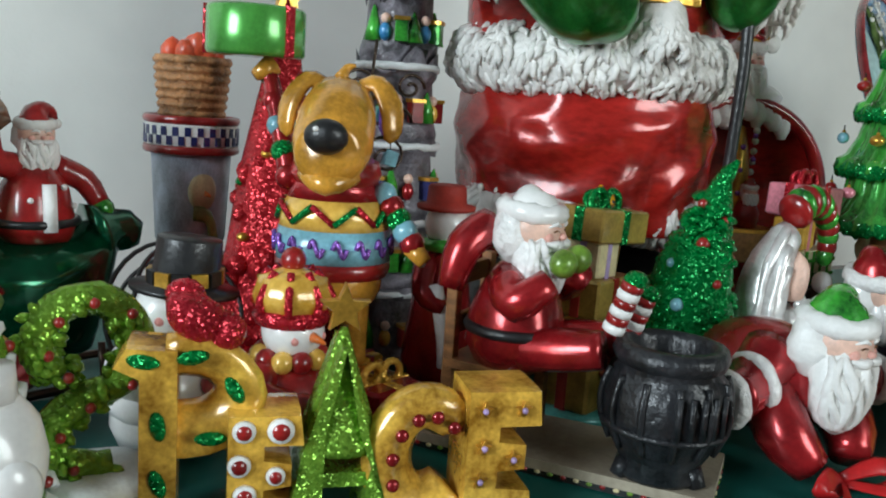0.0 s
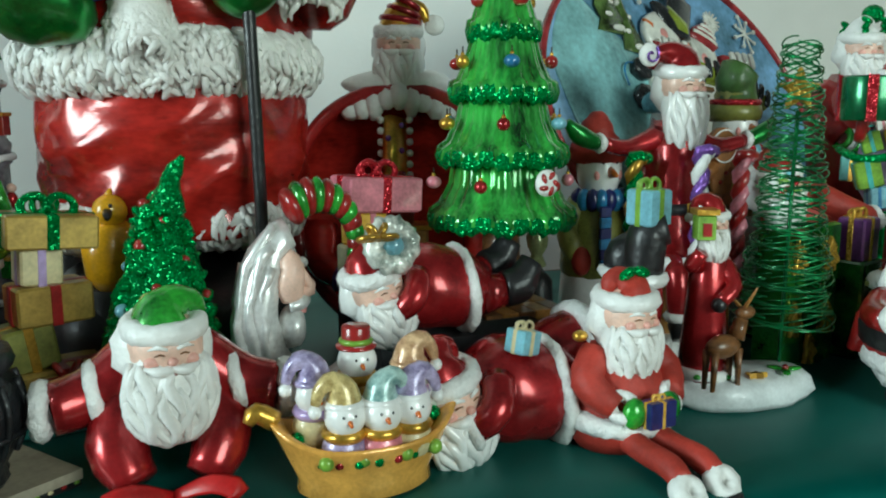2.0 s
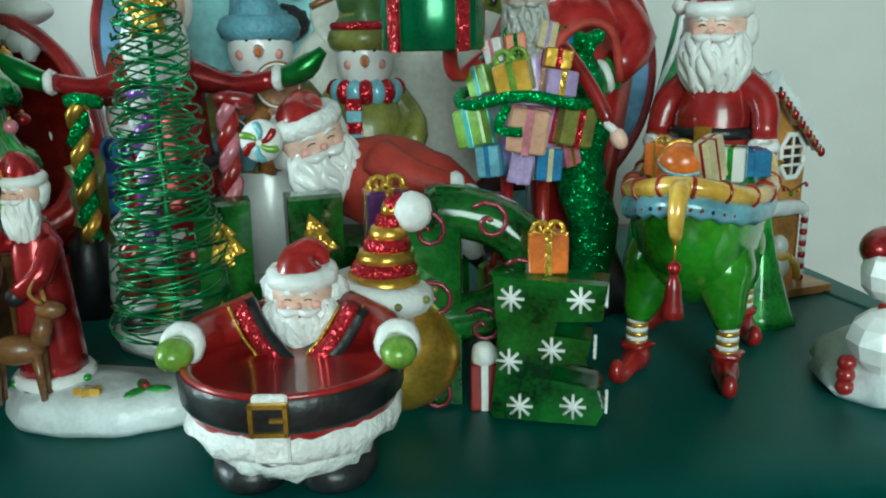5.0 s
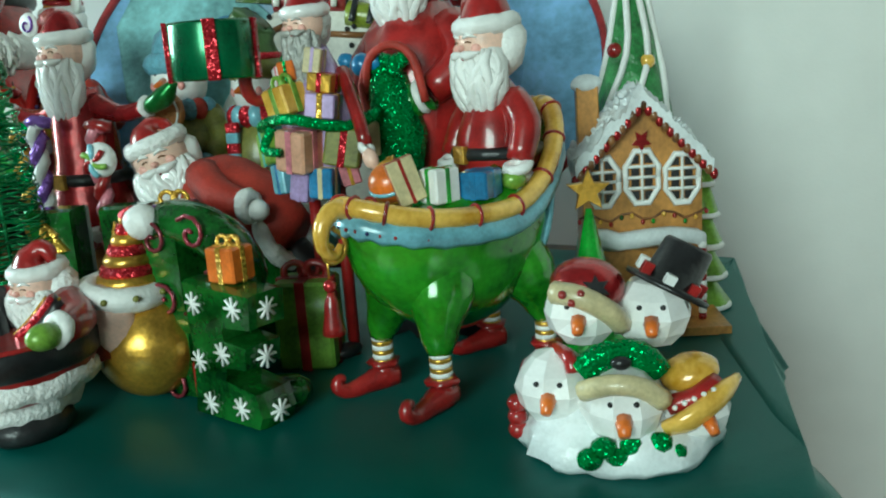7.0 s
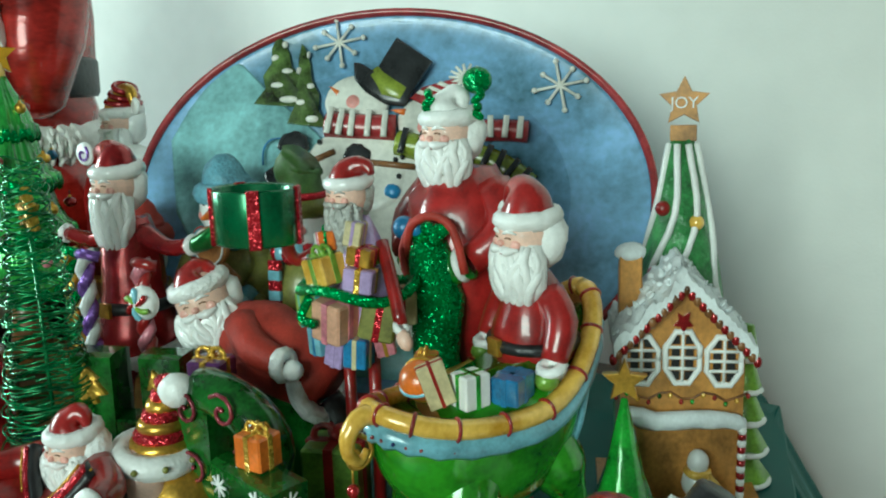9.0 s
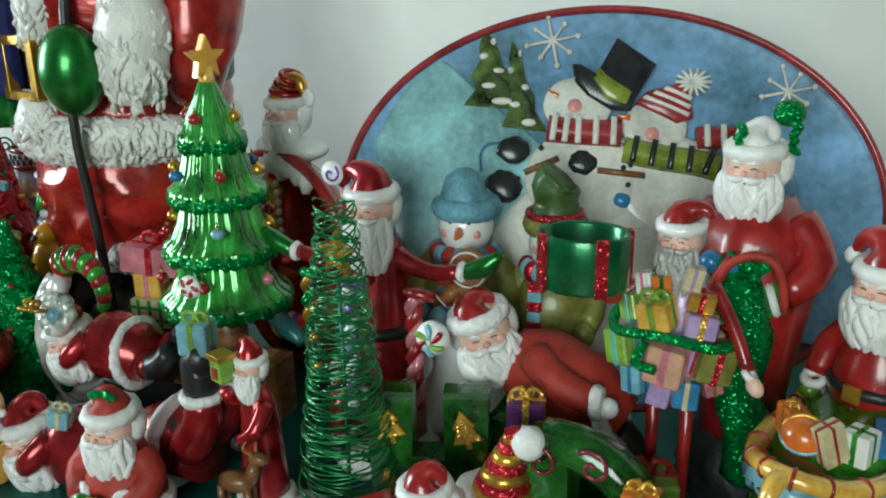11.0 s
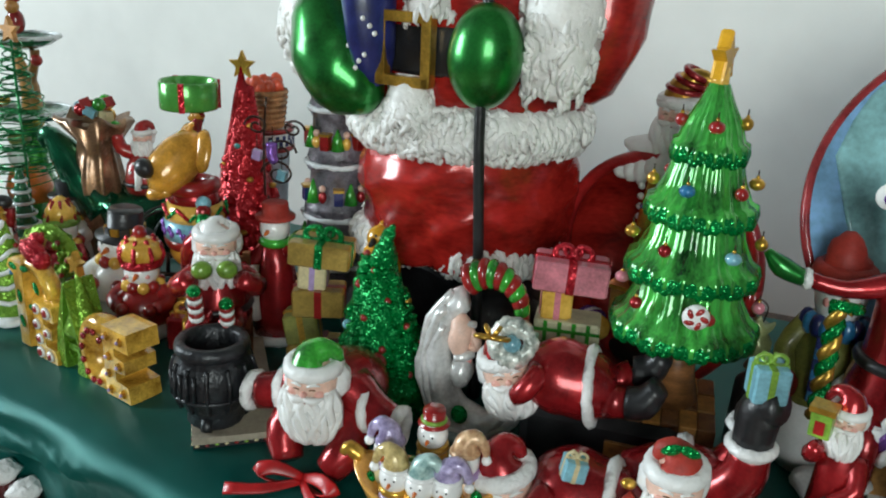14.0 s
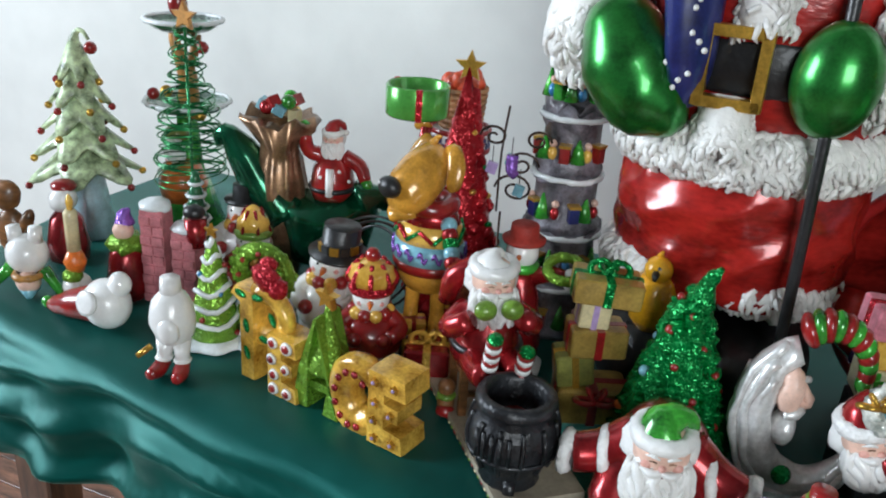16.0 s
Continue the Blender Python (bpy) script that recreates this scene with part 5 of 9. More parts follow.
# ---- round bowl with a bearded figure ----
def belly_bowl():
    m = Mesh()
    for s in (-1, 1):
        m.start("boot")
        m.lathe(BLACK, [(0.018, 0.0), (0.021, 0.004), (0.02, 0.012), (0.014, 0.016)], (s * 0.02, -0.006, 0), 18, sy=1.25)
    m.start("trouser_fur")
    m.ring(FURG, (0, 0, 0.02), 0.03, 0.01, n=40, lump=0.4, freq=150)
    m.start("bowl_shell", "red bowl")
    m.lathe(RED, [(0.03, 0.018), (0.042, 0.026), (0.051, 0.04), (0.053, 0.056)], n=36, caps=False)
    m.start("coat_hem", "white fur hem")
    m.ring(FURG, (0, 0, 0.034), 0.046, 0.0068, n=60, lump=0.45, freq=160, tall=1.2)
    m.start("belt", "black belt")
    m.lathe(BLACK, [(0.052, 0.043), (0.0542, 0.046), (0.0548, 0.058), (0.0535, 0.06)], n=36, caps=False)
    m.start("bowl_lining")
    m.lathe(RED, [(0.0535, 0.059), (0.0525, 0.0625), (0.049, 0.0615), (0.041, 0.044), (0.02, 0.032), (0.002, 0.03)], n=36)
    m.start("buckle", "gold belt buckle")
    for dx, dz, w, h in ((-0.0075, 0, 0.002, 0.015), (0.0075, 0, 0.002, 0.015), (0, 0.0066, 0.017, 0.002), (0, -0.0066, 0.017, 0.002), (0.004, 0, 0.007, 0.0015)):
        m.box(GOLD, (dx, -0.0575, 0.053 + dz), (w, 0.003, h))
    m.box(FURG, (0, -0.0535, 0.047), (0.0155, 0.004, 0.032), bevel=0.5)
    m.box(BLACK, (0, -0.0556, 0.053), (0.0145, 0.003, 0.0125))
    m.start("bust", "bearded figure with arms on the rim")
    m.lathe(RED, [(0.046, 0.035), (0.04, 0.06), (0.028, 0.074), (0.014, 0.08)], (0, 0.035, 0), 26, sy=0.45)
    for s in (-1, 1):
        m.start("arm", "red arm with a white cuff and a green mitten")
        m.tube(RED, [(s * 0.022, 0.03, 0.07), (s * 0.042, 0.02, 0.066), (s * 0.052, 0.0, 0.066)], [0.013, 0.011, 0.009], 12)
        m.ring(WHITE, (s * 0.052, -0.003, 0.067), 0.007, 0.0045, (70, 0, 0), 20, 7, 0.2, 180)
        m.ball(LIME, (s * 0.053, -0.013, 0.066), (0.009, 0.011, 0.008), n=12)
        m.start("brace", "black and red brace edged in gold")
        m.tube(BLACK, [(s * 0.028, 0.022, 0.077), (s * 0.018, 0.012, 0.062), (0, 0.0, 0.046)], 0.0056, 8, flat=2.2)
        m.tube(REDG, [(s * 0.028, 0.0165, 0.0795), (s * 0.018, 0.0065, 0.0645), (0, -0.0055, 0.0485)], 0.003, 8, flat=2.0)
        for q in (-1, 1):
            m.tube(GOLDG, [(s * 0.028 + q * 0.006, 0.0165, 0.0795), (s * 0.018 + q * 0.006, 0.0065, 0.0645), (q * 0.005, -0.0055, 0.0485)], 0.0009, 5)
    m.tube(REDG, [(0, 0.002, 0.05), (0.002, -0.006, 0.04)], 0.0045, 6, flat=2.0)
    head(m, (0.002, 0.029, 0.0815), 0.0185, RED, WHITE, FURG, 1.6, 1.25, (0.5, 0.5), 0.9, pom=False)
    assemble(m, thing("belly_bowl", 0.956, 0.314, 5, "red bowl shaped as a round bearded figure with belt", "bowl", size=1.0))


belly_bowl()


# ---- lantern man, deer and wire tree on a snow base ----
def snow_scene():
    t = thing("snow_scene", 0.828, 0.364, 2, "white snow base with wire tree, robed figure and deer", "figurine")
    m = Mesh()
    m.lathe(SNOW, [(0.055, 0.0), (0.06, 0.005), (0.057, 0.014), (0.05, 0.019), (0.02, 0.021), (0.002, 0.021)], n=40, sy=0.52, lump=0.12, freq=45)
    base = part("base", m, t)
    m = Mesh()
    m.slab(YELLOW, star(0.008), 0.004, (0.0, -0.016, 0.022), (80, 0, 0))
    for a in (0, 120, 240):
        m.ball(GREEN, (0.03 + 0.007 * math.cos(math.radians(a)), -0.01 + 0.006 * math.sin(math.radians(a)), 0.0215), (0.008, 0.0035, 0.0016), (0, 0, a), n=8)
    m.ball(RED, (0.03, -0.01, 0.023), 0.0025, n=8)
    part("star_and_holly", m, base)
    m = Mesh()
    m.tube(WIRE, [(0.043, 0.012, 0.015), (0.044, 0.012, 0.21)], 0.0016, 7)
    for k in range(96):
        f = k / 95
        z = 0.05 + 0.158 * f
        r = 0.034 * (1 - 0.62 * f) * (0.86 + 0.24 * random.Random(k).random())
        pts = [(0.0435 + r * math.cos(a), 0.012 + r * math.sin(a), z + 0.003 * math.sin(a * 2 + k) + 0.0035 * a / 6.28) for a in [k * 0.9 + 2 * math.pi * j / 18 for j in range(19)]]
        m.tube(WIRE, pts, 0.0007, 4)
    wt = part("wire_tree", m, t, "tree of green looped wire")
    m = Mesh()
    m.slab(GOLDG, star(0.0165), 0.007, (0.044, 0.012, 0.224), (0, 0, -10))
    part("star", m, wt, "gold glitter star")
    m = Mesh()
    m.T = pose(-0.03, 0.006, 0.018, 0, 0, -15)
    m.lathe(REDM, [(0.019, 0.0), (0.018, 0.02), (0.0145, 0.06), (0.013, 0.085), (0.008, 0.097)], n=20, lump=0.05, freq=70)
    m.ring(WHITE, (0, 0, 0.005), 0.0185, 0.0045, n=30, k=7, lump=0.3, freq=200)
    for k in range(6):
        a = 2 * math.pi * k / 6
        m.ball(GREEN, (0.022 * math.cos(a), 0.022 * math.sin(a), 0.005), (0.003, 0.003, 0.002), n=6)
    m.tube(REDM, [(0.01, 0, 0.085), (0.014, -0.014, 0.07), (0.002, -0.02, 0.06)], [0.007, 0.006, 0.005], 9)
    m.ball(BLACK, (0.001, -0.021, 0.058), 0.0055, n=9)
    m.tube(REDM, [(-0.01, 0, 0.085), (-0.016, -0.012, 0.085), (-0.012, -0.018, 0.095)], [0.007, 0.006, 0.005], 9)
    m.box(LIME, (-0.012, -0.02, 0.113), (0.013, 0.012, 0.017))
    m.box(GOLD, (-0.012, -0.02, 0.124), (0.016, 0.015, 0.004))
    m.box(RED, (-0.012, -0.0265, 0.112), (0.006, 0.001, 0.009))
    head(m, (0, -0.003, 0.112), 0.0125, REDM, WHITE, WHITE, 2.0, 0.95, (-1, 0.1), 1.2)
    figure_on = part("robed_figure", m, t, "bearded figure in a long red robe holding a lantern")
    m = Mesh()
    m.T = pose(-0.034, -0.021, 0.018, 0, 0, 10)
    m.ball(BROWN, (0, 0, 0.03), (0.015, 0.008, 0.0085), n=12)
    for x, y in ((-0.011, -0.004), (-0.011, 0.004), (0.011, -0.004), (0.011, 0.004)):
        m.tube(BROWN, [(x, y, 0.028), (x * 1.1, y, 0.0)], [0.0032, 0.0018], 6)
    m.tube(BROWN, [(0.012, 0, 0.034), (0.017, 0, 0.048)], [0.006, 0.0045], 8)
    m.ball(BROWN, (0.02, 0, 0.052), (0.0085, 0.005, 0.005), n=10)
    for s in (-1, 1):
        m.tube(TAN, [(0.017, s * 0.002, 0.056), (0.014, s * 0.009, 0.064), (0.018, s * 0.011, 0.072)], [0.0015, 0.0012, 0.0006], 5)
    part("deer", m, t, "brown deer")


snow_scene()


# ---- wooden-look bearded figures round the middle of the table ----
def sitter_with_gift():
    m = Mesh()
    m.start("body", "matt red suit")
    m.lathe(REDMATT, [(0.03, 0.0), (0.036, 0.008), (0.037, 0.02), (0.033, 0.045), (0.022, 0.07)], n=30, sy=0.85, lump=0.04, freq=60)
    m.ring(FURG, (0, 0, 0.022), 0.034, 0.0075, (6, 0, 0), 50, 9, 0.35, 170, sy=0.86)
    for s in (-1, 1):
        m.start("arm", "red arm with a green mitten")
        m.tube(REDMATT, [(s * 0.02, 0, 0.066), (s * 0.034, -0.008, 0.05), (s * 0.024, -0.026, 0.036)], [0.012, 0.012, 0.009], 12)
        m.ring(FURG, (s * 0.021, -0.028, 0.037), 0.0075, 0.0045, (60, 0, s * 30), 20, 7, 0.25, 200)
        m.ball(GREEN, (s * 0.015, -0.034, 0.033), (0.009, 0.007, 0.011), n=12)
        m.start("leg", "red leg in a black boot")
        m.tube(REDMATT, [(s * 0.011, -0.02, 0.012), (s * 0.012, -0.044, 0.0095), (s * 0.013, -0.066, 0.009), (s * 0.014, -0.078, 0.004)], [0.009, 0.0085, 0.0085, 0.0075], 10)
        m.ring(WHITE, (s * 0.0145, -0.084, -0.001), 0.007, 0.006, (48, 0, 0), 22, 8, 0.3, 200)
        m.tube(BLACK, [(s * 0.0145, -0.089, -0.008), (s * 0.015, -0.1, -0.024), (s * 0.016, -0.112, -0.03)], [0.0095, 0.0105, 0.009], 12)
    m.start("gift", "navy gift with a yellow ribbon")
    gift(m, (0, -0.04, 0.024), (0.022, 0.012, 0.018), NAVY, YELLOW)
    head(m, (0, -0.004, 0.09), 0.0235, REDMATT, WHITE, WHITE, 1.75, 1.05, (-0.5, 0.5), 0.75, pom=False)
    m.ball(GOLD, (-0.03, 0.006, 0.078), (0.006, 0.005, 0.004), n=8)
    for s in (-1, 1):
        m.ball(GREENG, (s * 0.006, -0.012, 0.122), (0.008, 0.003, 0.004), (0, s * 20, 0), n=8)
    figure("sitting_figurine", m, 0.702, 0.318, 12, "matt red bearded figurine with a blue gift, legs hanging down", "figurine", size=0.92)


sitter_with_gift()


def lying(x, y, rz, z, s, label, upside=False):
    """A bearded figure lying on its side, head along -x, boots along +x."""
    m = Mesh()
    m.T = Matrix.Diagonal((s * 0.8, s, s, 1))
    m.start("body", "glossy red suit with black boots")
    m.tube(REDM, [(0.0, 0, 0.03), (0.025, 0, 0.034), (0.055, 0, 0.032), (0.085, 0, 0.028)], [0.026, 0.034, 0.031, 0.022], 20, 0.08, 50)
    m.ring(FURG, (0.062, 0, 0.031), 0.03, 0.006, (0, 82, 0), 44, 8, 0.3, 180)
    m.start("arm", "red arm with a fur cuff")
    m.tube(REDM, [(0.01, -0.02, 0.045), (0.0, -0.034, 0.035), (-0.014, -0.03, 0.024)], [0.013, 0.011, 0.009], 12)
    m.ring(FURG, (-0.016, -0.029, 0.022), 0.008, 0.0045, (0, 60, 0), 18, 7, 0.3, 200)
    for k, dy in enumerate((-0.01, 0.014)):
        m.start("leg", "red leg in a black boot")
        m.tube(REDM, [(0.08, dy, 0.026), (0.1, dy * 1.5, 0.03 + 0.01 * k)], [0.016, 0.013], 12)
        m.tube(BLACK, [(0.1, dy * 1.5, 0.03 + 0.01 * k), (0.118, dy * 1.6, 0.034 + 0.01 * k), (0.13, dy * 1.5, 0.05 + 0.012 * k)], [0.014, 0.015, 0.011], 12)
    m.T = Matrix.Scale(s, 4) @ pose(-0.022, -0.012, 0.036, 0, -14, 0)
    head(m, (0, 0, 0), 0.024, REDM, FURG, PEARL, 1.5, 1.05, (0.5, 0.4), 0.9, turn=18)
    m.T = Matrix.Scale(s, 4)
    if z < TOP:
        m.start("gift", "pale blue gift")
        gift(m, (0.022, -0.02, 0.062), (0.015, 0.015, 0.014), SKYBLUE, CREAM, (0, 10, 20))
    return figure("lying_figurine", m, x, y, rz, label, "figurine", "glossy lying figurines", z=z)


lying(0.578, 0.405, 6, TOP + 0.058, 0.92, "glossy red bearded figurine lying on its stomach holding a wreath")
lying(0.61, 0.338, 4, TOP - 0.002, 1.06, "glossy red bearded figurine lying on the green cloth")
m = Mesh()
m.ring(paint("pale_green_wreath", (0.2, 0.42, 0.3), 0.35, 0.2, 0.4, 0.5, scale=120, second=(0.6, 0.7, 0.55)), (0, 0, 0.02), 0.0125, 0.0068, (72, 0, 0), 40, 10, 0.6, 260)
m.ball(SKYBLUE, (0, -0.003, 0.02), 0.007, n=12)
m.bow(GOLD, (-0.014, -0.009, 0.026), 0.012, (70, 0, 0))
figure("wreath", m, 0.567, 0.376, 10, "small teal wreath with a gold bow", "wreath", z=TOP + 0.105)
m = Mesh()
m.box(BLACK, (0, 0, 0.0285), (0.13, 0.05, 0.057), bevel=0.3)
m.box(TAN, (0.02, -0.026, 0.026), (0.03, 0.004, 0.03))
figure("dark_block", m, 0.63, 0.437, 6, "dark painted block lifting the lying figurine", "block")


def upside():
    m = Mesh()
    m.start("body", "glossy red suit with raised black boots")
    m.tube(REDM, [(-0.03, 0, 0.026), (0.0, 0.004, 0.034), (0.03, 0, 0.034)], [0.024, 0.03, 0.026], 20, 0.08, 50)
    m.ring(FURG, (0.0, 0.002, 0.034), 0.03, 0.006, (0, 90, 0), 44, 8, 0.3, 180)
    for dy, tip in ((-0.012, 0.1), (0.012, 0.085)):
        m.start("leg", "red leg in a black boot")
        m.tube(REDM, [(0.02, dy, 0.04), (0.036, dy, 0.062), (0.038, dy, 0.082)], [0.016, 0.014, 0.012], 12)
        m.ring(FURG, (0.038, dy, 0.084), 0.012, 0.004, n=20, k=7, lump=0.3, freq=200)
        m.tube(BLACK, [(0.038, dy, 0.086), (0.04, dy, tip + 0.01), (0.05, dy - 0.006, tip + 0.016)], [0.012, 0.013, 0.01], 12)
    m.start("beard", "pearly beard")
    m.ball(PEARL, (-0.01, -0.03, 0.02), (0.018, 0.012, 0.016), n=14, lump=0.2, freq=120)
    m.start("gift", "pale blue gift with a lime ribbon")
    gift(m, (0.04, -0.012, 0.117), (0.02, 0.02, 0.022), SKYBLUE, LIME, (0, 0, 15))
    figure("tumbling_figurine", m, 0.7, 0.376, 4, "glossy red figurine with black boots in the air", "figurine", size=1.13)
    m = Mesh()
    m.lathe(NAVY, [(0.016, 0.0), (0.02, 0.01), (0.014, 0.03), (0.004, 0.04)], n=16, lump=0.3, freq=120)
    rnd = random.Random(2)
    for k in range(22):
        a, z = rnd.uniform(0, 6.28), rnd.uniform(0.008, 0.032)
        m.ball((GOLD, RED, BLUE, GREEN)[k % 4], (0.017 * math.cos(a), 0.017 * math.sin(a), z), 0.002, n=6)
    figure("beaded_tree", m, 0.665, 0.385, 0, "small dark beaded tree with coloured dots", "christmas tree")


upside()


def candy_cane_man():
    m = Mesh()
    m.start("snow_base")
    m.lathe(FURG, [(0.046, 0.0), (0.05, 0.006), (0.046, 0.014), (0.03, 0.02)], n=30, sy=0.7, lump=0.12, freq=60)
    m.start("seat", "brown block")
    m.box(TAN, (0, 0.006, 0.045), (0.05, 0.04, 0.06))
    m.start("body", "glossy red suit")
    m.lathe(REDM, [(0.022, 0.07), (0.034, 0.082), (0.03, 0.1), (0.024, 0.13), (0.022, 0.165), (0.016, 0.185)], n=22, lump=0.05, freq=60)
    m.ring(FURG, (0, -0.004, 0.083), 0.034, 0.006, (10, 0, 0), 40, 8, 0.35, 170)
    m.ring(BLACK, (0, 0, 0.118), 0.026, 0.004, n=26, k=7, tall=1.2)
    m.box(GOLD, (0, -0.03, 0.118), (0.011, 0.003, 0.011))
    for s in (-1, 1):
        m.tube(REDM, [(s * 0.012, 0, 0.172), (s * 0.042, -0.002, 0.164), (s * 0.066, -0.004, 0.168)], [0.01, 0.0065, 0.0055], 10)
        m.ring(FURG, (s * 0.068, -0.004, 0.168), 0.005, 0.003, (0, 90, 0), 16, 6, 0.3, 200)
        m.tube(GREENM, [(s * 0.07, -0.004, 0.168), (s * 0.085, -0.004, 0.174), (s * 0.096, -0.004, 0.184)], [0.006, 0.0075, 0.003], 10)
        m.tube(REDM, [(s * 0.014, -0.022, 0.078), (s * 0.017, -0.036, 0.07), (s * 0.017, -0.038, 0.04)], [0.012, 0.01, 0.008], 10)
        m.ring(WHITE, (s * 0.017, -0.038, 0.04), 0.007, 0.004, n=16, k=6)
        m.tube(BLACK, [(s * 0.017, -0.038, 0.036), (s * 0.017, -0.046, 0.026)], [0.008, 0.009], 10)
    head(m, (0, -0.006, 0.208), 0.0205, REDM, PEARL, PEARL, 2.2, 0.95, (-1.0, 0.3), 1.0, pom=False)
    m.start("lollipop", "white lollipop with a purple swirl")
    m.lathe(WHITE, [(0.008, -0.002), (0.009, 0), (0.008, 0.002)], (-0.03, -0.008, 0.232), 18, rot=(90, 0, 0))
    m.tube(PURPLE, [(-0.03 + 0.0006 * k * math.cos(k * 0.6), -0.011, 0.232 + 0.0006 * k * math.sin(k * 0.6)) for k in range(1, 13)], 0.001, 5)
    # twisted candy canes
    for x, y, z0, z1, a, b in ((-0.048, -0.02, 0.075, 0.16, GREENG, GOLD), (-0.004, -0.04, 0.06, 0.165, PURPLE, WHITE), (0.042, -0.03, 0.07, 0.16, RED, PINKG)):
        m.start("candy_cane", "twisted candy cane")
        for ph, mat in ((0, a), (math.pi, b)):
            pts = []
            for k in range(22):
                f = k / 21
                z = z0 + (z1 - z0) * min(1, f * 1.15)
                hook = max(0, f - 0.87) * 0.09
                pts.append((x + 0.0032 * math.cos(f * 26 + ph) + hook, y + 0.0032 * math.sin(f * 26 + ph), z - hook * 0.3))
            m.tube(mat, pts, 0.0042, 7)
    figure("candy_cane_man", m, 0.833, 0.482, 6, "tall red bearded figurine with green mittens and twisted candy canes", "figurine", size=1.09)


candy_cane_man()


def snowman(x, y, rz, hat, scarf, body, label, h=0.2, z=TOP, slim=1.0, lift=0.0):
    m = Mesh()
    s = h / 0.2
    m.T = Matrix.Translation((0, 0, lift)) @ Matrix.Diagonal((s * slim, s * slim, s, 1))
    m.start("body", "coat over a pearly white body")
    m.lathe(PEARL, [(0.036, -lift / s), (0.046, 0.02 - lift / s), (0.042, 0.06), (0.034, 0.075)], n=26)
    m.lathe(body, [(0.038, 0.05), (0.044, 0.065), (0.04, 0.1), (0.026, 0.125)], n=26, lump=0.06, freq=60)
    for q in (-1, 1):
        m.tube(body, [(q * 0.028, 0, 0.115), (q * 0.046, -0.01, 0.095), (q * 0.042, -0.03, 0.08)], [0.014, 0.013, 0.011], 12)
        m.ball(hat, (q * 0.04, -0.036, 0.075), 0.012, n=10)
    m.start("scarf", "striped scarf")
    for k in range(9):
        a = math.radians(-170 + k * 20)
        m.ball(scarf[k % 2], (0.03 * math.cos(a), 0.03 * math.sin(a), 0.122), (0.0095, 0.009, 0.0095), n=9)
    for k in range(6):
        m.box(scarf[k % 2], (-0.012, -0.041 - 0.0006 * k, 0.114 - 0.0085 * k), (0.015, 0.006, 0.0088), bevel=0.3)
    m.start("head", "white face with a carrot nose")
    snowhead(m, (0, -0.004, 0.145), 0.028, hat)
    m.start("hat", "knitted hat")
    m.ring(hat, (0, 0, 0.16), 0.026, 0.0095, n=30, k=9, lump=0.12, freq=120)
    m.tube(hat, [(0, 0, 0.162), (0, 0, 0.175), (0.003, 0, 0.184), (0.006, 0, 0.19)], [0.026, 0.024, 0.016, 0.006], 16, 0.12, 90)
    return m, figure("snowman_figurine", m, x, y, rz, label, "figurine", "snowman figurines", z=z)


BLUEKNIT = paint("blue_knit", (0.16, 0.36, 0.46), 0.5, 0, 0.1, 0.3, bump=0.5, bscale=300)
snowman(0.876, 0.552, 14, BLUEKNIT, (BLUEKNIT, REDMATT), OLIVE, "snowman figurine in a pale blue knit hat and olive coat", 0.2, slim=0.84, lift=0.055)
snowman(0.95, 0.566, 10, OLIVE, (REDG, SKYBLUE), OLIVE, "snowman figurine in a green hat with a striped scarf", 0.195, slim=0.78, lift=0.05)
snowman(0.788, 0.528, 4, REDMATT, (NAVY, BLUE), OLIVE, "snowman figurine in a dark red knit hat and blue scarf", 0.216, slim=0.66)
m = Mesh()
m.tube(paint("green_felt", (0.05, 0.11, 0.02), 0.5, 0, 0.2, 0.3), [(0, 0, 0), (0.002, 0, 0.015), (-0.002, 0, 0.03), (0.004, 0, 0.04)], [0.025, 0.021, 0.022, 0.023], 22, 0.16, 90)
m.ring(REDG, (0, 0, 0.004), 0.026, 0.004, n=26, k=7)
figure("felt_hat", m, 0.95, 0.564, 10, "slouching green hat with a red glitter band", "hat", z=TOP + 0.212, size=0.82)


def gingerbread_man():
    """A flat cookie figure with icing lines and two small bags, held by the snowman in the blue hat."""
    cookie = paint("baked_cookie", (0.3, 0.12, 0.03), 0.45, 0, 0.2, 0.3, bump=0.3, bscale=200)
    m = Mesh()
    m.start("cookie", "brown baked cookie")
    m.slab(cookie, oval(0.0165, 0.0165), 0.008, (0, 0, 0.052), bevel=0.2)
    m.slab(cookie, oval(0.013, 0.02), 0.008, (0, 0, 0.022), bevel=0.2)
    for q in (-1, 1):
        m.tube(cookie, [(q * 0.008, 0, 0.034), (q * 0.024, -0.002, 0.024)], [0.0065, 0.0055], 8)
        m.tube(cookie, [(q * 0.006, 0, 0.01), (q * 0.012, 0, -0.008)], [0.0075, 0.0065], 8)
    m.start("icing", "white icing outline")
    ring = oval(0.0145, 0.0145, 22, 0, 0.052)
    m.tube(WHITE, [(p[0], -0.0045, p[1]) for p in ring + ring[:1]], 0.0009, 5)
    for q in (-1, 1):
        m.tube(WHITE, [(q * 0.018, -0.006, 0.02), (q * 0.023, -0.0075, 0.026), (q * 0.028, -0.006, 0.03)], 0.0008, 5)
        m.ball(RED, (q * 0.003, -0.0045, 0.024 + 0.004 * q), 0.002, n=7)
    m.start("bags", "two pale blue bags")
    for q in (-1, 1):
        m.ball(SKYBLUE, (q * 0.025, -0.004, 0.006), (0.0095, 0.008, 0.012), n=12, lump=0.15, freq=120)
    figure("gingerbread_man", m, 0.9, 0.51, 10, "brown gingerbread man with white icing held before a snowman", "cookie ornament", z=TOP + 0.125)


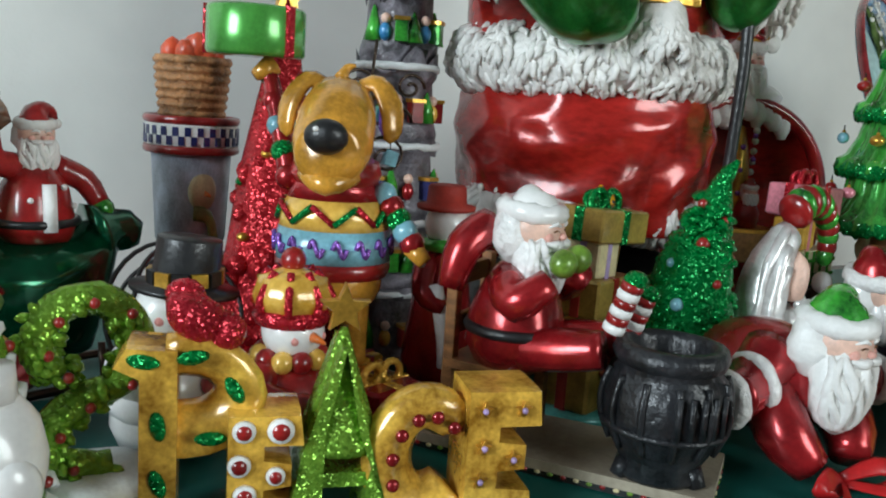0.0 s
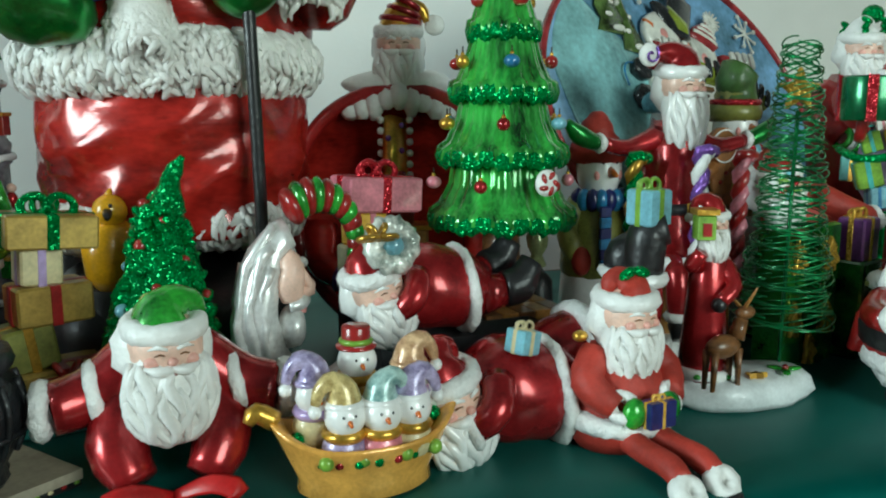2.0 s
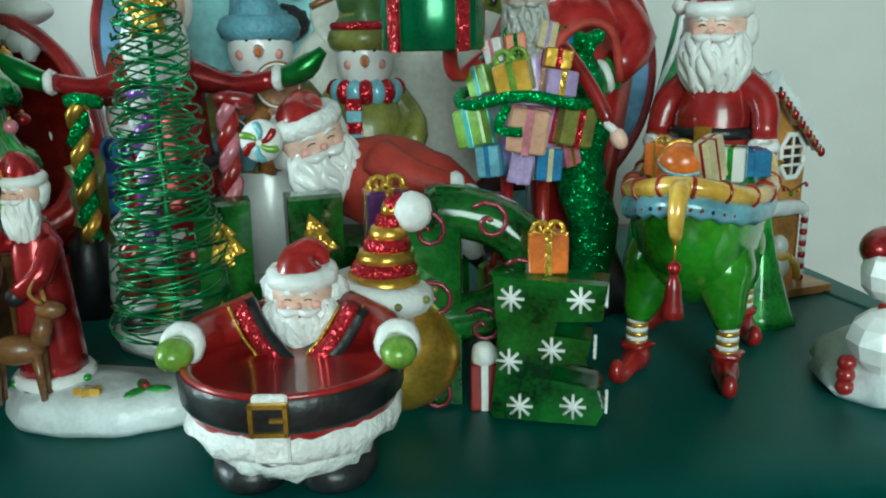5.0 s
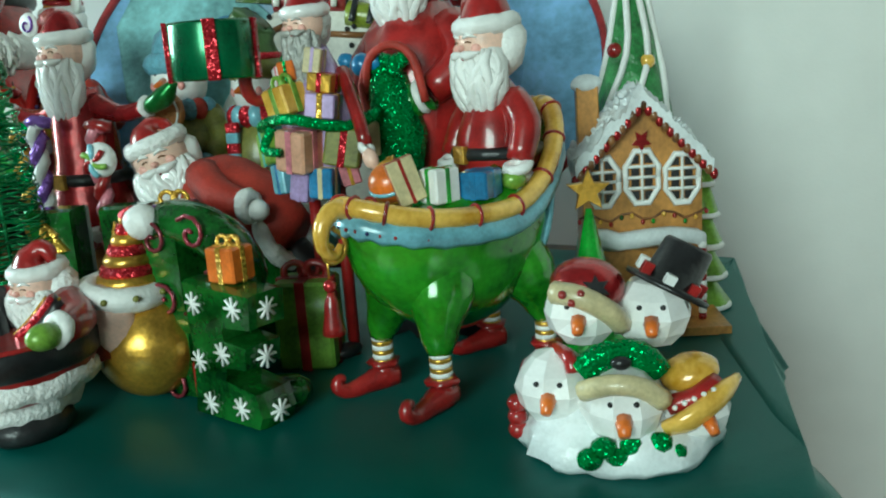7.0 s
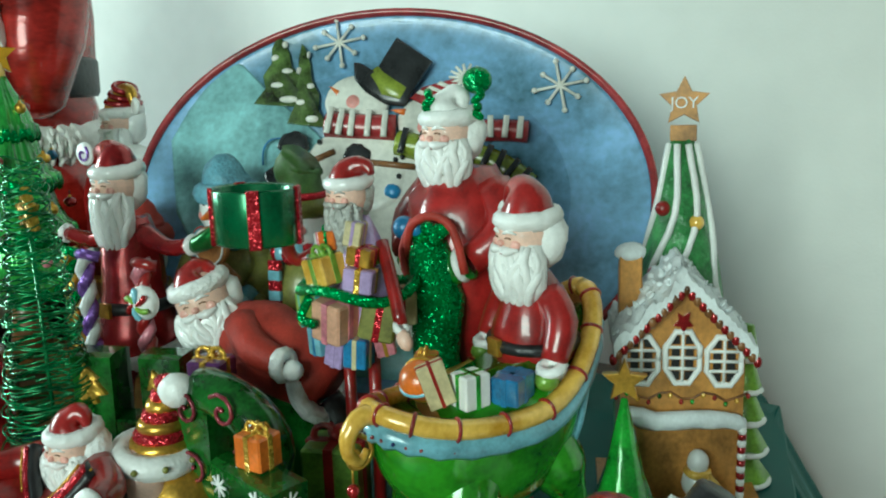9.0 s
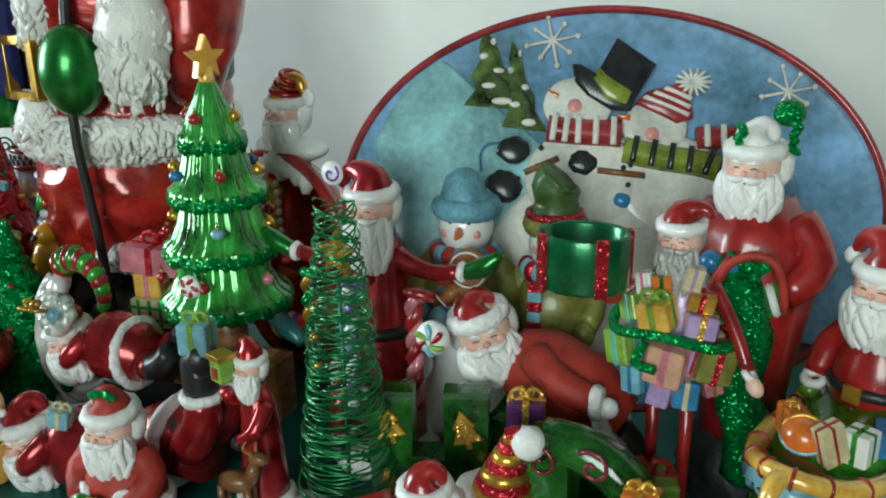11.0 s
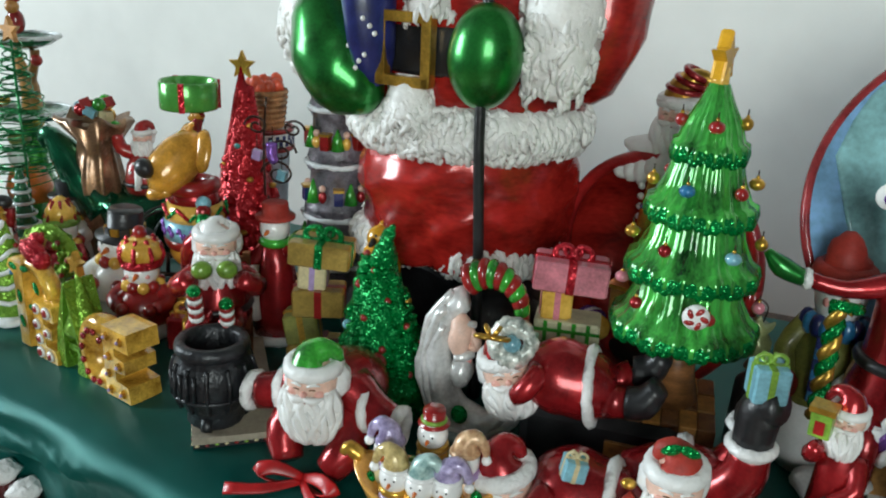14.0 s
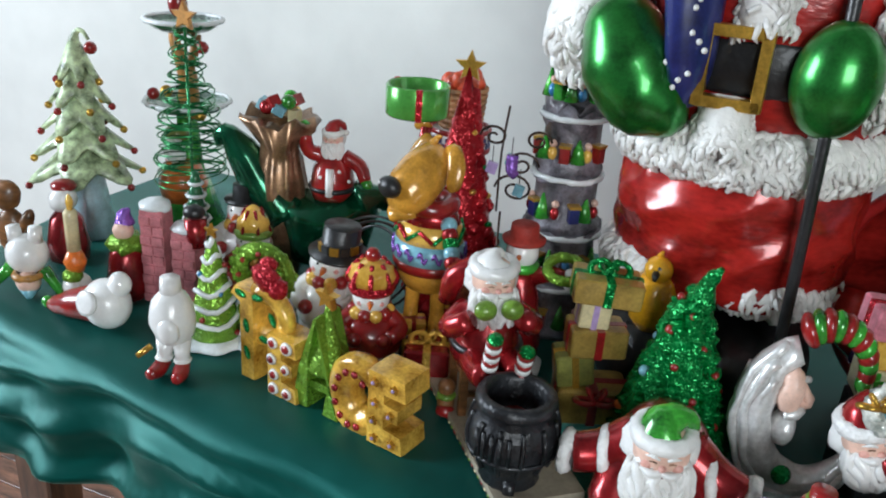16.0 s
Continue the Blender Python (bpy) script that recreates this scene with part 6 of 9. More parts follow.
gingerbread_man()



def gift_bearer():
    m = Mesh()
    for s in (-1, 1):
        m.start("leg", "thin red leg in a black shoe")
        m.tube(RED, [(s * 0.013, 0, -0.036), (s * 0.013, 0, 0.11)], 0.0048, 9)
        m.ball(BLACK, (s * 0.013, -0.008, -0.03), (0.009, 0.015, 0.006), n=10)
    m.start("coat", "pink and lilac coat under the gifts")
    m.lathe(LILAC, [(0.016, 0.094), (0.027, 0.11), (0.031, 0.14), (0.024, 0.175), (0.012, 0.2)], n=18, sy=0.75, lump=0.1, freq=80)
    m.start("garland", "green glitter garland")
    m.tube(GREENG, [(0.047 * math.cos(a), 0.038 * math.sin(a), 0.147 + 0.004 * math.sin(3 * a)) for a in [2 * math.pi * k / 24 for k in range(25)]], 0.0042, 8)
    m.tube(GREENG, [(-0.01, -0.04, 0.145), (-0.016, -0.044, 0.13), (0.0, -0.046, 0.128)], 0.0036, 7)
    m.start("arm", "raised red arm")
    m.tube(RED, [(-0.026, 0, 0.178), (-0.044, -0.012, 0.164), (-0.05, -0.02, 0.17), (-0.05, -0.022, 0.19)], 0.0052, 9)
    m.ball(SKIN, (-0.05, -0.022, 0.196), 0.0055, n=9)
    m.start("arm", "lowered red arm")
    m.tube(RED, [(0.026, 0, 0.182), (0.045, -0.012, 0.155), (0.058, -0.02, 0.13)], 0.005, 9)
    m.ring(WHITE, (0.059, -0.021, 0.128), 0.004, 0.003, (0, 40, 0), 14, 6)
    m.ball(SKIN, (0.064, -0.024, 0.121), (0.006, 0.005, 0.008), (0, -30, 0), n=9)
    head(m, (0, -0.004, 0.214), 0.0185, RED, PEARL, paint("grey_glitter_beard", (0.5, 0.5, 0.47), 0.4, 0.2, 0.2, 0.2, bump=0.6, bscale=300), 2.2, 0.9, (0.9, 0.6), 0.9, pom=False)
    bearer = figure("gift_bearer", m, 1.068, 0.495, -2, "long-legged bearded figurine wrapped in coloured gifts and green garland", "figurine", z=TOP + 0.033, size=0.92)
    coral = paint("pale_coral", (0.66, 0.36, 0.24), 0.35, 0.1, 0.4, 0.2)
    for x, y, z, w, h, mat, rb, rot, bow in (
            (-0.03, -0.018, 0.115, 0.024, 0.027, LIME, TEAL, (0, -14, -30), False), (0.001, -0.029, 0.113, 0.027, 0.03, coral, PINKG, (4, 8, 2), False),
            (0.029, -0.016, 0.115, 0.026, 0.028, OLIVE, REDG, (0, 12, 32), False), (-0.022, -0.02, 0.094, 0.017, 0.022, SKYBLUE, BLUE, (0, -6, -15), False),
            (-0.004, -0.024, 0.09, 0.016, 0.022, LILAC, LILAC, (0, 10, 5), False), (0.015, -0.022, 0.092, 0.018, 0.022, BLUE, CREAM, (0, 4, 18), False),
            (0.031, -0.008, 0.1, 0.014, 0.018, PINKG, GOLD, (0, -12, 40), False), (-0.026, 0.012, 0.118, 0.022, 0.026, TEAL, GOLD, (0, 5, 40), False),
            (0.026, 0.014, 0.118, 0.022, 0.026, CREAM, REDG, (0, 5, -40), False), (-0.004, -0.028, 0.153, 0.024, 0.021, YELLOW, LIME, (6, -12, -8), True),
            (0.021, -0.022, 0.15, 0.022, 0.017, LILAC, GOLDG, (0, 8, 22), False), (-0.026, -0.014, 0.15, 0.018, 0.02, LIME, TEAL, (0, -18, -32), True),
            (0.02, -0.018, 0.168, 0.019, 0.013, GOLD, REDG, (0, 10, 15), False), (-0.006, -0.021, 0.177, 0.014, 0.014, ORANGE, GREENG, (0, -6, 10), True),
            (0.012, -0.018, 0.181, 0.013, 0.018, CREAM, LILAC, (0, 12, 20), False), (-0.018, -0.014, 0.172, 0.014, 0.016, PEARL, PINKG, (0, -14, -20), False)):
        gift_box(x, y + 0.003, 0, z, (w, w, h), mat, rb, "", bow, "", bearer, rot)
    m = Mesh()
    m.start("body")
    m.lathe(paint("green_satin", (0.015, 0.15, 0.05), 0.25, 0.5, 0.5, 0.25), [(0.03, 0.0), (0.031, 0.002), (0.031, 0.036), (0.03, 0.038), (0.028, 0.036), (0.027, 0.004), (0.002, 0.003)], n=40, sy=0.8)
    for a in (-60, 20, 140, 220):
        m.start("ribbon", "red glitter ribbon")
        m.box(REDG, (0.0312 * math.cos(math.radians(a)), 0.0252 * math.sin(math.radians(a)), 0.019), (0.003, 0.008, 0.039), (0, 0, a))
    figure("green_bowl", m, 1.013, 0.457, 10, "green drum-shaped dish with red glitter ribbons held aloft", "dish", z=TOP + 0.2)


gift_bearer()


def holly_bearer():
    m = Mesh()
    m.start("body", "long red coat")
    m.lathe(BLACK, [(0.05, -0.036), (0.052, -0.02), (0.04, 0.03)], n=24, lump=0.2, freq=50)
    m.lathe(RED, [(0.034, 0.02), (0.042, 0.1), (0.05, 0.16), (0.046, 0.21), (0.026, 0.24)], n=26, lump=0.06, freq=50)
    for q in (-1, 1):
        m.tube(RED, [(q * 0.03, 0, 0.225), (q * 0.052, -0.012, 0.195), (q * 0.036, -0.036, 0.172)], [0.018, 0.017, 0.013], 12)
        for k in range(4):
            m.ring(WHITE if k % 2 else GREEN, (q * (0.034 - 0.005 * k), -0.036 - 0.003 * k, 0.17 - 0.002 * k), 0.0105, 0.0042, (0, 70 * q, 20), 16, 6)
    m.start("garland", "green glitter garland with blue baubles")
    m.tube(GREENG, [(0.004, -0.05, 0.185), (0.014, -0.054, 0.14), (0.012, -0.054, 0.09), (0.024, -0.05, 0.05), (0.02, -0.045, 0.005)], [0.016, 0.022, 0.02, 0.02, 0.016], 14, 0.3, 90)
    for k in range(9):
        m.ball(GREENG, (-0.01 + 0.004 * k, -0.052 - 0.004 * (k % 2), 0.19 + 0.004 * (k % 3)), (0.01, 0.007, 0.006), (0, 40 * k, 0), n=8)
    m.ball(BLUE, (-0.018, -0.055, 0.196), 0.01, n=12)
    m.ball(BLUE, (0.0, -0.058, 0.198), 0.0075, n=12)
    m.tube(REDMATT, [(-0.012, -0.06, 0.17), (0.0, -0.066, 0.2), (0.02, -0.062, 0.21), (0.036, -0.056, 0.2), (0.042, -0.05, 0.165)], 0.0036, 7)
    m.tube(REDMATT, [(0.0, -0.062, 0.205), (-0.012, -0.064, 0.18), (-0.008, -0.062, 0.155)], 0.0036, 7)
    head(m, (-0.004, -0.012, 0.268), 0.026, WHITE, WHITE, WHITE, 1.6, 1.1, (0.4, 0.5), 0.9, pom=False)
    for k in range(10):
        a = k * 2.1
        m.ball(GREENG, (0.027 * math.cos(a) * 0.9, -0.01 + 0.024 * math.sin(a) * 0.9, 0.285 + 0.0022 * k), (0.007, 0.004, 0.0035), (0, 30, k * 40), n=7)
    m.ball(GREENG, (0.016, 0.0, 0.312), (0.013, 0.011, 0.011), n=12)
    figure("holly_bearer", m, 1.102, 0.58, -8, "red-coated bearded figurine with holly hair carrying a green garland", "figurine", z=TOP + 0.032, size=0.87)


holly_bearer()


def reclining():
    m = Mesh()
    m.start("body", "matt red suit")
    m.tube(REDMATT, [(-0.012, 0, 0.08), (0.016, 0, 0.074), (0.044, -0.002, 0.064), (0.074, -0.002, 0.046)], [0.026, 0.034, 0.032, 0.02], 20, 0.08, 45)
    m.tube(REDMATT, [(0.01, -0.02, 0.096), (0.032, -0.034, 0.084), (0.058, -0.036, 0.076)], [0.014, 0.013, 0.011], 12)
    m.ring(FURG, (0.062, -0.036, 0.075), 0.0085, 0.005, (0, 90, 0), 22, 8, 0.3, 180)
    m.ball(WHITE, (0.07, -0.036, 0.072), 0.008, n=10)
    m.ring(FURG, (0.064, 0, 0.05), 0.026, 0.007, (0, 65, 0), 34, 8, 0.3, 180)
    m.tube(BLACK, [(0.07, 0, 0.034), (0.085, 0, 0.02), (0.09, -0.008, 0.008)], [0.014, 0.012, 0.011], 12)
    m.start("base", "dark green block")
    m.box(DGREEN, (0.02, 0.006, -0.001), (0.1, 0.05, 0.082), bevel=0.2)
    m.T = pose(-0.034, -0.012, 0.106, 0, -20, 0)
    head(m, (0, 0, 0), 0.0255, RED, FURG, PEARL, 1.5, 1.1, (0.4, 0.4), 0.6, pom=False, turn=24, nod=8)
    m.T = Matrix()
    m.start("swirl_candy", "red, white and blue swirl candy")
    m.ball(WHITE, (-0.06, -0.05, 0.112), (0.0135, 0.009, 0.0135), n=18)
    for k in range(6):
        a = k * math.pi / 3
        m.tube((REDM, SKYBLUE, LIME)[k % 3], [(-0.06 + r * math.cos(a + r * 60), -0.0595 + r * r * 22, 0.112 + r * math.sin(a + r * 60)) for r in (0.002, 0.006, 0.0095, 0.012)], [0.0012, 0.0022, 0.0026, 0.002], 6)
    figure("reclining_figurine", m, 0.962, 0.49, 6, "matt red bearded figurine reclining with a swirl candy", "figurine", z=TOP + 0.04, size=0.97)


reclining()


# ---- the red bowl figure against the wall ----
def back_bowl():
    m = Mesh()
    m.start("bowl_shell", "deep red bowl")
    for sign in (0, 1):
        rows = []
        for k in range(10):
            f = k / 9
            r = math.cos(f * 1.52) if k else 1.0
            y = -0.022 + (0.052 + 0.007 * sign) * math.sin(f * 1.52)
            rows.append([((0.096 + 0.004 * sign) * max(r, 0.02) * math.cos(q), y, 0.125 + (0.112 + 0.004 * sign) * max(r, 0.02) * math.sin(q) * (1 - 0.1 * math.sin(q))) for q in (2 * math.pi * j / 48 for j in range(48))])
        m.grid(rows, REDSTAT, caps=False)
    m.tube(RED, [(0.098 * math.cos(q), -0.022, 0.125 + 0.114 * math.sin(q) * (1 - 0.1 * math.sin(q))) for q in (2 * math.pi * j / 60 for j in range(61))], 0.0065, 10)
    m.start("base", "black base")
    m.ball(BLACK, (0.0, 0.01, 0.015), (0.06, 0.03, 0.016), n=18)
    m.start("collar", "white fur collar")
    m.ball(WHITE, (0, -0.006, 0.232), (0.052, 0.022, 0.015), n=30, lump=0.2, freq=40)
    for k in range(9):
        x = -0.044 + 0.011 * k
        m.tube(WHITE, [(x, -0.02 + abs(x) * 0.2, 0.228 - abs(x) * 0.3), (x, -0.03 + abs(x) * 0.2, 0.218 - abs(x) * 0.3), (x, -0.028 + abs(x) * 0.1, 0.214 - abs(x) * 0.3 - 0.004 * (k * 7 % 3))], [0.01, 0.009, 0.004], 8)
    m.start("stole", "gold stole with white and purple beads")
    m.tube(GOLD, [(-0.004, -0.022, 0.2), (-0.004, -0.034, 0.165), (-0.004, -0.03, 0.12)], [0.013, 0.014, 0.015], 12, flat=0.6)
    for s in (-1, 1):
        for k in range(8):
            m.ball(WHITE, (-0.004 + s * 0.013, -0.034 + 0.0006 * k, 0.2 - 0.01 * k), 0.0035, n=7)
    for k in range(6):
        m.ball(PURPLE, (-0.004 + 0.006 * (-1) ** k, -0.044, 0.195 - 0.011 * k), 0.0028, n=6)
    # small rider and box on its lap
    m.start("box", "tan box on the lap")
    m.box(TAN, (0.0, -0.045, 0.09), (0.05, 0.03, 0.03))
    m.box(GOLD, (0.0, -0.046, 0.106), (0.056, 0.034, 0.004))
    m.start("doll", "small red bearded doll")
    m.lathe(RED, [(0.012, 0.108), (0.013, 0.122), (0.008, 0.134)], (0, -0.046, 0), 14)
    head(m, (0, -0.048, 0.142), 0.0085, RED, WHITE, WHITE, 1.6, 1.0, (0.4, 0.6), 0.9)
    for s in (-1, 1):
        m.start("arm", "red arm with a striped cuff and a yellow mitten")
        m.tube(REDSTAT, [(s * 0.075, -0.01, 0.1), (s * 0.072, -0.032, 0.07), (s * 0.05, -0.05, 0.06)], [0.017, 0.015, 0.012], 12)
        for k in range(3):
            m.ring(WHITE if k % 2 else PURPLE, (s * (0.052 - 0.005 * k), -0.048 - 0.003 * k, 0.06), 0.0115, 0.004, (0, 70 * s, 30 * s), 16, 6)
        m.ball(YELLOW, (s * 0.034, -0.058, 0.058), (0.013, 0.011, 0.013), n=12)
    m.start("teal_bag")
    m.tube(TEAL, [(0.03, -0.062, 0.07), (0.05, -0.062, 0.062), (0.07, -0.06, 0.05)], [0.01, 0.011, 0.006], 10)
    head(m, (0, -0.006, 0.265), 0.0235, GOLD, FURG, PEARL, 1.9, 1.05, (0.9, 0.45), 1.25, pom=False)
    for k in range(3):
        m.ring(REDM, (0.002 + 0.0035 * k, -0.004, 0.289 + 0.0075 * k), 0.0172 - 0.0032 * k, 0.0032, (0, 8 + 10 * k, 0), 26, 7)
    m.lathe(WHITE, [(0.008, -0.002), (0.0095, 0), (0.008, 0.002)], (0.033, -0.004, 0.285), 18, rot=(90, 0, 0))
    figure("bowl_figure", m, 0.633, 0.63, -13, "deep red bowl shaped like a figure in a striped cap", "bowl")


back_bowl()


# ---- middle of the table: moon, curled tree, green-capped figure, boat of dolls ----
def moon():
    m = Mesh()
    m.T = Matrix.Diagonal((0.78, 0.95, 1.04, 1))
    pts, rad = [], []
    for k in range(25):
        a = math.radians(112 + k * 10.2)
        pts.append((0.02 + 0.047 * math.cos(a), 0, 0.064 + 0.054 * math.sin(a)))
        rad.append(0.004 + 0.0175 * math.sin(math.pi * min(1, (k + 2.5) / 25.5)) ** 0.8)
    m.start("crescent", "silvery crescent of hair and beard")
    m.tube(SILVER, pts, rad, 18, 0.12, 70, 0.75)
    # locks of hair along the back and the beard below the chin
    for row, (off, y) in enumerate(((0.016, -0.008), (0.007, -0.0145), (-0.003, -0.016), (0.016, 0.008))):
        line = []
        for k in range(1 + row, 24):
            a = math.radians(112 + k * 10.2)
            w = off * rad[k] / 0.022 + 0.0016 * math.sin(k * 1.9 + row * 2)
            line.append((0.02 + (0.047 + w) * math.cos(a), y * rad[k] / 0.022, 0.064 + (0.054 + w) * math.sin(a)))
        m.tube(SILVER, line, [0.0036 + 0.001 * math.sin(k * 1.1 + row) for k in range(len(line))], 7)
    # face in profile
    m.start("face", "pink face in profile")
    m.tube(SKIN, [(-0.004, -0.006, 0.1), (0.001, -0.008, 0.092), (0.0, -0.008, 0.083), (0.002, -0.008, 0.074)], [0.008, 0.0115, 0.012, 0.009], 12)
    m.tube(SKIN, [(0.008, -0.005, 0.092), (0.015, -0.005, 0.083), (0.018, -0.005, 0.079), (0.01, -0.005, 0.077)], [0.004, 0.0045, 0.005, 0.004], 10)
    m.tube(SILVER, [(0.006, -0.012, 0.096), (0.011, -0.008, 0.097), (0.014, -0.004, 0.095)], 0.0028, 7)
    m.tube(PINK, [(0.008, -0.006, 0.067), (0.013, -0.005, 0.066)], 0.0026, 7)
    m.tube(SILVER, [(-0.002, -0.016, 0.07), (0.008, -0.013, 0.072), (0.015, -0.006, 0.072)], [0.003, 0.0045, 0.003], 8)
    m.ball(SILVER, (0.002, -0.003, 0.055), (0.012, 0.014, 0.014), n=14, lump=0.15, freq=150)
    m.ball(BLACK, (0.006, -0.0165, 0.089), (0.0018, 0.001, 0.0012), n=6)
    m.start("cap", "red and green striped cap with a pearl tip")
    for k in range(12):
        a = math.radians(128 - k * 13)
        p = Vector((0.026 + 0.033 * math.cos(a), 0, 0.106 + 0.03 * math.sin(a)))
        m.ball(GREEN if k % 2 else RED, p, (0.0135 - 0.0006 * k, 0.0135 - 0.0006 * k, 0.0075), (0, 90 - math.degrees(a) + 90, 0), n=12)
    m.ball(PEARL, (0.056, -0.002, 0.08), 0.0078, n=12)
    m.start("base", "pale glassy base")
    m.lathe(paint("pale_glass_base", (0.4, 0.52, 0.5), 0.15, 0.1, 0.8, 0.2), [(0.03, 0.0), (0.032, 0.004), (0.028, 0.008), (0.002, 0.009)], (0.0, 0, 0), 26, sy=0.75)
    m.ball(GREENG, (0.008, -0.02, 0.026), (0.009, 0.004, 0.008), n=10)
    figure("moon_figurine", m, 0.505, 0.43, 6, "pearly silver crescent moon with a bearded profile and a striped cap", "figurine", size=1.08)


moon()


def curled_tree():
    t = thing("glitter_tree", 0.424, 0.45, 10, "green glitter tree with a curled tip and tiny baubles", "christmas tree", size=1.06)
    m = Mesh()
    pts = [(0, 0, 0.002), (0, -0.002, 0.02), (-0.004, -0.008, 0.06), (-0.004, -0.014, 0.1), (0.0, -0.019, 0.135), (0.004, -0.022, 0.158), (0.011, -0.026, 0.171)]
    m.tube(GREENG, pts, [0.044, 0.044, 0.033, 0.022, 0.012, 0.006, 0.002], 40, 0.3, 120)
    rnd = random.Random(8)
    cone = part("cone", m, t)
    m = Mesh()
    for k in range(240):
        f = rnd.random() ** 1.4
        a = rnd.uniform(0, 6.28)
        z = 0.012 + 0.135 * f
        r = 0.044 * (1 - f * 0.8)
        m.ball(GREENG, (r * math.cos(a) - 0.003, r * math.sin(a) - 0.14 * z, z), (0.006, 0.006, 0.003), (rnd.uniform(-40, 40), rnd.uniform(-40, 40), 0), n=6)
    part("foliage", m, cone)
    for k in range(26):
        a, f = k * 2.39, (k + 0.5) / 26
        z, r = 0.015 + 0.13 * f, 0.046 * (1 - f * 0.8)
        m = Mesh()
        m.ball((RED, GOLD, SKYBLUE, RED, ORANGE)[k % 5], (r * math.cos(a) - 0.003, r * math.sin(a) - 0.14 * z, z), 0.0032 if k % 4 else 0.0045, n=9)
        part("bauble", m, t)
    m = Mesh()
    m.ball(RED, (0.004, -0.043, 0.058), (0.0085, 0.004, 0.0085), n=12)
    m.ball(GOLD, (0.004, -0.047, 0.058), (0.004, 0.002, 0.005), n=9)
    part("medallion", m, t, "red and gold medallion")


curled_tree()


def green_cap():
    m = Mesh()
    m.start("body", "glossy red suit with fur cuffs")
    m.ball(REDM, (0, 0.03, 0.05), (0.036, 0.05, 0.036), n=22)
    for s in (-1, 1):
        m.start("arm", "red arm with fur cuffs")
        m.tube(REDM, [(s * 0.016, 0.012, 0.068), (s * 0.042, 0.006, 0.054), (s * 0.062, 0.0, 0.05)], [0.02, 0.016, 0.015], 14)
        m.ring(FURG, (s * 0.038, 0.006, 0.055), 0.0155, 0.0045, (0, 80, 0), 26, 7, 0.3, 180)
        m.ring(FURG, (s * 0.066, 0.0, 0.05), 0.0125, 0.0055, (0, 90, 0), 26, 8, 0.3, 180)
        m.start("leg", "glossy red leg")
        m.tube(REDM, [(s * 0.02, 0.01, 0.05), (s * 0.028, -0.012, 0.03), (s * 0.018, -0.026, 0.012)], [0.018, 0.017, 0.012], 14)
    T = m.T
    head(m, (0, -0.016, 0.083), 0.0235, GREEN, WHITE, WHITE, 1.9, 1.15, (0.7, 0.5), 0.75, pom=False, turn=10)
    # satin bow in front
    m.start("bow", "red satin bow")
    for s in (-1, 1):
        m.tube(RIBBON, [(0, -0.034, 0.006), (s * 0.02, -0.042, 0.014), (s * 0.034, -0.048, 0.01), (s * 0.02, -0.044, 0.002), (0, -0.036, 0.003)], [0.003, 0.0055, 0.0065, 0.005, 0.003], 8, flat=0.2)
        m.tube(RIBBON, [(0, -0.036, 0.004), (s * 0.022, -0.056, 0.003), (s * 0.05, -0.068, 0.0025)], [0.003, 0.0042, 0.005], 8, flat=0.2)
    figure("green_capped_figurine", m, 0.427, 0.336, 2, "glossy red bearded figurine with a green cap and satin bow", "figurine")


green_cap()


HATS = [paint(n, c, 0.3, 0.15, 0.5, 0.3, scale=160, second=d) for n, c, d in (("speckled_lilac", (0.32, 0.24, 0.5), (0.46, 0.4, 0.6)), ("speckled_peach", (0.6, 0.26, 0.1), (0.62, 0.42, 0.24)),
        ("speckled_mint", (0.24, 0.48, 0.46), (0.44, 0.58, 0.54)), ("speckled_gold", (0.5, 0.32, 0.08), (0.58, 0.46, 0.2)))]


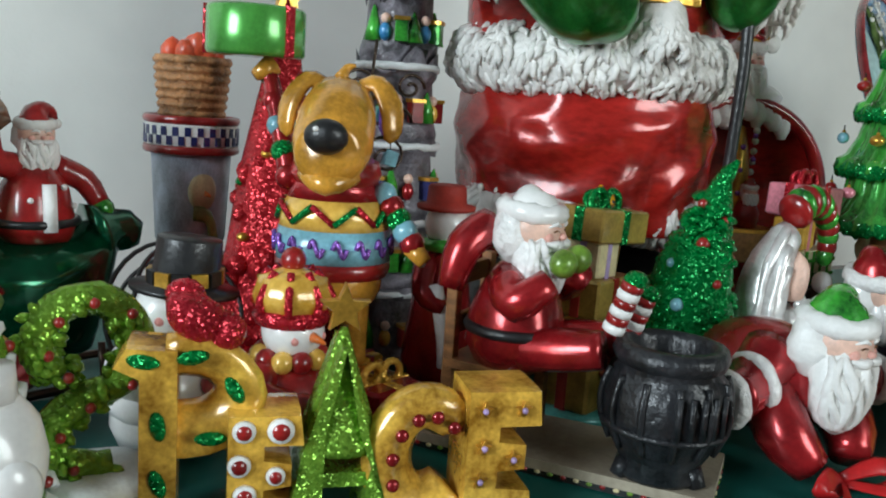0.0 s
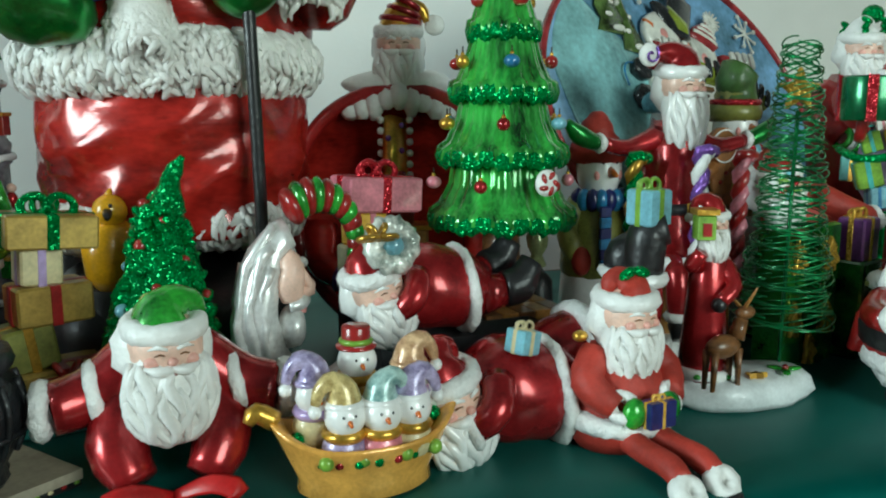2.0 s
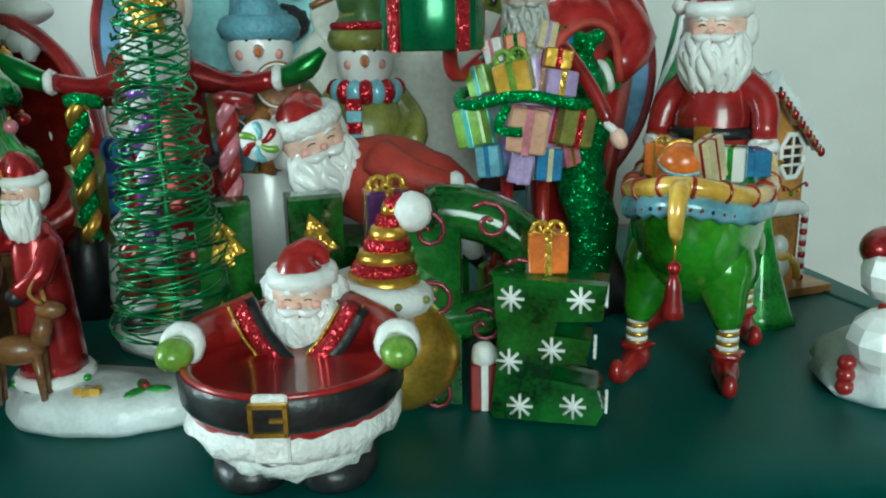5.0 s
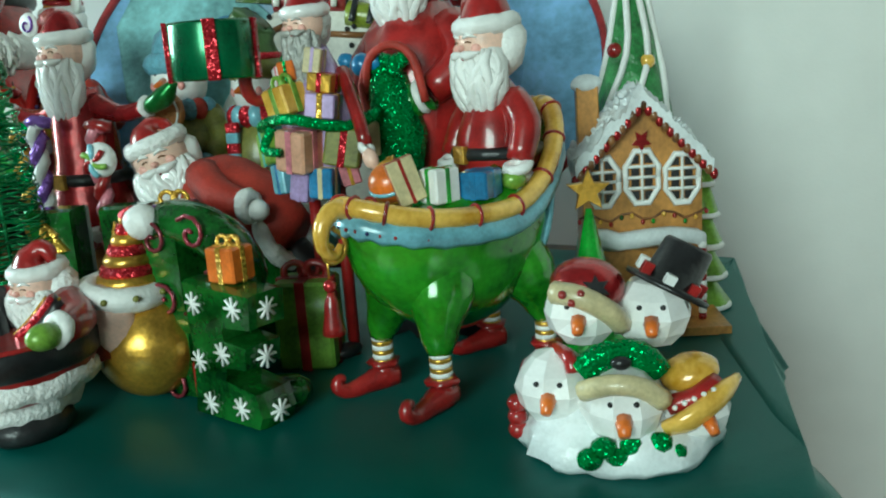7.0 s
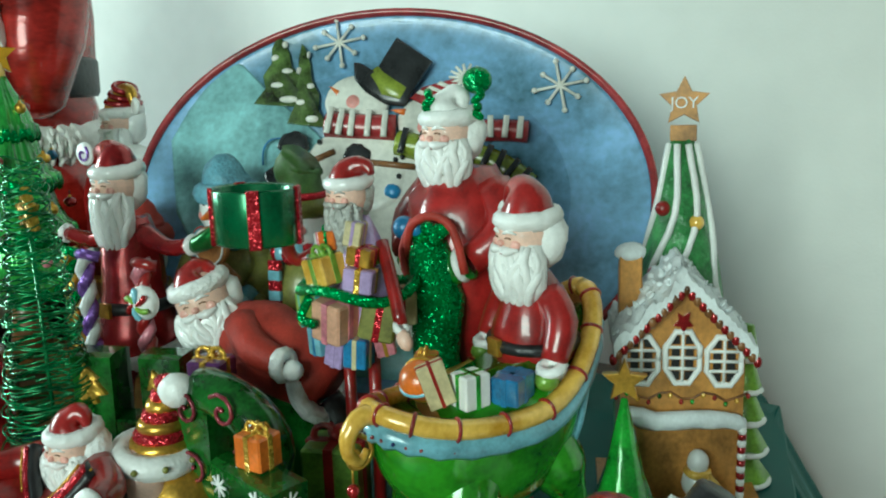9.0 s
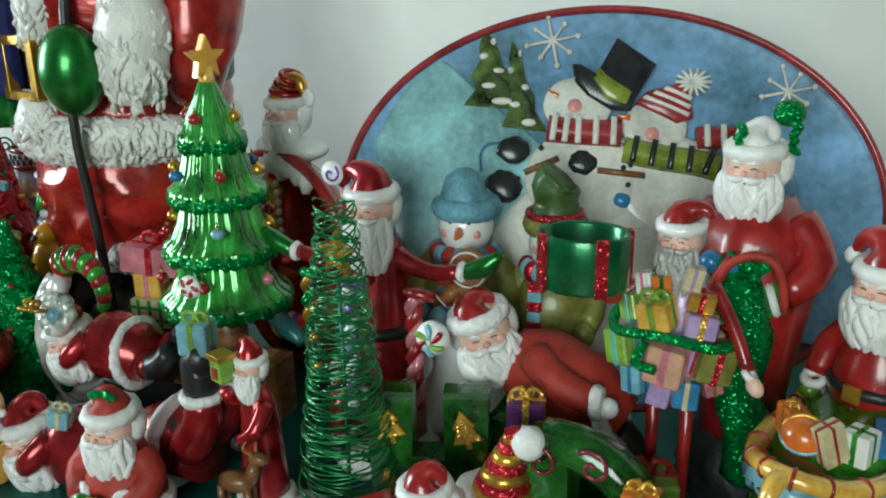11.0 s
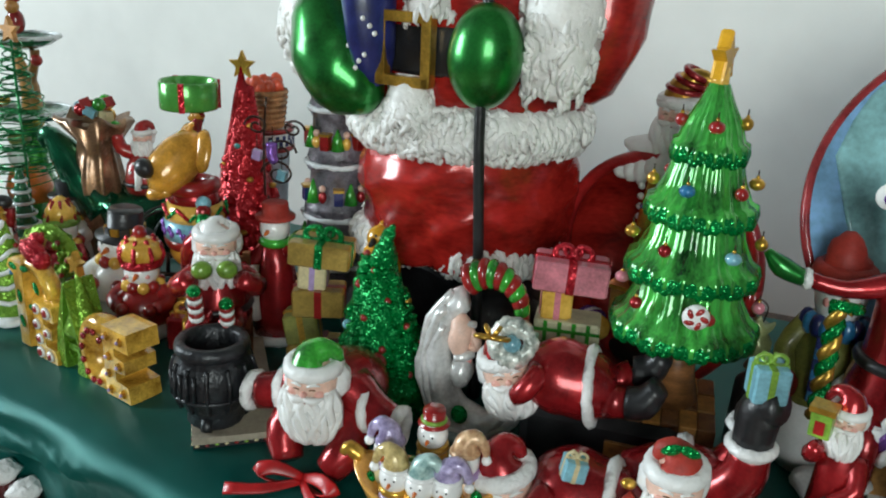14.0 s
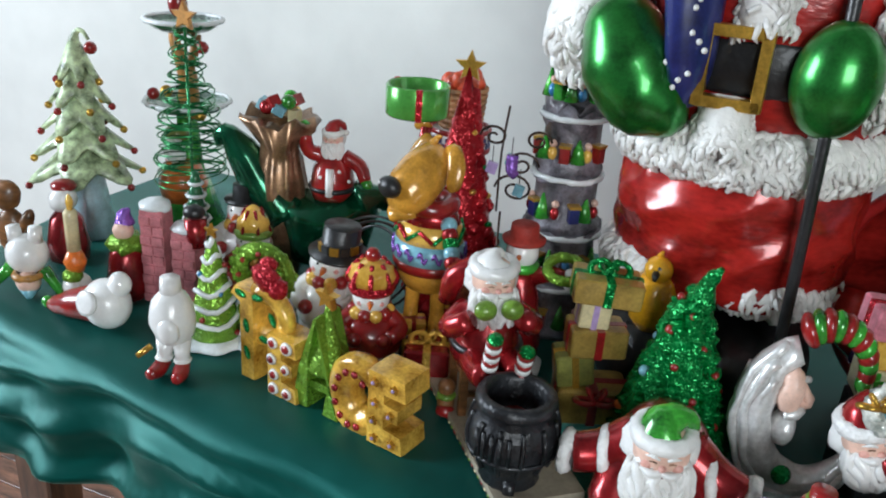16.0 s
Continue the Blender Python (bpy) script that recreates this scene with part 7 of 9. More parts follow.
def boat():
    t = thing("boat_of_snowmen", 0.533, 0.302, 5, "gold basket boat crowded with little pearly snowman dolls", "figurine")
    m = Mesh()
    rows = []
    for k, (r, z) in enumerate(((0.72, 0.0), (0.78, 0.003), (0.76, 0.012), (0.88, 0.027), (0.97, 0.041), (1.0, 0.046), (0.9, 0.044), (0.6, 0.03), (0.02, 0.028))):
        row = []
        for j in range(40):
            a = 2 * math.pi * j / 40
            lift = 0.012 * math.cos(a) ** 4 if 2 < k < 7 else 0
            row.append((0.05 * r * math.cos(a) * (1.1 if lift else 1), 0.033 * r * math.sin(a), 0.74 * z + lift))
        rows.append(row)
    m.grid(rows, paint("boat_gold", (0.78, 0.4, 0.08), 0.24, 0.2, 0.6, 0.2, bump=0.12, bscale=120))
    m.tube(GOLD, [(0.05, 0, 0.044), (0.059, 0, 0.052), (0.063, 0, 0.048)], [0.006, 0.006, 0.003], 9)
    m.tube(GOLD, [(-0.05, 0, 0.044), (-0.06, 0, 0.05), (-0.065, -0.002, 0.045)], [0.006, 0.006, 0.003], 9)
    boat_ = part("basket", m, t)
    m = Mesh()
    for j in range(24):
        a = 2 * math.pi * j / 24
        m.ball((GREENG, REDM, GREENG)[j % 3], (0.042 * math.cos(a), 0.0285 * math.sin(a) - 0.001, 0.025), 0.003, n=7)
    part("garland", m, boat_, "green and red garland")
    for x, y, z, body, hat, kind in ((-0.028, 0.0, 0.038, CREAM, HATS[0], 0), (0.0, 0.014, 0.05, YELLOW, RED, 1), (0.028, 0.002, 0.042, HATS[1], HATS[1], 0), (0.004, -0.02, 0.03, PINKG, HATS[2], 2), (-0.016, -0.018, 0.03, HATS[0], HATS[3], 2), (0.022, -0.017, 0.03, CREAM, HATS[0], 2)):
        m = Mesh()
        m.T = pose(x, y, z - 0.007) @ Matrix.Scale(0.92, 4)
        m.ball(body, (0, 0, 0.008), (0.014, 0.0125, 0.014), n=14)
        m.ball(PEARL, (0, -0.002, 0.029), 0.0125, n=16)
        m.tube(ORANGE, [(0, -0.013, 0.029), (0, -0.018, 0.028)], [0.002, 0.001], 6)
        m.ring(LILAC if kind == 0 else GOLD, (0, 0, 0.018), 0.01, 0.0038, n=18, k=6)
        for s in (-1, 1):
            m.ball((LIME, GREENG)[kind == 0], (s * 0.013, -0.008, 0.004), 0.0048, n=8)
            m.ball(BLACK, (s * 0.0035, -0.0128, 0.032), 0.0011, n=5)
        if kind == 1:
            m.lathe(RED, [(0.0125, 0.037), (0.013, 0.0385), (0.009, 0.039), (0.009, 0.05), (0.0085, 0.051)], n=18)
            m.ring(LIME, (0, 0, 0.0415), 0.009, 0.002, n=18, k=6)
        else:
            m.ring(PEARL if kind else hat, (0, 0, 0.036), 0.0095, 0.003, n=18, k=6)
            q = 1 if x > 0 else -1
            m.tube(hat, [(0, 0, 0.036), (q * 0.001, 0, 0.044), (q * 0.007, 0, 0.05), (q * 0.014, 0, 0.046), (q * 0.017, 0, 0.037)], [0.0112, 0.0095, 0.0065, 0.0042, 0.003], 12)
            m.ball(PEARL, (q * 0.0175, -0.001, 0.033), 0.0042, n=9)
        part("snowman_doll", m, t)


boat()


# ---- the warming scene: mat, stove, chair with sleeper ----
def stove_scene():
    t = thing("display_board", 0.291, 0.392, 40, "thin pale board with a dark patterned edge lying on the cloth", "board")
    m = Mesh()
    m.box(paint("board_top", (0.36, 0.31, 0.23), 0.6, 0, 0, 0.2, scale=30), (0, 0, 0.007), (0.072, 0.185, 0.006), bevel=0.05)
    part("top", m, t)
    m = Mesh()
    m.box(BLACK, (0, 0, 0.0025), (0.0705, 0.1835, 0.005), bevel=0.05)
    e = part("edge", m, t, "black edge with coloured dots")
    m = Mesh()
    for k in range(24):
        m.ball((CREAM, RED, LIME)[k % 3], (-0.036, -0.088 + 0.0076 * k, 0.003), (0.0008, 0.002, 0.0012), n=6)
        m.ball((CREAM, RED, LIME)[k % 3], (0.036, -0.088 + 0.0076 * k, 0.003), (0.0008, 0.002, 0.0012), n=6)
    for k in range(9):
        m.ball((CREAM, RED, LIME)[k % 3], (-0.032 + 0.008 * k, -0.0925, 0.003), (0.002, 0.0008, 0.0012), n=6)
    part("dots", m, e)
    t = thing("stove_pot", 0.318, 0.336, 29, "squat black cast-iron pot stove with ribs and a barred opening", "stove", z=TOP + 0.0105, size=0.93)
    m = Mesh()
    m.lathe(IRON, [(0.024, 0.0), (0.026, 0.003), (0.024, 0.01), (0.03, 0.02), (0.0365, 0.036), (0.0372, 0.05), (0.034, 0.062), (0.029, 0.068), (0.032, 0.07), (0.034, 0.075), (0.032, 0.081), (0.026, 0.082), (0.0235, 0.078), (0.024, 0.06), (0.02, 0.05), (0.002, 0.05)], n=48, wave=0.012, count=16)
    part("body", m, t)
    m = Mesh()
    for k in range(12):
        a = 2 * math.pi * k / 12
        m.tube(IRON, [(0.031 * math.cos(a), 0.031 * math.sin(a), 0.02), (0.0372 * math.cos(a), 0.0372 * math.sin(a), 0.036), (0.038 * math.cos(a), 0.038 * math.sin(a), 0.05), (0.034 * math.cos(a), 0.034 * math.sin(a), 0.064)], 0.0022, 6)
    m.ring(IRON, (0, 0, 0.033), 0.0365, 0.0022, n=40, k=6)
    part("ribs", m, t)
    for k in range(5):
        m = Mesh()
        a = math.radians(-150 + k * 11)
        m.tube(IRON, [(0.039 * math.cos(a), 0.039 * math.sin(a), 0.036), (0.039 * math.cos(a), 0.039 * math.sin(a), 0.06)], 0.0018, 6)
        part("bar", m, t)
    m = Mesh()
    m.lathe(REDMATT, [(0.022, 0.0), (0.02, 0.002), (0.002, 0.003)], (0, 0, 0.053), 20, lump=0.2, freq=150)
    part("embers", m, t, "dull red embers")
    for a in (20, 140, 260):
        m = Mesh()
        m.tube(IRON, [(0.022 * math.cos(math.radians(a)), 0.022 * math.sin(math.radians(a)), 0.01), (0.027 * math.cos(math.radians(a)), 0.027 * math.sin(math.radians(a)), 0.0)], [0.006, 0.005], 8)
        part("foot", m, t)
    t = thing("little_chair", 0.261, 0.424, 33, "brown wooden doll chair standing on the board", "chair", z=TOP + 0.0105)
    m = Mesh()
    m.box(BROWN, (0, 0, 0.042), (0.05, 0.05, 0.006))
    part("seat", m, t)
    for x, y, h in ((-0.021, -0.021, 0.042), (0.021, -0.021, 0.042), (-0.021, 0.022, 0.105), (0.021, 0.022, 0.105)):
        m = Mesh()
        m.box(BROWN, (x, y, h / 2), (0.007, 0.007, h))
        part("leg", m, t)
    for z in (0.02,):
        for y in (-0.021, 0.022):
            m = Mesh()
            m.box(BROWN, (0, y, z), (0.044, 0.004, 0.005))
            part("stretcher", m, t)
    for z in (0.065, 0.095):
        m = Mesh()
        m.box(BROWN, (0, 0.022, z), (0.046, 0.004, 0.012))
        part("back_rail", m, t)
    m = Mesh()
    m.start("body", "glossy red suit with striped socks")
    m.lathe(REDM, [(0.024, 0.0), (0.03, 0.012), (0.028, 0.03), (0.022, 0.05), (0.012, 0.062)], n=24, lump=0.05, freq=60)
    m.ring(BLACK, (0, 0, 0.022), 0.0285, 0.0035, n=26, k=7)
    for s in (-1, 1):
        m.start("arm", "red arm with a lime mitten")
        m.tube(REDM, [(s * 0.018, 0, 0.052), (s * 0.034, -0.014, 0.044), (s * 0.022, -0.028, 0.056)], [0.0115, 0.011, 0.009], 12)
        m.ball(LIME, (s * 0.011, -0.031, 0.066), (0.0095, 0.008, 0.0085), n=12)
        m.start("leg", "red leg in a striped sock")
        m.tube(REDM, [(s * 0.012, -0.008, 0.012), (s * 0.014, -0.04, 0.018), (s * 0.013, -0.06, 0.022)], [0.014, 0.0125, 0.011], 12)
        z = 0.022 + (0.012 if s < 0 else 0)
        for k in range(6):
            m.lathe(WHITE if k % 2 == 0 else RED, [(0.0062, 0.0), (0.0066, 0.0025), (0.0062, 0.005)], (s * 0.013, -0.064 - 0.0015 * k, z + 0.0048 * k), 12, rot=(18, 0, 0))
        m.ball(GREENG, (s * 0.013, -0.074, z + 0.03), (0.0065, 0.007, 0.0055), n=10)
    head(m, (0, -0.004, 0.08), 0.0215, PEARL, PEARL, FURG, 1.9, 1.05, (0.2, 0.9), 0.55, pom=False)
    m.tube(REDM, [(-0.006, 0.02, 0.08), (-0.024, 0.026, 0.07), (-0.03, 0.03, 0.045)], [0.012, 0.011, 0.008], 10)
    figure("seated_figurine", m, 0.265, 0.413, 33, "glossy red bearded figurine dozing on a little chair", "figurine", z=TOP + 0.056)
    m = Mesh()
    m.ball(BROWN, (0, 0, 0.014), (0.008, 0.006, 0.011), n=10)
    m.ball(BROWN, (0, 0, 0.03), 0.008, n=10)
    m.ring(LIME, (0, 0, 0.022), 0.006, 0.003, n=14, k=6)
    m.ball(RED, (0, -0.004, 0.008), (0.009, 0.006, 0.006), n=9)
    figure("gingerbread_doll", m, 0.238, 0.4, 20, "tiny brown gingerbread doll with a green scarf", "figurine", z=TOP)


stove_scene()


def stacks():
    gold_box = paint("gold_wrap", (0.42, 0.28, 0.06), 0.35, 0.35, 0.3, 0.3)
    t = thing("gift_stack", 0.348, 0.452, 18, "leaning stack of gold gift boxes with a green bow", "gift stack")
    m = Mesh()
    m.lathe(TEAL, [(0.04, 0.0), (0.042, 0.004), (0.038, 0.008), (0.002, 0.009)], n=28, sy=0.7, lump=0.1, freq=60)
    part("base", m, t, "pale teal icy base")
    for z, s, mat, rb, dx, ry, bow in ((0.008, (0.062, 0.04, 0.034), gold_box, RED, 0.004, 0, False), (0.042, (0.032, 0.03, 0.03), OLIVE, GOLD, -0.012, -8, False), (0.072, (0.048, 0.034, 0.026), gold_box, RED, 0.002, 0, False), (0.098, (0.026, 0.026, 0.024), CREAM, LILAC, -0.004, 3, False), (0.122, (0.056, 0.038, 0.022), gold_box, GREENG, 0.004, 4, True)):
        gift_box(dx, 0, 0, z, s, mat, rb, "", bow, "", t, (0, ry, 6 * (z * 100 % 3)))
    m = Mesh()
    m.bow(RED, (0.006, -0.022, 0.036), 0.016, (80, 0, 0))
    part("bow", m, t, "red bow")
    m = Mesh()
    duck = paint("duck_yellow", (0.72, 0.36, 0.01), 0.25, 0, 0.6, 0.2)
    m.lathe(duck, [(0.012, 0.0), (0.019, 0.01), (0.021, 0.03), (0.016, 0.045), (0.012, 0.05)], n=20)
    m.ball(duck, (0.002, -0.004, 0.058), 0.0125, n=14)
    m.tube(BLACK, [(0.004, -0.014, 0.058), (0.006, -0.022, 0.055)], [0.004, 0.002], 7)
    m.ball(BLACK, (0.006, -0.014, 0.063), 0.0016, n=6)
    m.tube(duck, [(0.0, 0, 0.068), (0.002, 0, 0.074)], [0.004, 0.001], 6)
    m.lathe(BLACK, [(0.022, -0.08), (0.024, -0.06), (0.02, 0.0)], n=18)
    figure("yellow_bird", m, 0.386, 0.505, -14, "bright yellow bird figurine on a black post", "figurine", z=TOP + 0.08)
    t = thing("gift_stack", 0.577, 0.482, 12, "stack of plaid, yellow and pink gift boxes with bow", "gift stack")
    plaid = paint("plaid_cream", (0.58, 0.56, 0.36), 0.35, 0, 0.4, 0.2)
    m = Mesh()
    m.box(BLACK, (0, 0, 0.04), (0.05, 0.035, 0.08), bevel=0.2)
    part("base", m, t, "dark base")
    m = Mesh()
    m.box(plaid, (0.004, 0, 0.094), (0.056, 0.034, 0.028))
    b = part("gift_box", m, t, "cream box with green plaid bands")
    m = Mesh()
    for k in range(4):
        m.box(GREEN, (-0.014 + 0.012 * k, -0.0172, 0.094), (0.0035, 0.001, 0.028))
    for z in (0.088, 0.1):
        m.box(GREEN, (0.004, -0.0174, z), (0.056, 0.001, 0.003))
    part("plaid_bands", m, b)
    gift_box(-0.008, 0, 0, 0.108, (0.026, 0.026, 0.026), YELLOW, PINKG, "", False, "", t, (0, 0, 10))
    gift_box(0.002, 0, 0, 0.134, (0.062, 0.036, 0.026), PINKG, REDG, "pink box with a red glitter bow", True, "", t, (0, 3, 4))
    m = Mesh()
    m.lathe(paint("pale_green_candy", (0.38, 0.42, 0.18), 0.3, 0.3, 0.5, 0.3), [(0.003, 0.0), (0.009, 0.003), (0.005, 0.012), (0.009, 0.02), (0.01, 0.028), (0.005, 0.036), (0.01, 0.044), (0.002, 0.046)], n=14, lump=0.2, freq=200)
    m.tube(DWIRE, [(0, 0, 0.046), (0.002, 0, 0.06), (-0.006, 0, 0.066), (-0.01, 0, 0.058)], 0.0007, 5)
    m.lathe(BLACK, [(0.016, -0.07), (0.014, -0.01), (0.005, 0.0)], n=14)
    figure("wrapped_candy", m, 0.735, 0.535, 0, "small pale green wrapped candy ornament with a wire hook", "ornament", z=TOP + 0.07)


stacks()


# ---- the reindeer dog, red tree, stone tower and what stands behind ----
def reindeer():
    m = Mesh()
    fur = paint("caramel_glaze", (0.58, 0.28, 0.03), 0.24, 0.1, 0.6, 0.3)
    for s in (-1, 1):
        m.start("leg", "caramel leg")
        m.tube(fur, [(s * 0.016, 0, 0.062), (s * 0.017, -0.002, 0.03), (s * 0.017, -0.004, -0.016)], [0.009, 0.007, 0.009], 12)
    m.start("body", "patterned sweater")
    m.ball(fur, (0, 0, 0.072), (0.032, 0.028, 0.024), n=22)
    for z0, z1, r0, r1, mat in ((0.076, 0.086, 0.0345, 0.036, RED), (0.086, 0.106, 0.036, 0.0345, SKYBLUE), (0.106, 0.124, 0.0345, 0.03, YELLOW), (0.124, 0.142, 0.03, 0.02, REDM)):
        m.lathe(mat, [(r0, z0), ((r0 + r1) / 2 + 0.001, (z0 + z1) / 2), (r1, z1)], n=30, sy=0.88)
    for k in range(16):
        a, b = 2 * math.pi * k / 16, 2 * math.pi * (k + 1) / 16
        z = (0.11, 0.121)
        p = lambda q, zz, r: (r * math.cos(q), r * 0.88 * math.sin(q), zz)
        m.tube(REDG if k % 2 else GREENG, [p(a, z[k % 2], 0.0355), p(b, z[(k + 1) % 2], 0.0345)], 0.002, 6)
        m.tube(PURPLE, [(0.0368 * math.cos(a + 0.06 * j), 0.0368 * 0.88 * math.sin(a + 0.06 * j), 0.096 + 0.005 * math.sin(j * 1.6)) for j in range(5)], 0.0016, 5)
    m.ring(RED, (0, -0.002, 0.14), 0.02, 0.0085, n=26, k=8, lump=0.2, freq=90)
    # head, turned aside: domed brow, long muzzle drooping to a big nose, hanging ears
    m.start("head", "caramel head with hanging ears")
    T = m.T
    m.T = pose(0, -0.004, 0.166, 0, 0, -8) @ Matrix.Scale(0.9, 4)
    m.tube(fur, [(0, 0.016, 0.014), (0, 0.004, 0.013), (0, -0.01, 0.004), (0, -0.024, -0.009), (0, -0.038, -0.017), (0, -0.046, -0.018)], [0.012, 0.024, 0.0265, 0.0265, 0.0225, 0.01], 22)
    m.tube(fur, [(-0.016, -0.03, -0.028), (0, -0.044, -0.034), (0.016, -0.03, -0.028)], [0.006, 0.007, 0.006], 10)
    m.ball(BLACK, (0, -0.051, -0.003), (0.014, 0.01, 0.0115), (20, 0, 0), n=20)
    m.ball(WHITE, (-0.005, -0.0605, 0.002), (0.002, 0.001, 0.0016), n=6)
    for s in (-1, 1):
        m.tube(fur, [(s * 0.012, 0.008, 0.03), (s * 0.024, 0.008, 0.032), (s * 0.034, 0.004, 0.018), (s * 0.036, 0.0, 0.002), (s * 0.033, -0.002, -0.006)], [0.005, 0.008, 0.0095, 0.008, 0.003], 12, flat=0.45)
        m.ball(BROWN, (s * 0.0085, -0.02, 0.0225), (0.0034, 0.002, 0.001), (40, 0, 0), n=8)
    m.tube(fur, [(0, 0.0, 0.034), (0.003, 0.004, 0.041), (0.009, 0.004, 0.043)], [0.005, 0.003, 0.001], 8)
    m.T = T
    m.start("arms", "beaded arms")
    for k in range(5):
        f = k / 4
        m.ball((SKYBLUE, REDM, GREENG)[k % 3], (0.03 + 0.018 * f, -0.008 - 0.012 * f, 0.128 - 0.028 * f), 0.008, n=10)
        m.ball((SKYBLUE, REDM, GREENG)[(k + 1) % 3], (-0.03 - 0.017 * f, 0.008 + 0.028 * f, 0.134 + 0.062 * f), 0.0085 - 0.002 * f, n=10)
    m.tube(fur, [(0.048, -0.02, 0.098), (0.056, -0.026, 0.09)], [0.007, 0.005], 8)
    m.tube((REDM), [(-0.028, 0.008, 0.13), (-0.04, 0.026, 0.175), (-0.048, 0.039, 0.204)], [0.0075, 0.006, 0.005], 10)
    figure("reindeer_figurine", m, 0.175, 0.492, -20, "caramel reindeer figurine with a black nose and a patterned sweater", "figurine", z=TOP + 0.02)
    m = Mesh()
    m.lathe(paint("lime_dish", (0.1, 0.38, 0.06), 0.25, 0.35, 0.6, 0.2), [(0.03, 0.0), (0.031, 0.002), (0.031, 0.028), (0.0295, 0.03), (0.028, 0.028), (0.027, 0.004), (0.002, 0.003)], n=40)
    for a in (-70, 40, 150):
        m.box(REDG, (0.0312 * math.cos(math.radians(a)), 0.0312 * math.sin(math.radians(a)), 0.015), (0.003, 0.006, 0.0305), (0, 0, a))
    m.tube(paint("caramel_glaze", (0, 0, 0)), [(0.0, 0, -0.012), (0.012, 0, -0.004)], [0.004, 0.008], 8)
    figure("green_dish", m, 0.134, 0.54, 6, "shiny green round dish with red ribbons held aloft", "dish", z=TOP + 0.227)
    gift_box(0.196, 0.452, 22, TOP, (0.042, 0.036, 0.036), REDM, GOLDG, "red gift box with a gold bow by the reindeer")
    for x, y in ((0.165, 0.478), (0.2, 0.49)):
        gift_box(x, y + 0.01, 28, TOP, (0.024, 0.022, 0.038), YELLOW, RED, "yellow box with a red ribbon under the reindeer", False, "boxes under the reindeer")


reindeer()


def red_tree():
    t = thing("red_tree", 0.167, 0.59, 10, "tall red glitter cone tree with gold and green dots", "christmas tree", size=1.08)
    m = Mesh()
    m.lathe(paint("crimson_glitter", (0.45, 0.014, 0.022), glitter=0.5), [(0.046, 0.0), (0.044, 0.02), (0.026, 0.13), (0.01, 0.215), (0.003, 0.235)], n=40, lump=0.12, freq=110)
    part("cone", m, t)
    m = Mesh()
    rnd = random.Random(4)
    for k in range(150):
        f = rnd.random()
        a = rnd.uniform(0, 6.28)
        r = 0.046 * (1 - f) + 0.004
        m.ball(MATS["crimson_glitter"], (r * math.cos(a), r * math.sin(a), 0.012 + 0.21 * f), 0.0086 * (1 - 0.5 * f), n=8, lump=0.3, freq=150)
    part("berry_clump", m, t)
    for k in range(30):
        a, f = k * 2.39, (k + 0.5) / 30
        r = 0.049 * (1 - f) + 0.005
        m = Mesh()
        m.ball((GOLD, GREENG, GOLD, TEAL)[k % 4], (r * math.cos(a), r * math.sin(a), 0.014 + 0.2 * f), (0.0045, 0.0045, 0.003), n=8)
        part("dot", m, t)
    m = Mesh()
    m.slab(GOLD, star(0.015), 0.006, (0, 0, 0.25))
    part("star", m, t, "gold star")


red_tree()


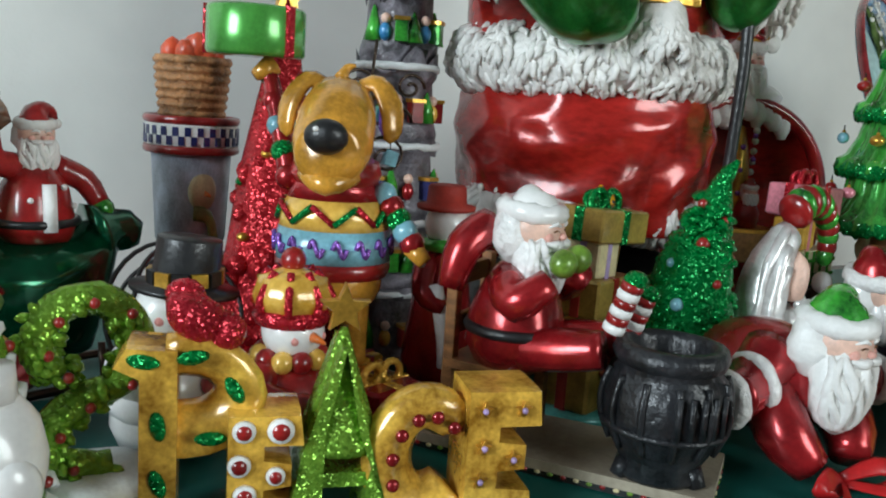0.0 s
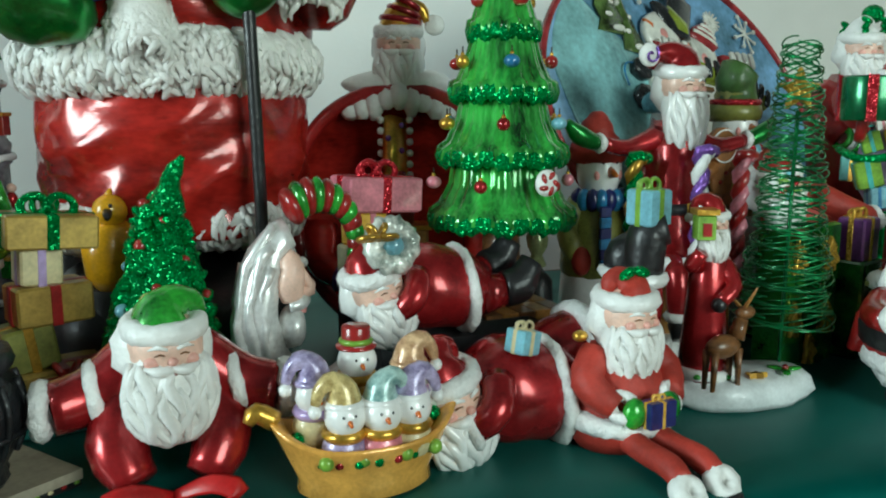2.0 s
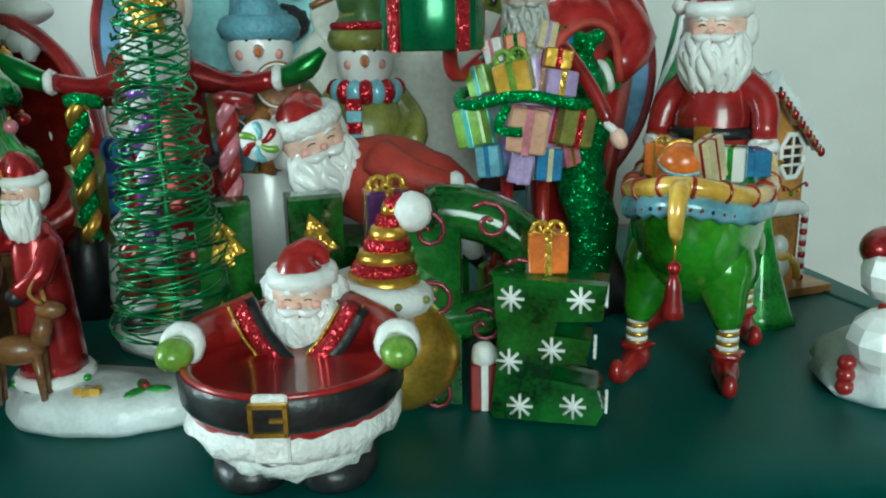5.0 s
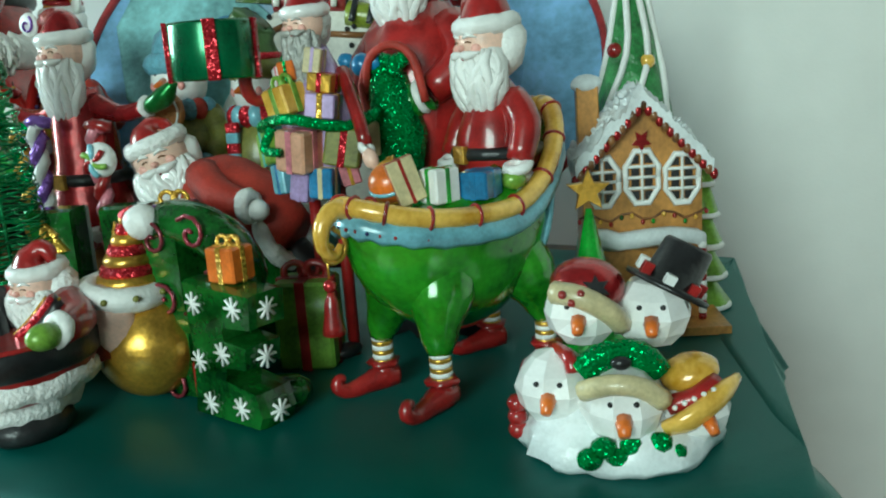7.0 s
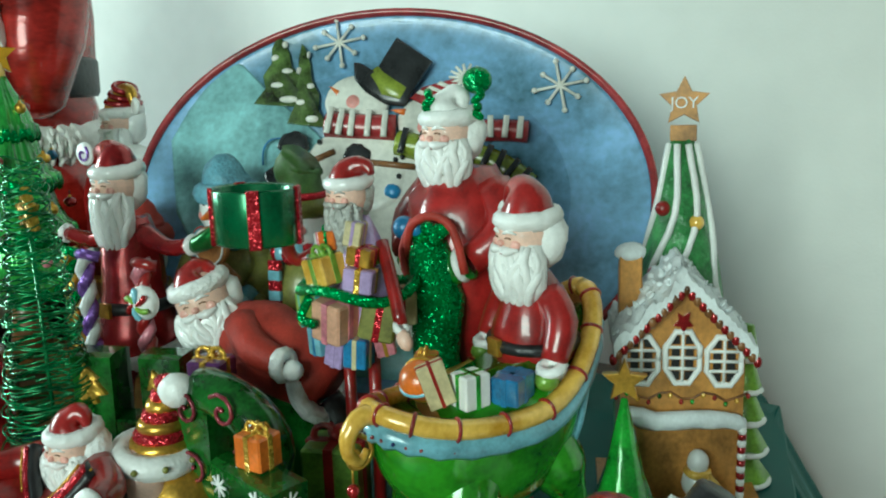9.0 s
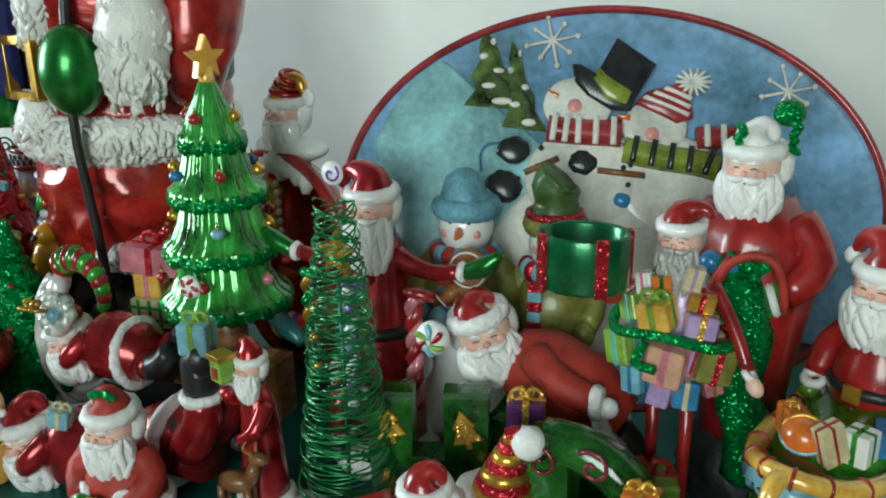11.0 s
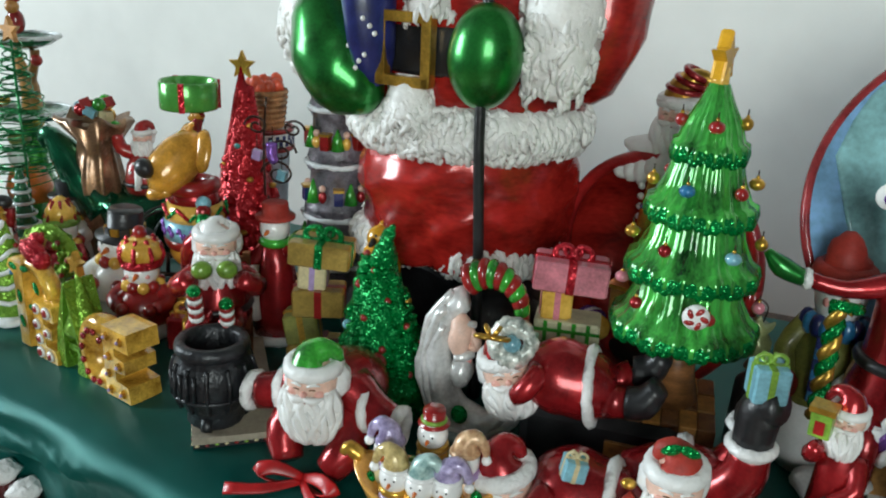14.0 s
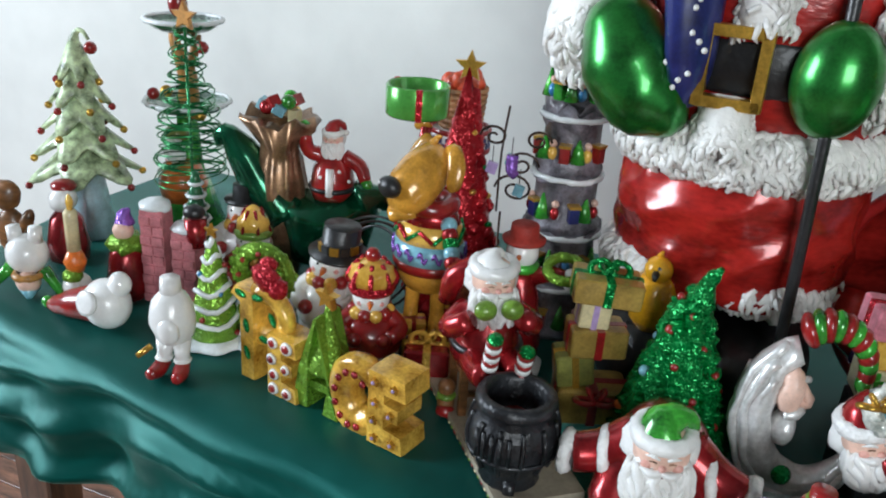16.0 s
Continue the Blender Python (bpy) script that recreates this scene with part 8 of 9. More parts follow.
def tower():
    t = thing("village_tower", 0.268, 0.625, 5, "tiered stone village tower with a train and tiny painted figures", "ornament")
    z = 0.0
    for k, (r, h) in enumerate(((0.048, 0.06), (0.043, 0.055), (0.038, 0.06), (0.034, 0.06), (0.03, 0.06))):
        m = Mesh()
        m.lathe(STONE, [(r, z), (r * 1.02, z + 0.006), (r * 0.86, z + 0.014), (r * 0.82, z + h * 0.8), (r * 0.95, z + h * 0.86), (r * 0.95, z + h)], n=30, lump=0.08, freq=70)
        lv = part("level", m, t, "rough grey stone level")
        m = Mesh()
        m.ring(SNOW, (0, 0, z + h * 0.93), r * 0.93, 0.003, n=34, k=7, lump=0.7, freq=160)
        part("snow_ledge", m, lv)
        rnd = random.Random(k)
        for j in range(7):
            a = math.radians(-160 + j * 23 + rnd.uniform(-5, 5))
            m = Mesh()
            c = Vector((r * 0.92 * math.cos(a), r * 0.92 * math.sin(a), z + 0.014))
            q = (j + k) % 3
            if q == 0:
                m.box((RED, GREEN, NAVY)[k % 3], c + Vector((0, 0, 0.008)), (0.014, 0.01, 0.016), (0, 0, math.degrees(a)))
                m.box(GOLD, c + Vector((0, 0, 0.017)), (0.016, 0.012, 0.003), (0, 0, math.degrees(a)))
            elif q == 1:
                m.lathe(GREEN, [(0.008, 0), (0.005, 0.012), (0.001, 0.024)], tuple(c), 9, lump=0.2, freq=200)
            else:
                m.ball((REDM, BLUE, YELLOW)[j % 3], c + Vector((0, 0, 0.007)), (0.005, 0.005, 0.007), n=8)
                m.ball(SKIN, c + Vector((0, 0, 0.017)), 0.004, n=8)
            part("village_piece", m, lv)
        z += h
    m = Mesh()
    m.lathe(STONE, [(0.03, z), (0.02, z + 0.03), (0.004, z + 0.05)], n=24, lump=0.15, freq=80)
    part("peak", m, t)
    # wire scroll with charms
    t = thing("wire_scroll", 0.222, 0.555, 10, "curly bronze wire scroll hung with small charms", "ornament")
    m = Mesh()
    sc = [(0.0, 0, 0.0), (0.0, 0, 0.14)]
    m.tube(DWIRE, sc, 0.0012, 6)
    for cx, cz, r, s in ((0.016, 0.19, 0.017, 1), (-0.012, 0.215, 0.014, -1), (0.03, 0.215, 0.013, 1), (0.012, 0.165, 0.02, -1)):
        m.tube(DWIRE, [(cx + s * r * (1 - k / 26) * math.cos(k * 0.42), 0, cz + r * (1 - k / 26) * 0.8 * math.sin(k * 0.42)) for k in range(22)], 0.0013, 6)
    m.tube(DWIRE, [(-0.004, 0, 0.14), (-0.004, 0, 0.2), (0.0, 0, 0.246)], 0.0012, 6)
    part("wire", m, t)
    for x, z, mat in ((0.016, 0.17, SKYBLUE), (-0.012, 0.19, LILAC), (0.006, 0.2, TEAL)):
        m = Mesh()
        m.tube(DWIRE, [(x, 0, z + 0.016), (x, 0, z)], 0.0005, 5)
        m.box(mat, (x, 0, z - 0.006), (0.01, 0.006, 0.011), (0, 15, 0))
        part("charm", m, t)
    m = Mesh()
    m.tube(PURPLE, [(0.008, -0.006, 0.2), (0.008, -0.006, 0.186), (0.013, -0.008, 0.18)], [0.006, 0.006, 0.004], 9)
    part("stocking_charm", m, t, "purple stocking charm")


tower()


def sled_lady():
    m = Mesh()
    m.lathe(FURG, [(0.028, 0.0), (0.03, 0.005), (0.02, 0.012)], n=24, lump=0.15, freq=90)
    m.lathe(REDM, [(0.024, 0.008), (0.026, 0.03), (0.019, 0.08), (0.015, 0.1), (0.008, 0.108)], n=22, lump=0.06, freq=60)
    m.tube(REDM, [(0.012, 0, 0.1), (0.03, -0.006, 0.108), (0.046, -0.01, 0.108)], [0.009, 0.008, 0.007], 10)
    m.ring(FURG, (0.047, -0.01, 0.108), 0.0065, 0.004, (0, 90, 0), 18, 6, 0.3, 200)
    m.tube(REDM, [(-0.012, 0, 0.1), (-0.022, -0.012, 0.08), (-0.012, -0.024, 0.07)], [0.009, 0.008, 0.006], 10)
    m.ball(PEARL, (0, -0.002, 0.124), 0.0155, n=16)
    m.ring(GREEN, (0, 0, 0.11), 0.013, 0.005, n=20, k=7, lump=0.2, freq=120)
    m.tube(ORANGE, [(0, -0.016, 0.124), (0, -0.024, 0.122)], [0.003, 0.001], 6)
    m.lathe(REDMATT, [(0.02, 0.134), (0.0205, 0.137), (0.014, 0.138), (0.013, 0.15), (0.012, 0.151)], n=22)
    m.ring(LIMEG, (0.042, -0.012, 0.118), 0.016, 0.005, (20, 0, 0), 26, 8, 0.4, 200)
    m.tube(FURG, [(-0.016, -0.018, 0.086), (-0.012, -0.026, 0.05), (-0.01, -0.026, 0.03)], 0.005, 8)
    figure("snow_lady", m, 0.262, 0.51, 6, "snow lady figurine in a red coat with green wreath", "figurine")


sled_lady()


def pot_stack():
    t = thing("flowerpot_snowman", 0.122, 0.69, 8, "painted flowerpot snowman carrying a wicker basket of red fruit", "planter")
    t.matrix_world = t.matrix_world @ Matrix.Diagonal((0.62, 0.62, 1, 1))
    m = Mesh()
    m.lathe(paint("pot_blue_grey", (0.4, 0.44, 0.52), 0.5, 0, 0.1, 0.25), [(0.04, 0.0), (0.05, 0.07), (0.038, 0.075), (0.044, 0.085), (0.05, 0.155)], n=36)
    part("pot", m, t)
    m = Mesh()
    m.ball(CREAM, (0, -0.044, 0.125), (0.018, 0.009, 0.016), n=14)
    m.tube(OLIVE, [(-0.012, -0.048, 0.108), (0.006, -0.052, 0.105), (0.014, -0.05, 0.088)], 0.006, 8)
    m.tube(ORANGE, [(0, -0.054, 0.124), (0.006, -0.06, 0.122)], [0.0025, 0.001], 6)
    part("painted_face", m, t)
    m = Mesh()
    m.lathe(WHITE, [(0.0555, 0.158), (0.057, 0.16), (0.058, 0.174), (0.0565, 0.176)], n=40)
    rimp = part("rim", m, t)
    for k in range(24):
        a = 2 * math.pi * k / 24
        m = Mesh()
        for row in range(2):
            m.box(NAVY, (0.0578 * math.cos(a + row * 0.131), 0.0578 * math.sin(a + row * 0.131), 0.1635 + 0.007 * row), (0.002, 0.0074, 0.0068), (0, 0, math.degrees(a + row * 0.131)))
        part("check", m, rimp)
    for z in (0.156, 0.179):
        m = Mesh()
        m.ring(RED, (0, 0, z), 0.057, 0.0032, n=44, k=8)
        part("red_band", m, rimp)
    t = thing("wicker_basket", 0.122, 0.69, 0, "small brown wicker basket filled with red fruit", "basket", z=TOP + 0.18)
    t.matrix_world = t.matrix_world @ Matrix.Diagonal((0.7, 0.7, 0.9, 1))
    m = Mesh()
    m.lathe(WICKER, [(0.033, 0.0), (0.035, 0.01), (0.04, 0.05), (0.0405, 0.053), (0.036, 0.05), (0.03, 0.03), (0.002, 0.03)], n=48, wave=0.03, count=24)
    w = part("weave", m, t)
    for k in range(7):
        m = Mesh()
        m.ring(WICKER, (0, 0, 0.004 + 0.0075 * k), 0.0345 + 0.00095 * k, 0.003, n=48, k=6, lump=0.5, freq=220)
        part("strand", m, w)
    rnd = random.Random(6)
    for k in range(11):
        a = k * 2.4
        m = Mesh()
        m.ball(paint("fruit_red", (0.62, 0.085, 0.03), 0.4, 0, 0.3, 0.25), (0.024 * math.cos(a) * (k > 1), 0.024 * math.sin(a) * (k > 1), 0.056 + 0.006 * (k < 4)), (0.012, 0.011, 0.012), (rnd.uniform(0, 90), 0, 0), n=9, lump=0.15, freq=90)
        part("fruit", m, t)


pot_stack()


def green_sleigh():
    t = thing("green_sleigh", 0.0, 0.6, 18, "shiny dark green toy sleigh with curled runners", "sleigh", size=1.02)
    SLEIGHG = paint("deep_green_metallic", (0.006, 0.11, 0.045), 0.2, 0.7, 0.6, 0.35, bump=0.06, bscale=40)
    m = Mesh()
    rows = []
    for k in range(7):
        f = k / 6
        r = 0.7 + 0.3 * math.sin(f * 1.5)
        row = []
        for j in range(32):
            a = 2 * math.pi * j / 32
            row.append((0.062 * r * math.cos(a), 0.036 * r * math.sin(a), 0.022 + f * (0.06 + 0.03 * math.cos(a) ** 2 * (1 if math.cos(a) > 0 else 0.6))))
        rows.append(row)
    m.grid(rows, SLEIGHG)
    m.tube(SLEIGHG, [(-0.045, 0, 0.07), (-0.07, 0, 0.1), (-0.09, 0, 0.135), (-0.108, 0, 0.158), (-0.118, 0, 0.156), (-0.116, 0, 0.146)], [0.03, 0.026, 0.02, 0.012, 0.007, 0.004], 12, flat=1.2)
    m.tube(SLEIGHG, [(0.045, 0, 0.095), (0.062, 0, 0.1), (0.07, 0, 0.088)], [0.022, 0.012, 0.005], 10, flat=1.6)
    part("body", m, t)
    for s in (-1, 1):
        m = Mesh()
        m.tube(DWIRE, [(-0.09, s * 0.03, 0.06), (-0.1, s * 0.03, 0.03), (-0.08, s * 0.03, 0.004), (0, s * 0.03, 0.003), (0.08, s * 0.03, 0.004)], 0.0032, 8)
        for x in (-0.04, 0.04):
            m.tube(DWIRE, [(x, s * 0.03, 0.004), (x, s * 0.026, 0.03)], 0.0026, 7)
        part("runner", m, t)
    m = Mesh()
    m.lathe(RED, [(0.03, 0.0), (0.034, 0.014), (0.028, 0.045), (0.014, 0.068)], n=24, lump=0.08, freq=50)
    for k in range(12):
        m.ball(WHITE, (0.031 * math.cos(k * 2.4), 0.031 * math.sin(k * 2.4), 0.012 + 0.0035 * k), 0.0028, n=6)
    m.ring(BLACK, (0, 0, 0.016), 0.033, 0.004, n=26, k=7)
    m.tube(WHITE, [(0, -0.033, 0.01), (0, -0.03, 0.05)], 0.006, 8)
    for s in (-1, 1):
        m.tube(RED, [(s * 0.016, 0, 0.062), (s * 0.04, -0.004, 0.05), (s * 0.05, -0.014, 0.03)] if s > 0 else [(-0.016, 0, 0.062), (-0.036, -0.004, 0.07), (-0.04, -0.008, 0.095)], [0.012, 0.011, 0.009], 12)
        m.ball(GREEN, (s * 0.052, -0.016, 0.026) if s > 0 else (-0.04, -0.009, 0.105), 0.01, n=10)
    head(m, (0, -0.002, 0.088), 0.0175, RED, WHITE, WHITE, 1.7, 1.0, (0.8, 0.3), 1.0)
    figure("sleigh_driver", m, 0.008, 0.602, 20, "bearded figurine in a spotted red coat riding the sleigh", "figurine", z=TOP + 0.1, size=0.76)
    t = thing("toy_sack", -0.05, 0.585, 0, "bronze sack spilling small toys", "sack")
    m = Mesh()
    m.lathe(paint("bronze_sack", (0.26, 0.15, 0.08), 0.3, 0.7, 0.4, 0.4), [(0.02, 0.0), (0.028, 0.05), (0.03, 0.11), (0.024, 0.14), (0.021, 0.155), (0.044, 0.185), (0.04, 0.187), (0.004, 0.18)], n=30, wave=0.08, count=9, lump=0.1, freq=50)
    part("sack", m, t)
    for k in range(12):
        a = k * 2.4
        m = Mesh()
        c = (0.019 * math.cos(a), 0.014 * math.sin(a), 0.19 + 0.008 * (k % 3))
        if k % 2:
            m.ball((GOLD, REDM, GREEN)[k % 3], c, 0.0085, n=9)
        else:
            m.box((CREAM, SKYBLUE, RED)[k % 3], c, (0.012, 0.012, 0.014), (k * 20, k * 30, 0))
        part("toy", m, t)
    m = Mesh()
    for r, a in ((0.05, 10), (0.045, 30), (0.04, -20)):
        m.ring(BLACK, (0, 0, 0.045), r, 0.0016, (70, a, a), 34, 5)
    figure("black_cable", m, 0.09, 0.545, 10, "loose loops of thin black cable", "cable", z=TOP + 0.012)


green_sleigh()


# ---- carved letters: P E A C E ----
def peace():
    AMBER = paint("amber_glaze", (0.55, 0.24, 0.015), 0.22, 0.1, 0.7, 0.35, scale=40, second=(0.72, 0.42, 0.06))
    t = thing("word_sign", 0.138, 0.366, -12, "row of amber and green letter ornaments spelling PEACE", "letter sign", size=0.92)

    def pc(outline, x, mat, d=0.03, y=0.0, label=""):
        m = Mesh()
        m.slab(mat, [(x + p[0], p[1]) for p in outline], d, (0, y, 0), bevel=0.03)
        return part("letter", m, t, label)

    # P
    m = Mesh()
    m.slab(AMBER, [(-0.1, 0.0), (-0.082, 0.0), (-0.082, 0.098), (-0.106, 0.1), (-0.112, 0.09), (-0.1, 0.084)], 0.032, bevel=0.03)
    m.tube(AMBER, [(-0.088, 0, 0.092)] + [(-0.078 + 0.026 * math.sin(a), 0, 0.072 + 0.02 * math.cos(a)) for a in [math.pi * k / 10 for k in range(11)]] + [(-0.088, 0, 0.052)], 0.0095, 10, flat=1.65)
    p = part("letter", m, t, "amber letter P with holly leaves")
    m = Mesh()
    for x, z, a in ((-0.098, 0.093, 10), (-0.075, 0.095, -10), (-0.055, 0.078, 60), (-0.091, 0.06, 80), (-0.091, 0.03, 70), (-0.066, 0.053, 0)):
        m.ball(GREENG, (x, -0.0165, z), (0.008, 0.002, 0.0038), (0, a, 0), n=10)
    part("holly", m, p)
    m = Mesh()
    m.ball(REDG, (-0.074, -0.004, 0.112), (0.016, 0.012, 0.012), (0, 30, 0), n=12, lump=0.25, freq=90)
    m.ball(REDG, (-0.06, -0.004, 0.105), (0.011, 0.01, 0.01), n=10, lump=0.2, freq=90)
    m.ball(REDG, (-0.08, 0.004, 0.122), (0.01, 0.008, 0.008), n=10)
    part("red_bird", m, p, "red glitter bird")
    # E
    E1 = [(-0.058, 0), (-0.02, 0), (-0.022, 0.016), (-0.04, 0.018), (-0.04, 0.026), (-0.026, 0.028), (-0.026, 0.04), (-0.04, 0.042), (-0.04, 0.05), (-0.02, 0.05), (-0.022, 0.066), (-0.058, 0.066)]
    e = pc(E1, 0, AMBER, 0.034, -0.004, "amber letter E with red dots")
    for x, z, r in ((-0.05, 0.058, 0.006), (-0.032, 0.058, 0.007), (-0.052, 0.04, 0.006), (-0.049, 0.024, 0.006), (-0.034, 0.034, 0.005), (-0.05, 0.008, 0.0065), (-0.032, 0.008, 0.006)):
        m = Mesh()
        m.lathe(WHITE, [(r, 0.0), (r * 0.9, 0.0022)], (x, -0.021, z), 16, rot=(90, 0, 0))
        m.lathe(RED, [(r * 0.72, 0.0), (r * 0.6, 0.0032)], (x, -0.021, z), 16, rot=(90, 0, 0))
        part("dot", m, e)
    # A as a tree
    m = Mesh()
    for x0, x1 in ((-0.026, -0.012), (0.012, 0.026)):
        s = 1 if x0 > 0 else -1
        m.slab(LIMEG, [(x0 - 0.002, 0.0), (x1 + 0.002, 0.0), (s * 0.009, 0.052), (0.0, 0.1), (-0.0005, 0.1), (s * 0.021 - 0.004, 0.04)] if s > 0 else [(x0 - 0.002, 0.0), (x1 + 0.002, 0.0), (-0.009, 0.052), (0.0005, 0.1), (-0.002, 0.1), (-0.021, 0.042)], 0.034, bevel=0.03)
    m.lathe(LIMEG, [(0.021, 0.04), (0.022, 0.044), (0.016, 0.062), (0.008, 0.086), (0.002, 0.106)], n=18, sy=0.85)
    m.box(LIMEG, (0, 0, 0.026), (0.034, 0.026, 0.008))
    a_ = part("letter", m, t, "lime glitter letter A shaped as a tree")
    m = Mesh()
    m.slab(GOLD, star(0.014), 0.008, (0, 0, 0.116))
    part("star", m, a_, "gold star")
    # C
    m = Mesh()
    m.tube(AMBER, [(0.046 + 0.02 * math.cos(a), -0.002, 0.034 + 0.028 * math.sin(a)) for a in [math.radians(40 + 28 * k) for k in range(11)]], [0.01] + [0.0125] * 9 + [0.01], 10, flat=1.4)
    c = part("letter", m, t, "amber letter C with red studs")
    for k in range(9):
        a = math.radians(50 + 30 * k)
        m = Mesh()
        m.ball(REDM, (0.046 + 0.02 * math.cos(a), -0.019, 0.034 + 0.028 * math.sin(a)), (0.0038, 0.0025, 0.0038), n=8)
        part("stud", m, c)
    # last E
    E2 = [(0.066, 0), (0.106, 0), (0.104, 0.018), (0.084, 0.02), (0.084, 0.03), (0.1, 0.031), (0.1, 0.045), (0.084, 0.047), (0.084, 0.056), (0.108, 0.056), (0.106, 0.076), (0.066, 0.076)]
    e = pc(E2, 0, AMBER, 0.036, -0.002, "amber letter E with silver studs")
    for x, z in ((0.074, 0.066), (0.096, 0.066), (0.075, 0.045), (0.092, 0.038), (0.074, 0.026), (0.095, 0.009), (0.075, 0.008)):
        m = Mesh()
        m.slab(GOLD, star(0.0048), 0.003, (x, -0.0215, z))
        m.ball(LILAC, (x, -0.0235, z), 0.0018, n=7)
        part("stud", m, e)


peace()


# ---- left end of the table ----
def small_snowmen():
    def snow(x, y, rz, hatdraw, coat, label, s=1.0, z=TOP):
        m = Mesh()
        m.T = Matrix.Scale(s, 4)
        m.start("body", "coat over a round pearly body")
        m.lathe(PEARL, [(0.026, 0.0), (0.031, 0.012), (0.03, 0.03), (0.022, 0.048)], n=22)
        m.lathe(coat, [(0.031, 0.02), (0.033, 0.026), (0.028, 0.045), (0.017, 0.06)], n=22, lump=0.05, freq=70)
        for q in (-1, 1):
            m.tube(coat, [(q * 0.018, 0, 0.056), (q * 0.03, -0.01, 0.046), (q * 0.02, -0.026, 0.042)], [0.01, 0.0095, 0.0075], 10)
            m.ball(RED, (q * 0.015, -0.03, 0.041), 0.0075, n=9)
        m.start("scarf", "yellow and red scarf")
        for k in range(10):
            a = 2 * math.pi * k / 10
            m.ball((YELLOW, RED)[k % 2], (0.018 * math.cos(a), 0.018 * math.sin(a), 0.062), 0.0072, n=8)
        m.start("head", "white face with a carrot nose")
        snowhead(m, (0, -0.002, 0.078), 0.0195, None)
        m.start("hat")
        hatdraw(m)
        return figure("snowman_figurine", m, x, y, rz, label, "figurine", "small snowman figurines", z=z)

    def tophat(m):
        m.lathe(BLACK, [(0.03, 0.088), (0.0305, 0.091), (0.019, 0.092), (0.018, 0.118), (0.0175, 0.119)], n=26, rot=(0, 6, 0))
        for k in range(12):
            a = 2 * math.pi * k / 12
            m.box(GOLD if k % 2 else BLACK, (0.0195 * math.cos(a) + 0.01, 0.0195 * math.sin(a), 0.097), (0.003, 0.009, 0.008), (0, 0, math.degrees(a)))

    def knit(m):
        m.ring(REDG, (0, 0, 0.088), 0.0175, 0.0065, n=26, k=8)
        m.lathe(YELLOW, [(0.021, 0.09), (0.024, 0.1), (0.02, 0.112), (0.004, 0.118)], n=24, wave=0.05, count=8)
        for k in range(8):
            a = 2 * math.pi * k / 8
            m.tube(REDG, [(0.023 * math.cos(a), 0.023 * math.sin(a), 0.092), (0.0245 * math.cos(a), 0.0245 * math.sin(a), 0.101), (0.014 * math.cos(a), 0.014 * math.sin(a), 0.116)], 0.0026, 6)
        m.ball(RED, (0, 0, 0.122), 0.008, n=10)

    def small_hat(m):
        m.lathe(BLACK, [(0.022, 0.09), (0.023, 0.093), (0.014, 0.094), (0.013, 0.11)], n=20)

    def yellow_hat(m):
        m.ring(LIME, (0, 0, 0.09), 0.0165, 0.006, n=24, k=8)
        m.lathe(YELLOW, [(0.02, 0.092), (0.018, 0.105), (0.008, 0.118), (0.003, 0.122)], n=20, wave=0.06, count=7)
        for k in range(7):
            a = 2 * math.pi * k / 7
            m.tube(REDM, [(0.021 * math.cos(a), 0.021 * math.sin(a), 0.093), (0.009 * math.cos(a), 0.009 * math.sin(a), 0.118)], 0.0022, 6)
    snow(0.074, 0.482, 12, tophat, PEARL, "pearly snowman figurine in a black top hat with a gold band", 1.02)
    snow(0.137, 0.45, 24, knit, RED, "snowman figurine in a red coat and a yellow netted cap", 0.93)
    snow(-0.03, 0.502, 10, yellow_hat, REDM, "snowman figurine in a lime and yellow cap with a striped scarf", 0.92)
    snow(-0.08, 0.558, 6, small_hat, PEARL, "white snowman figurine in a small black hat", 1.0)


small_snowmen()


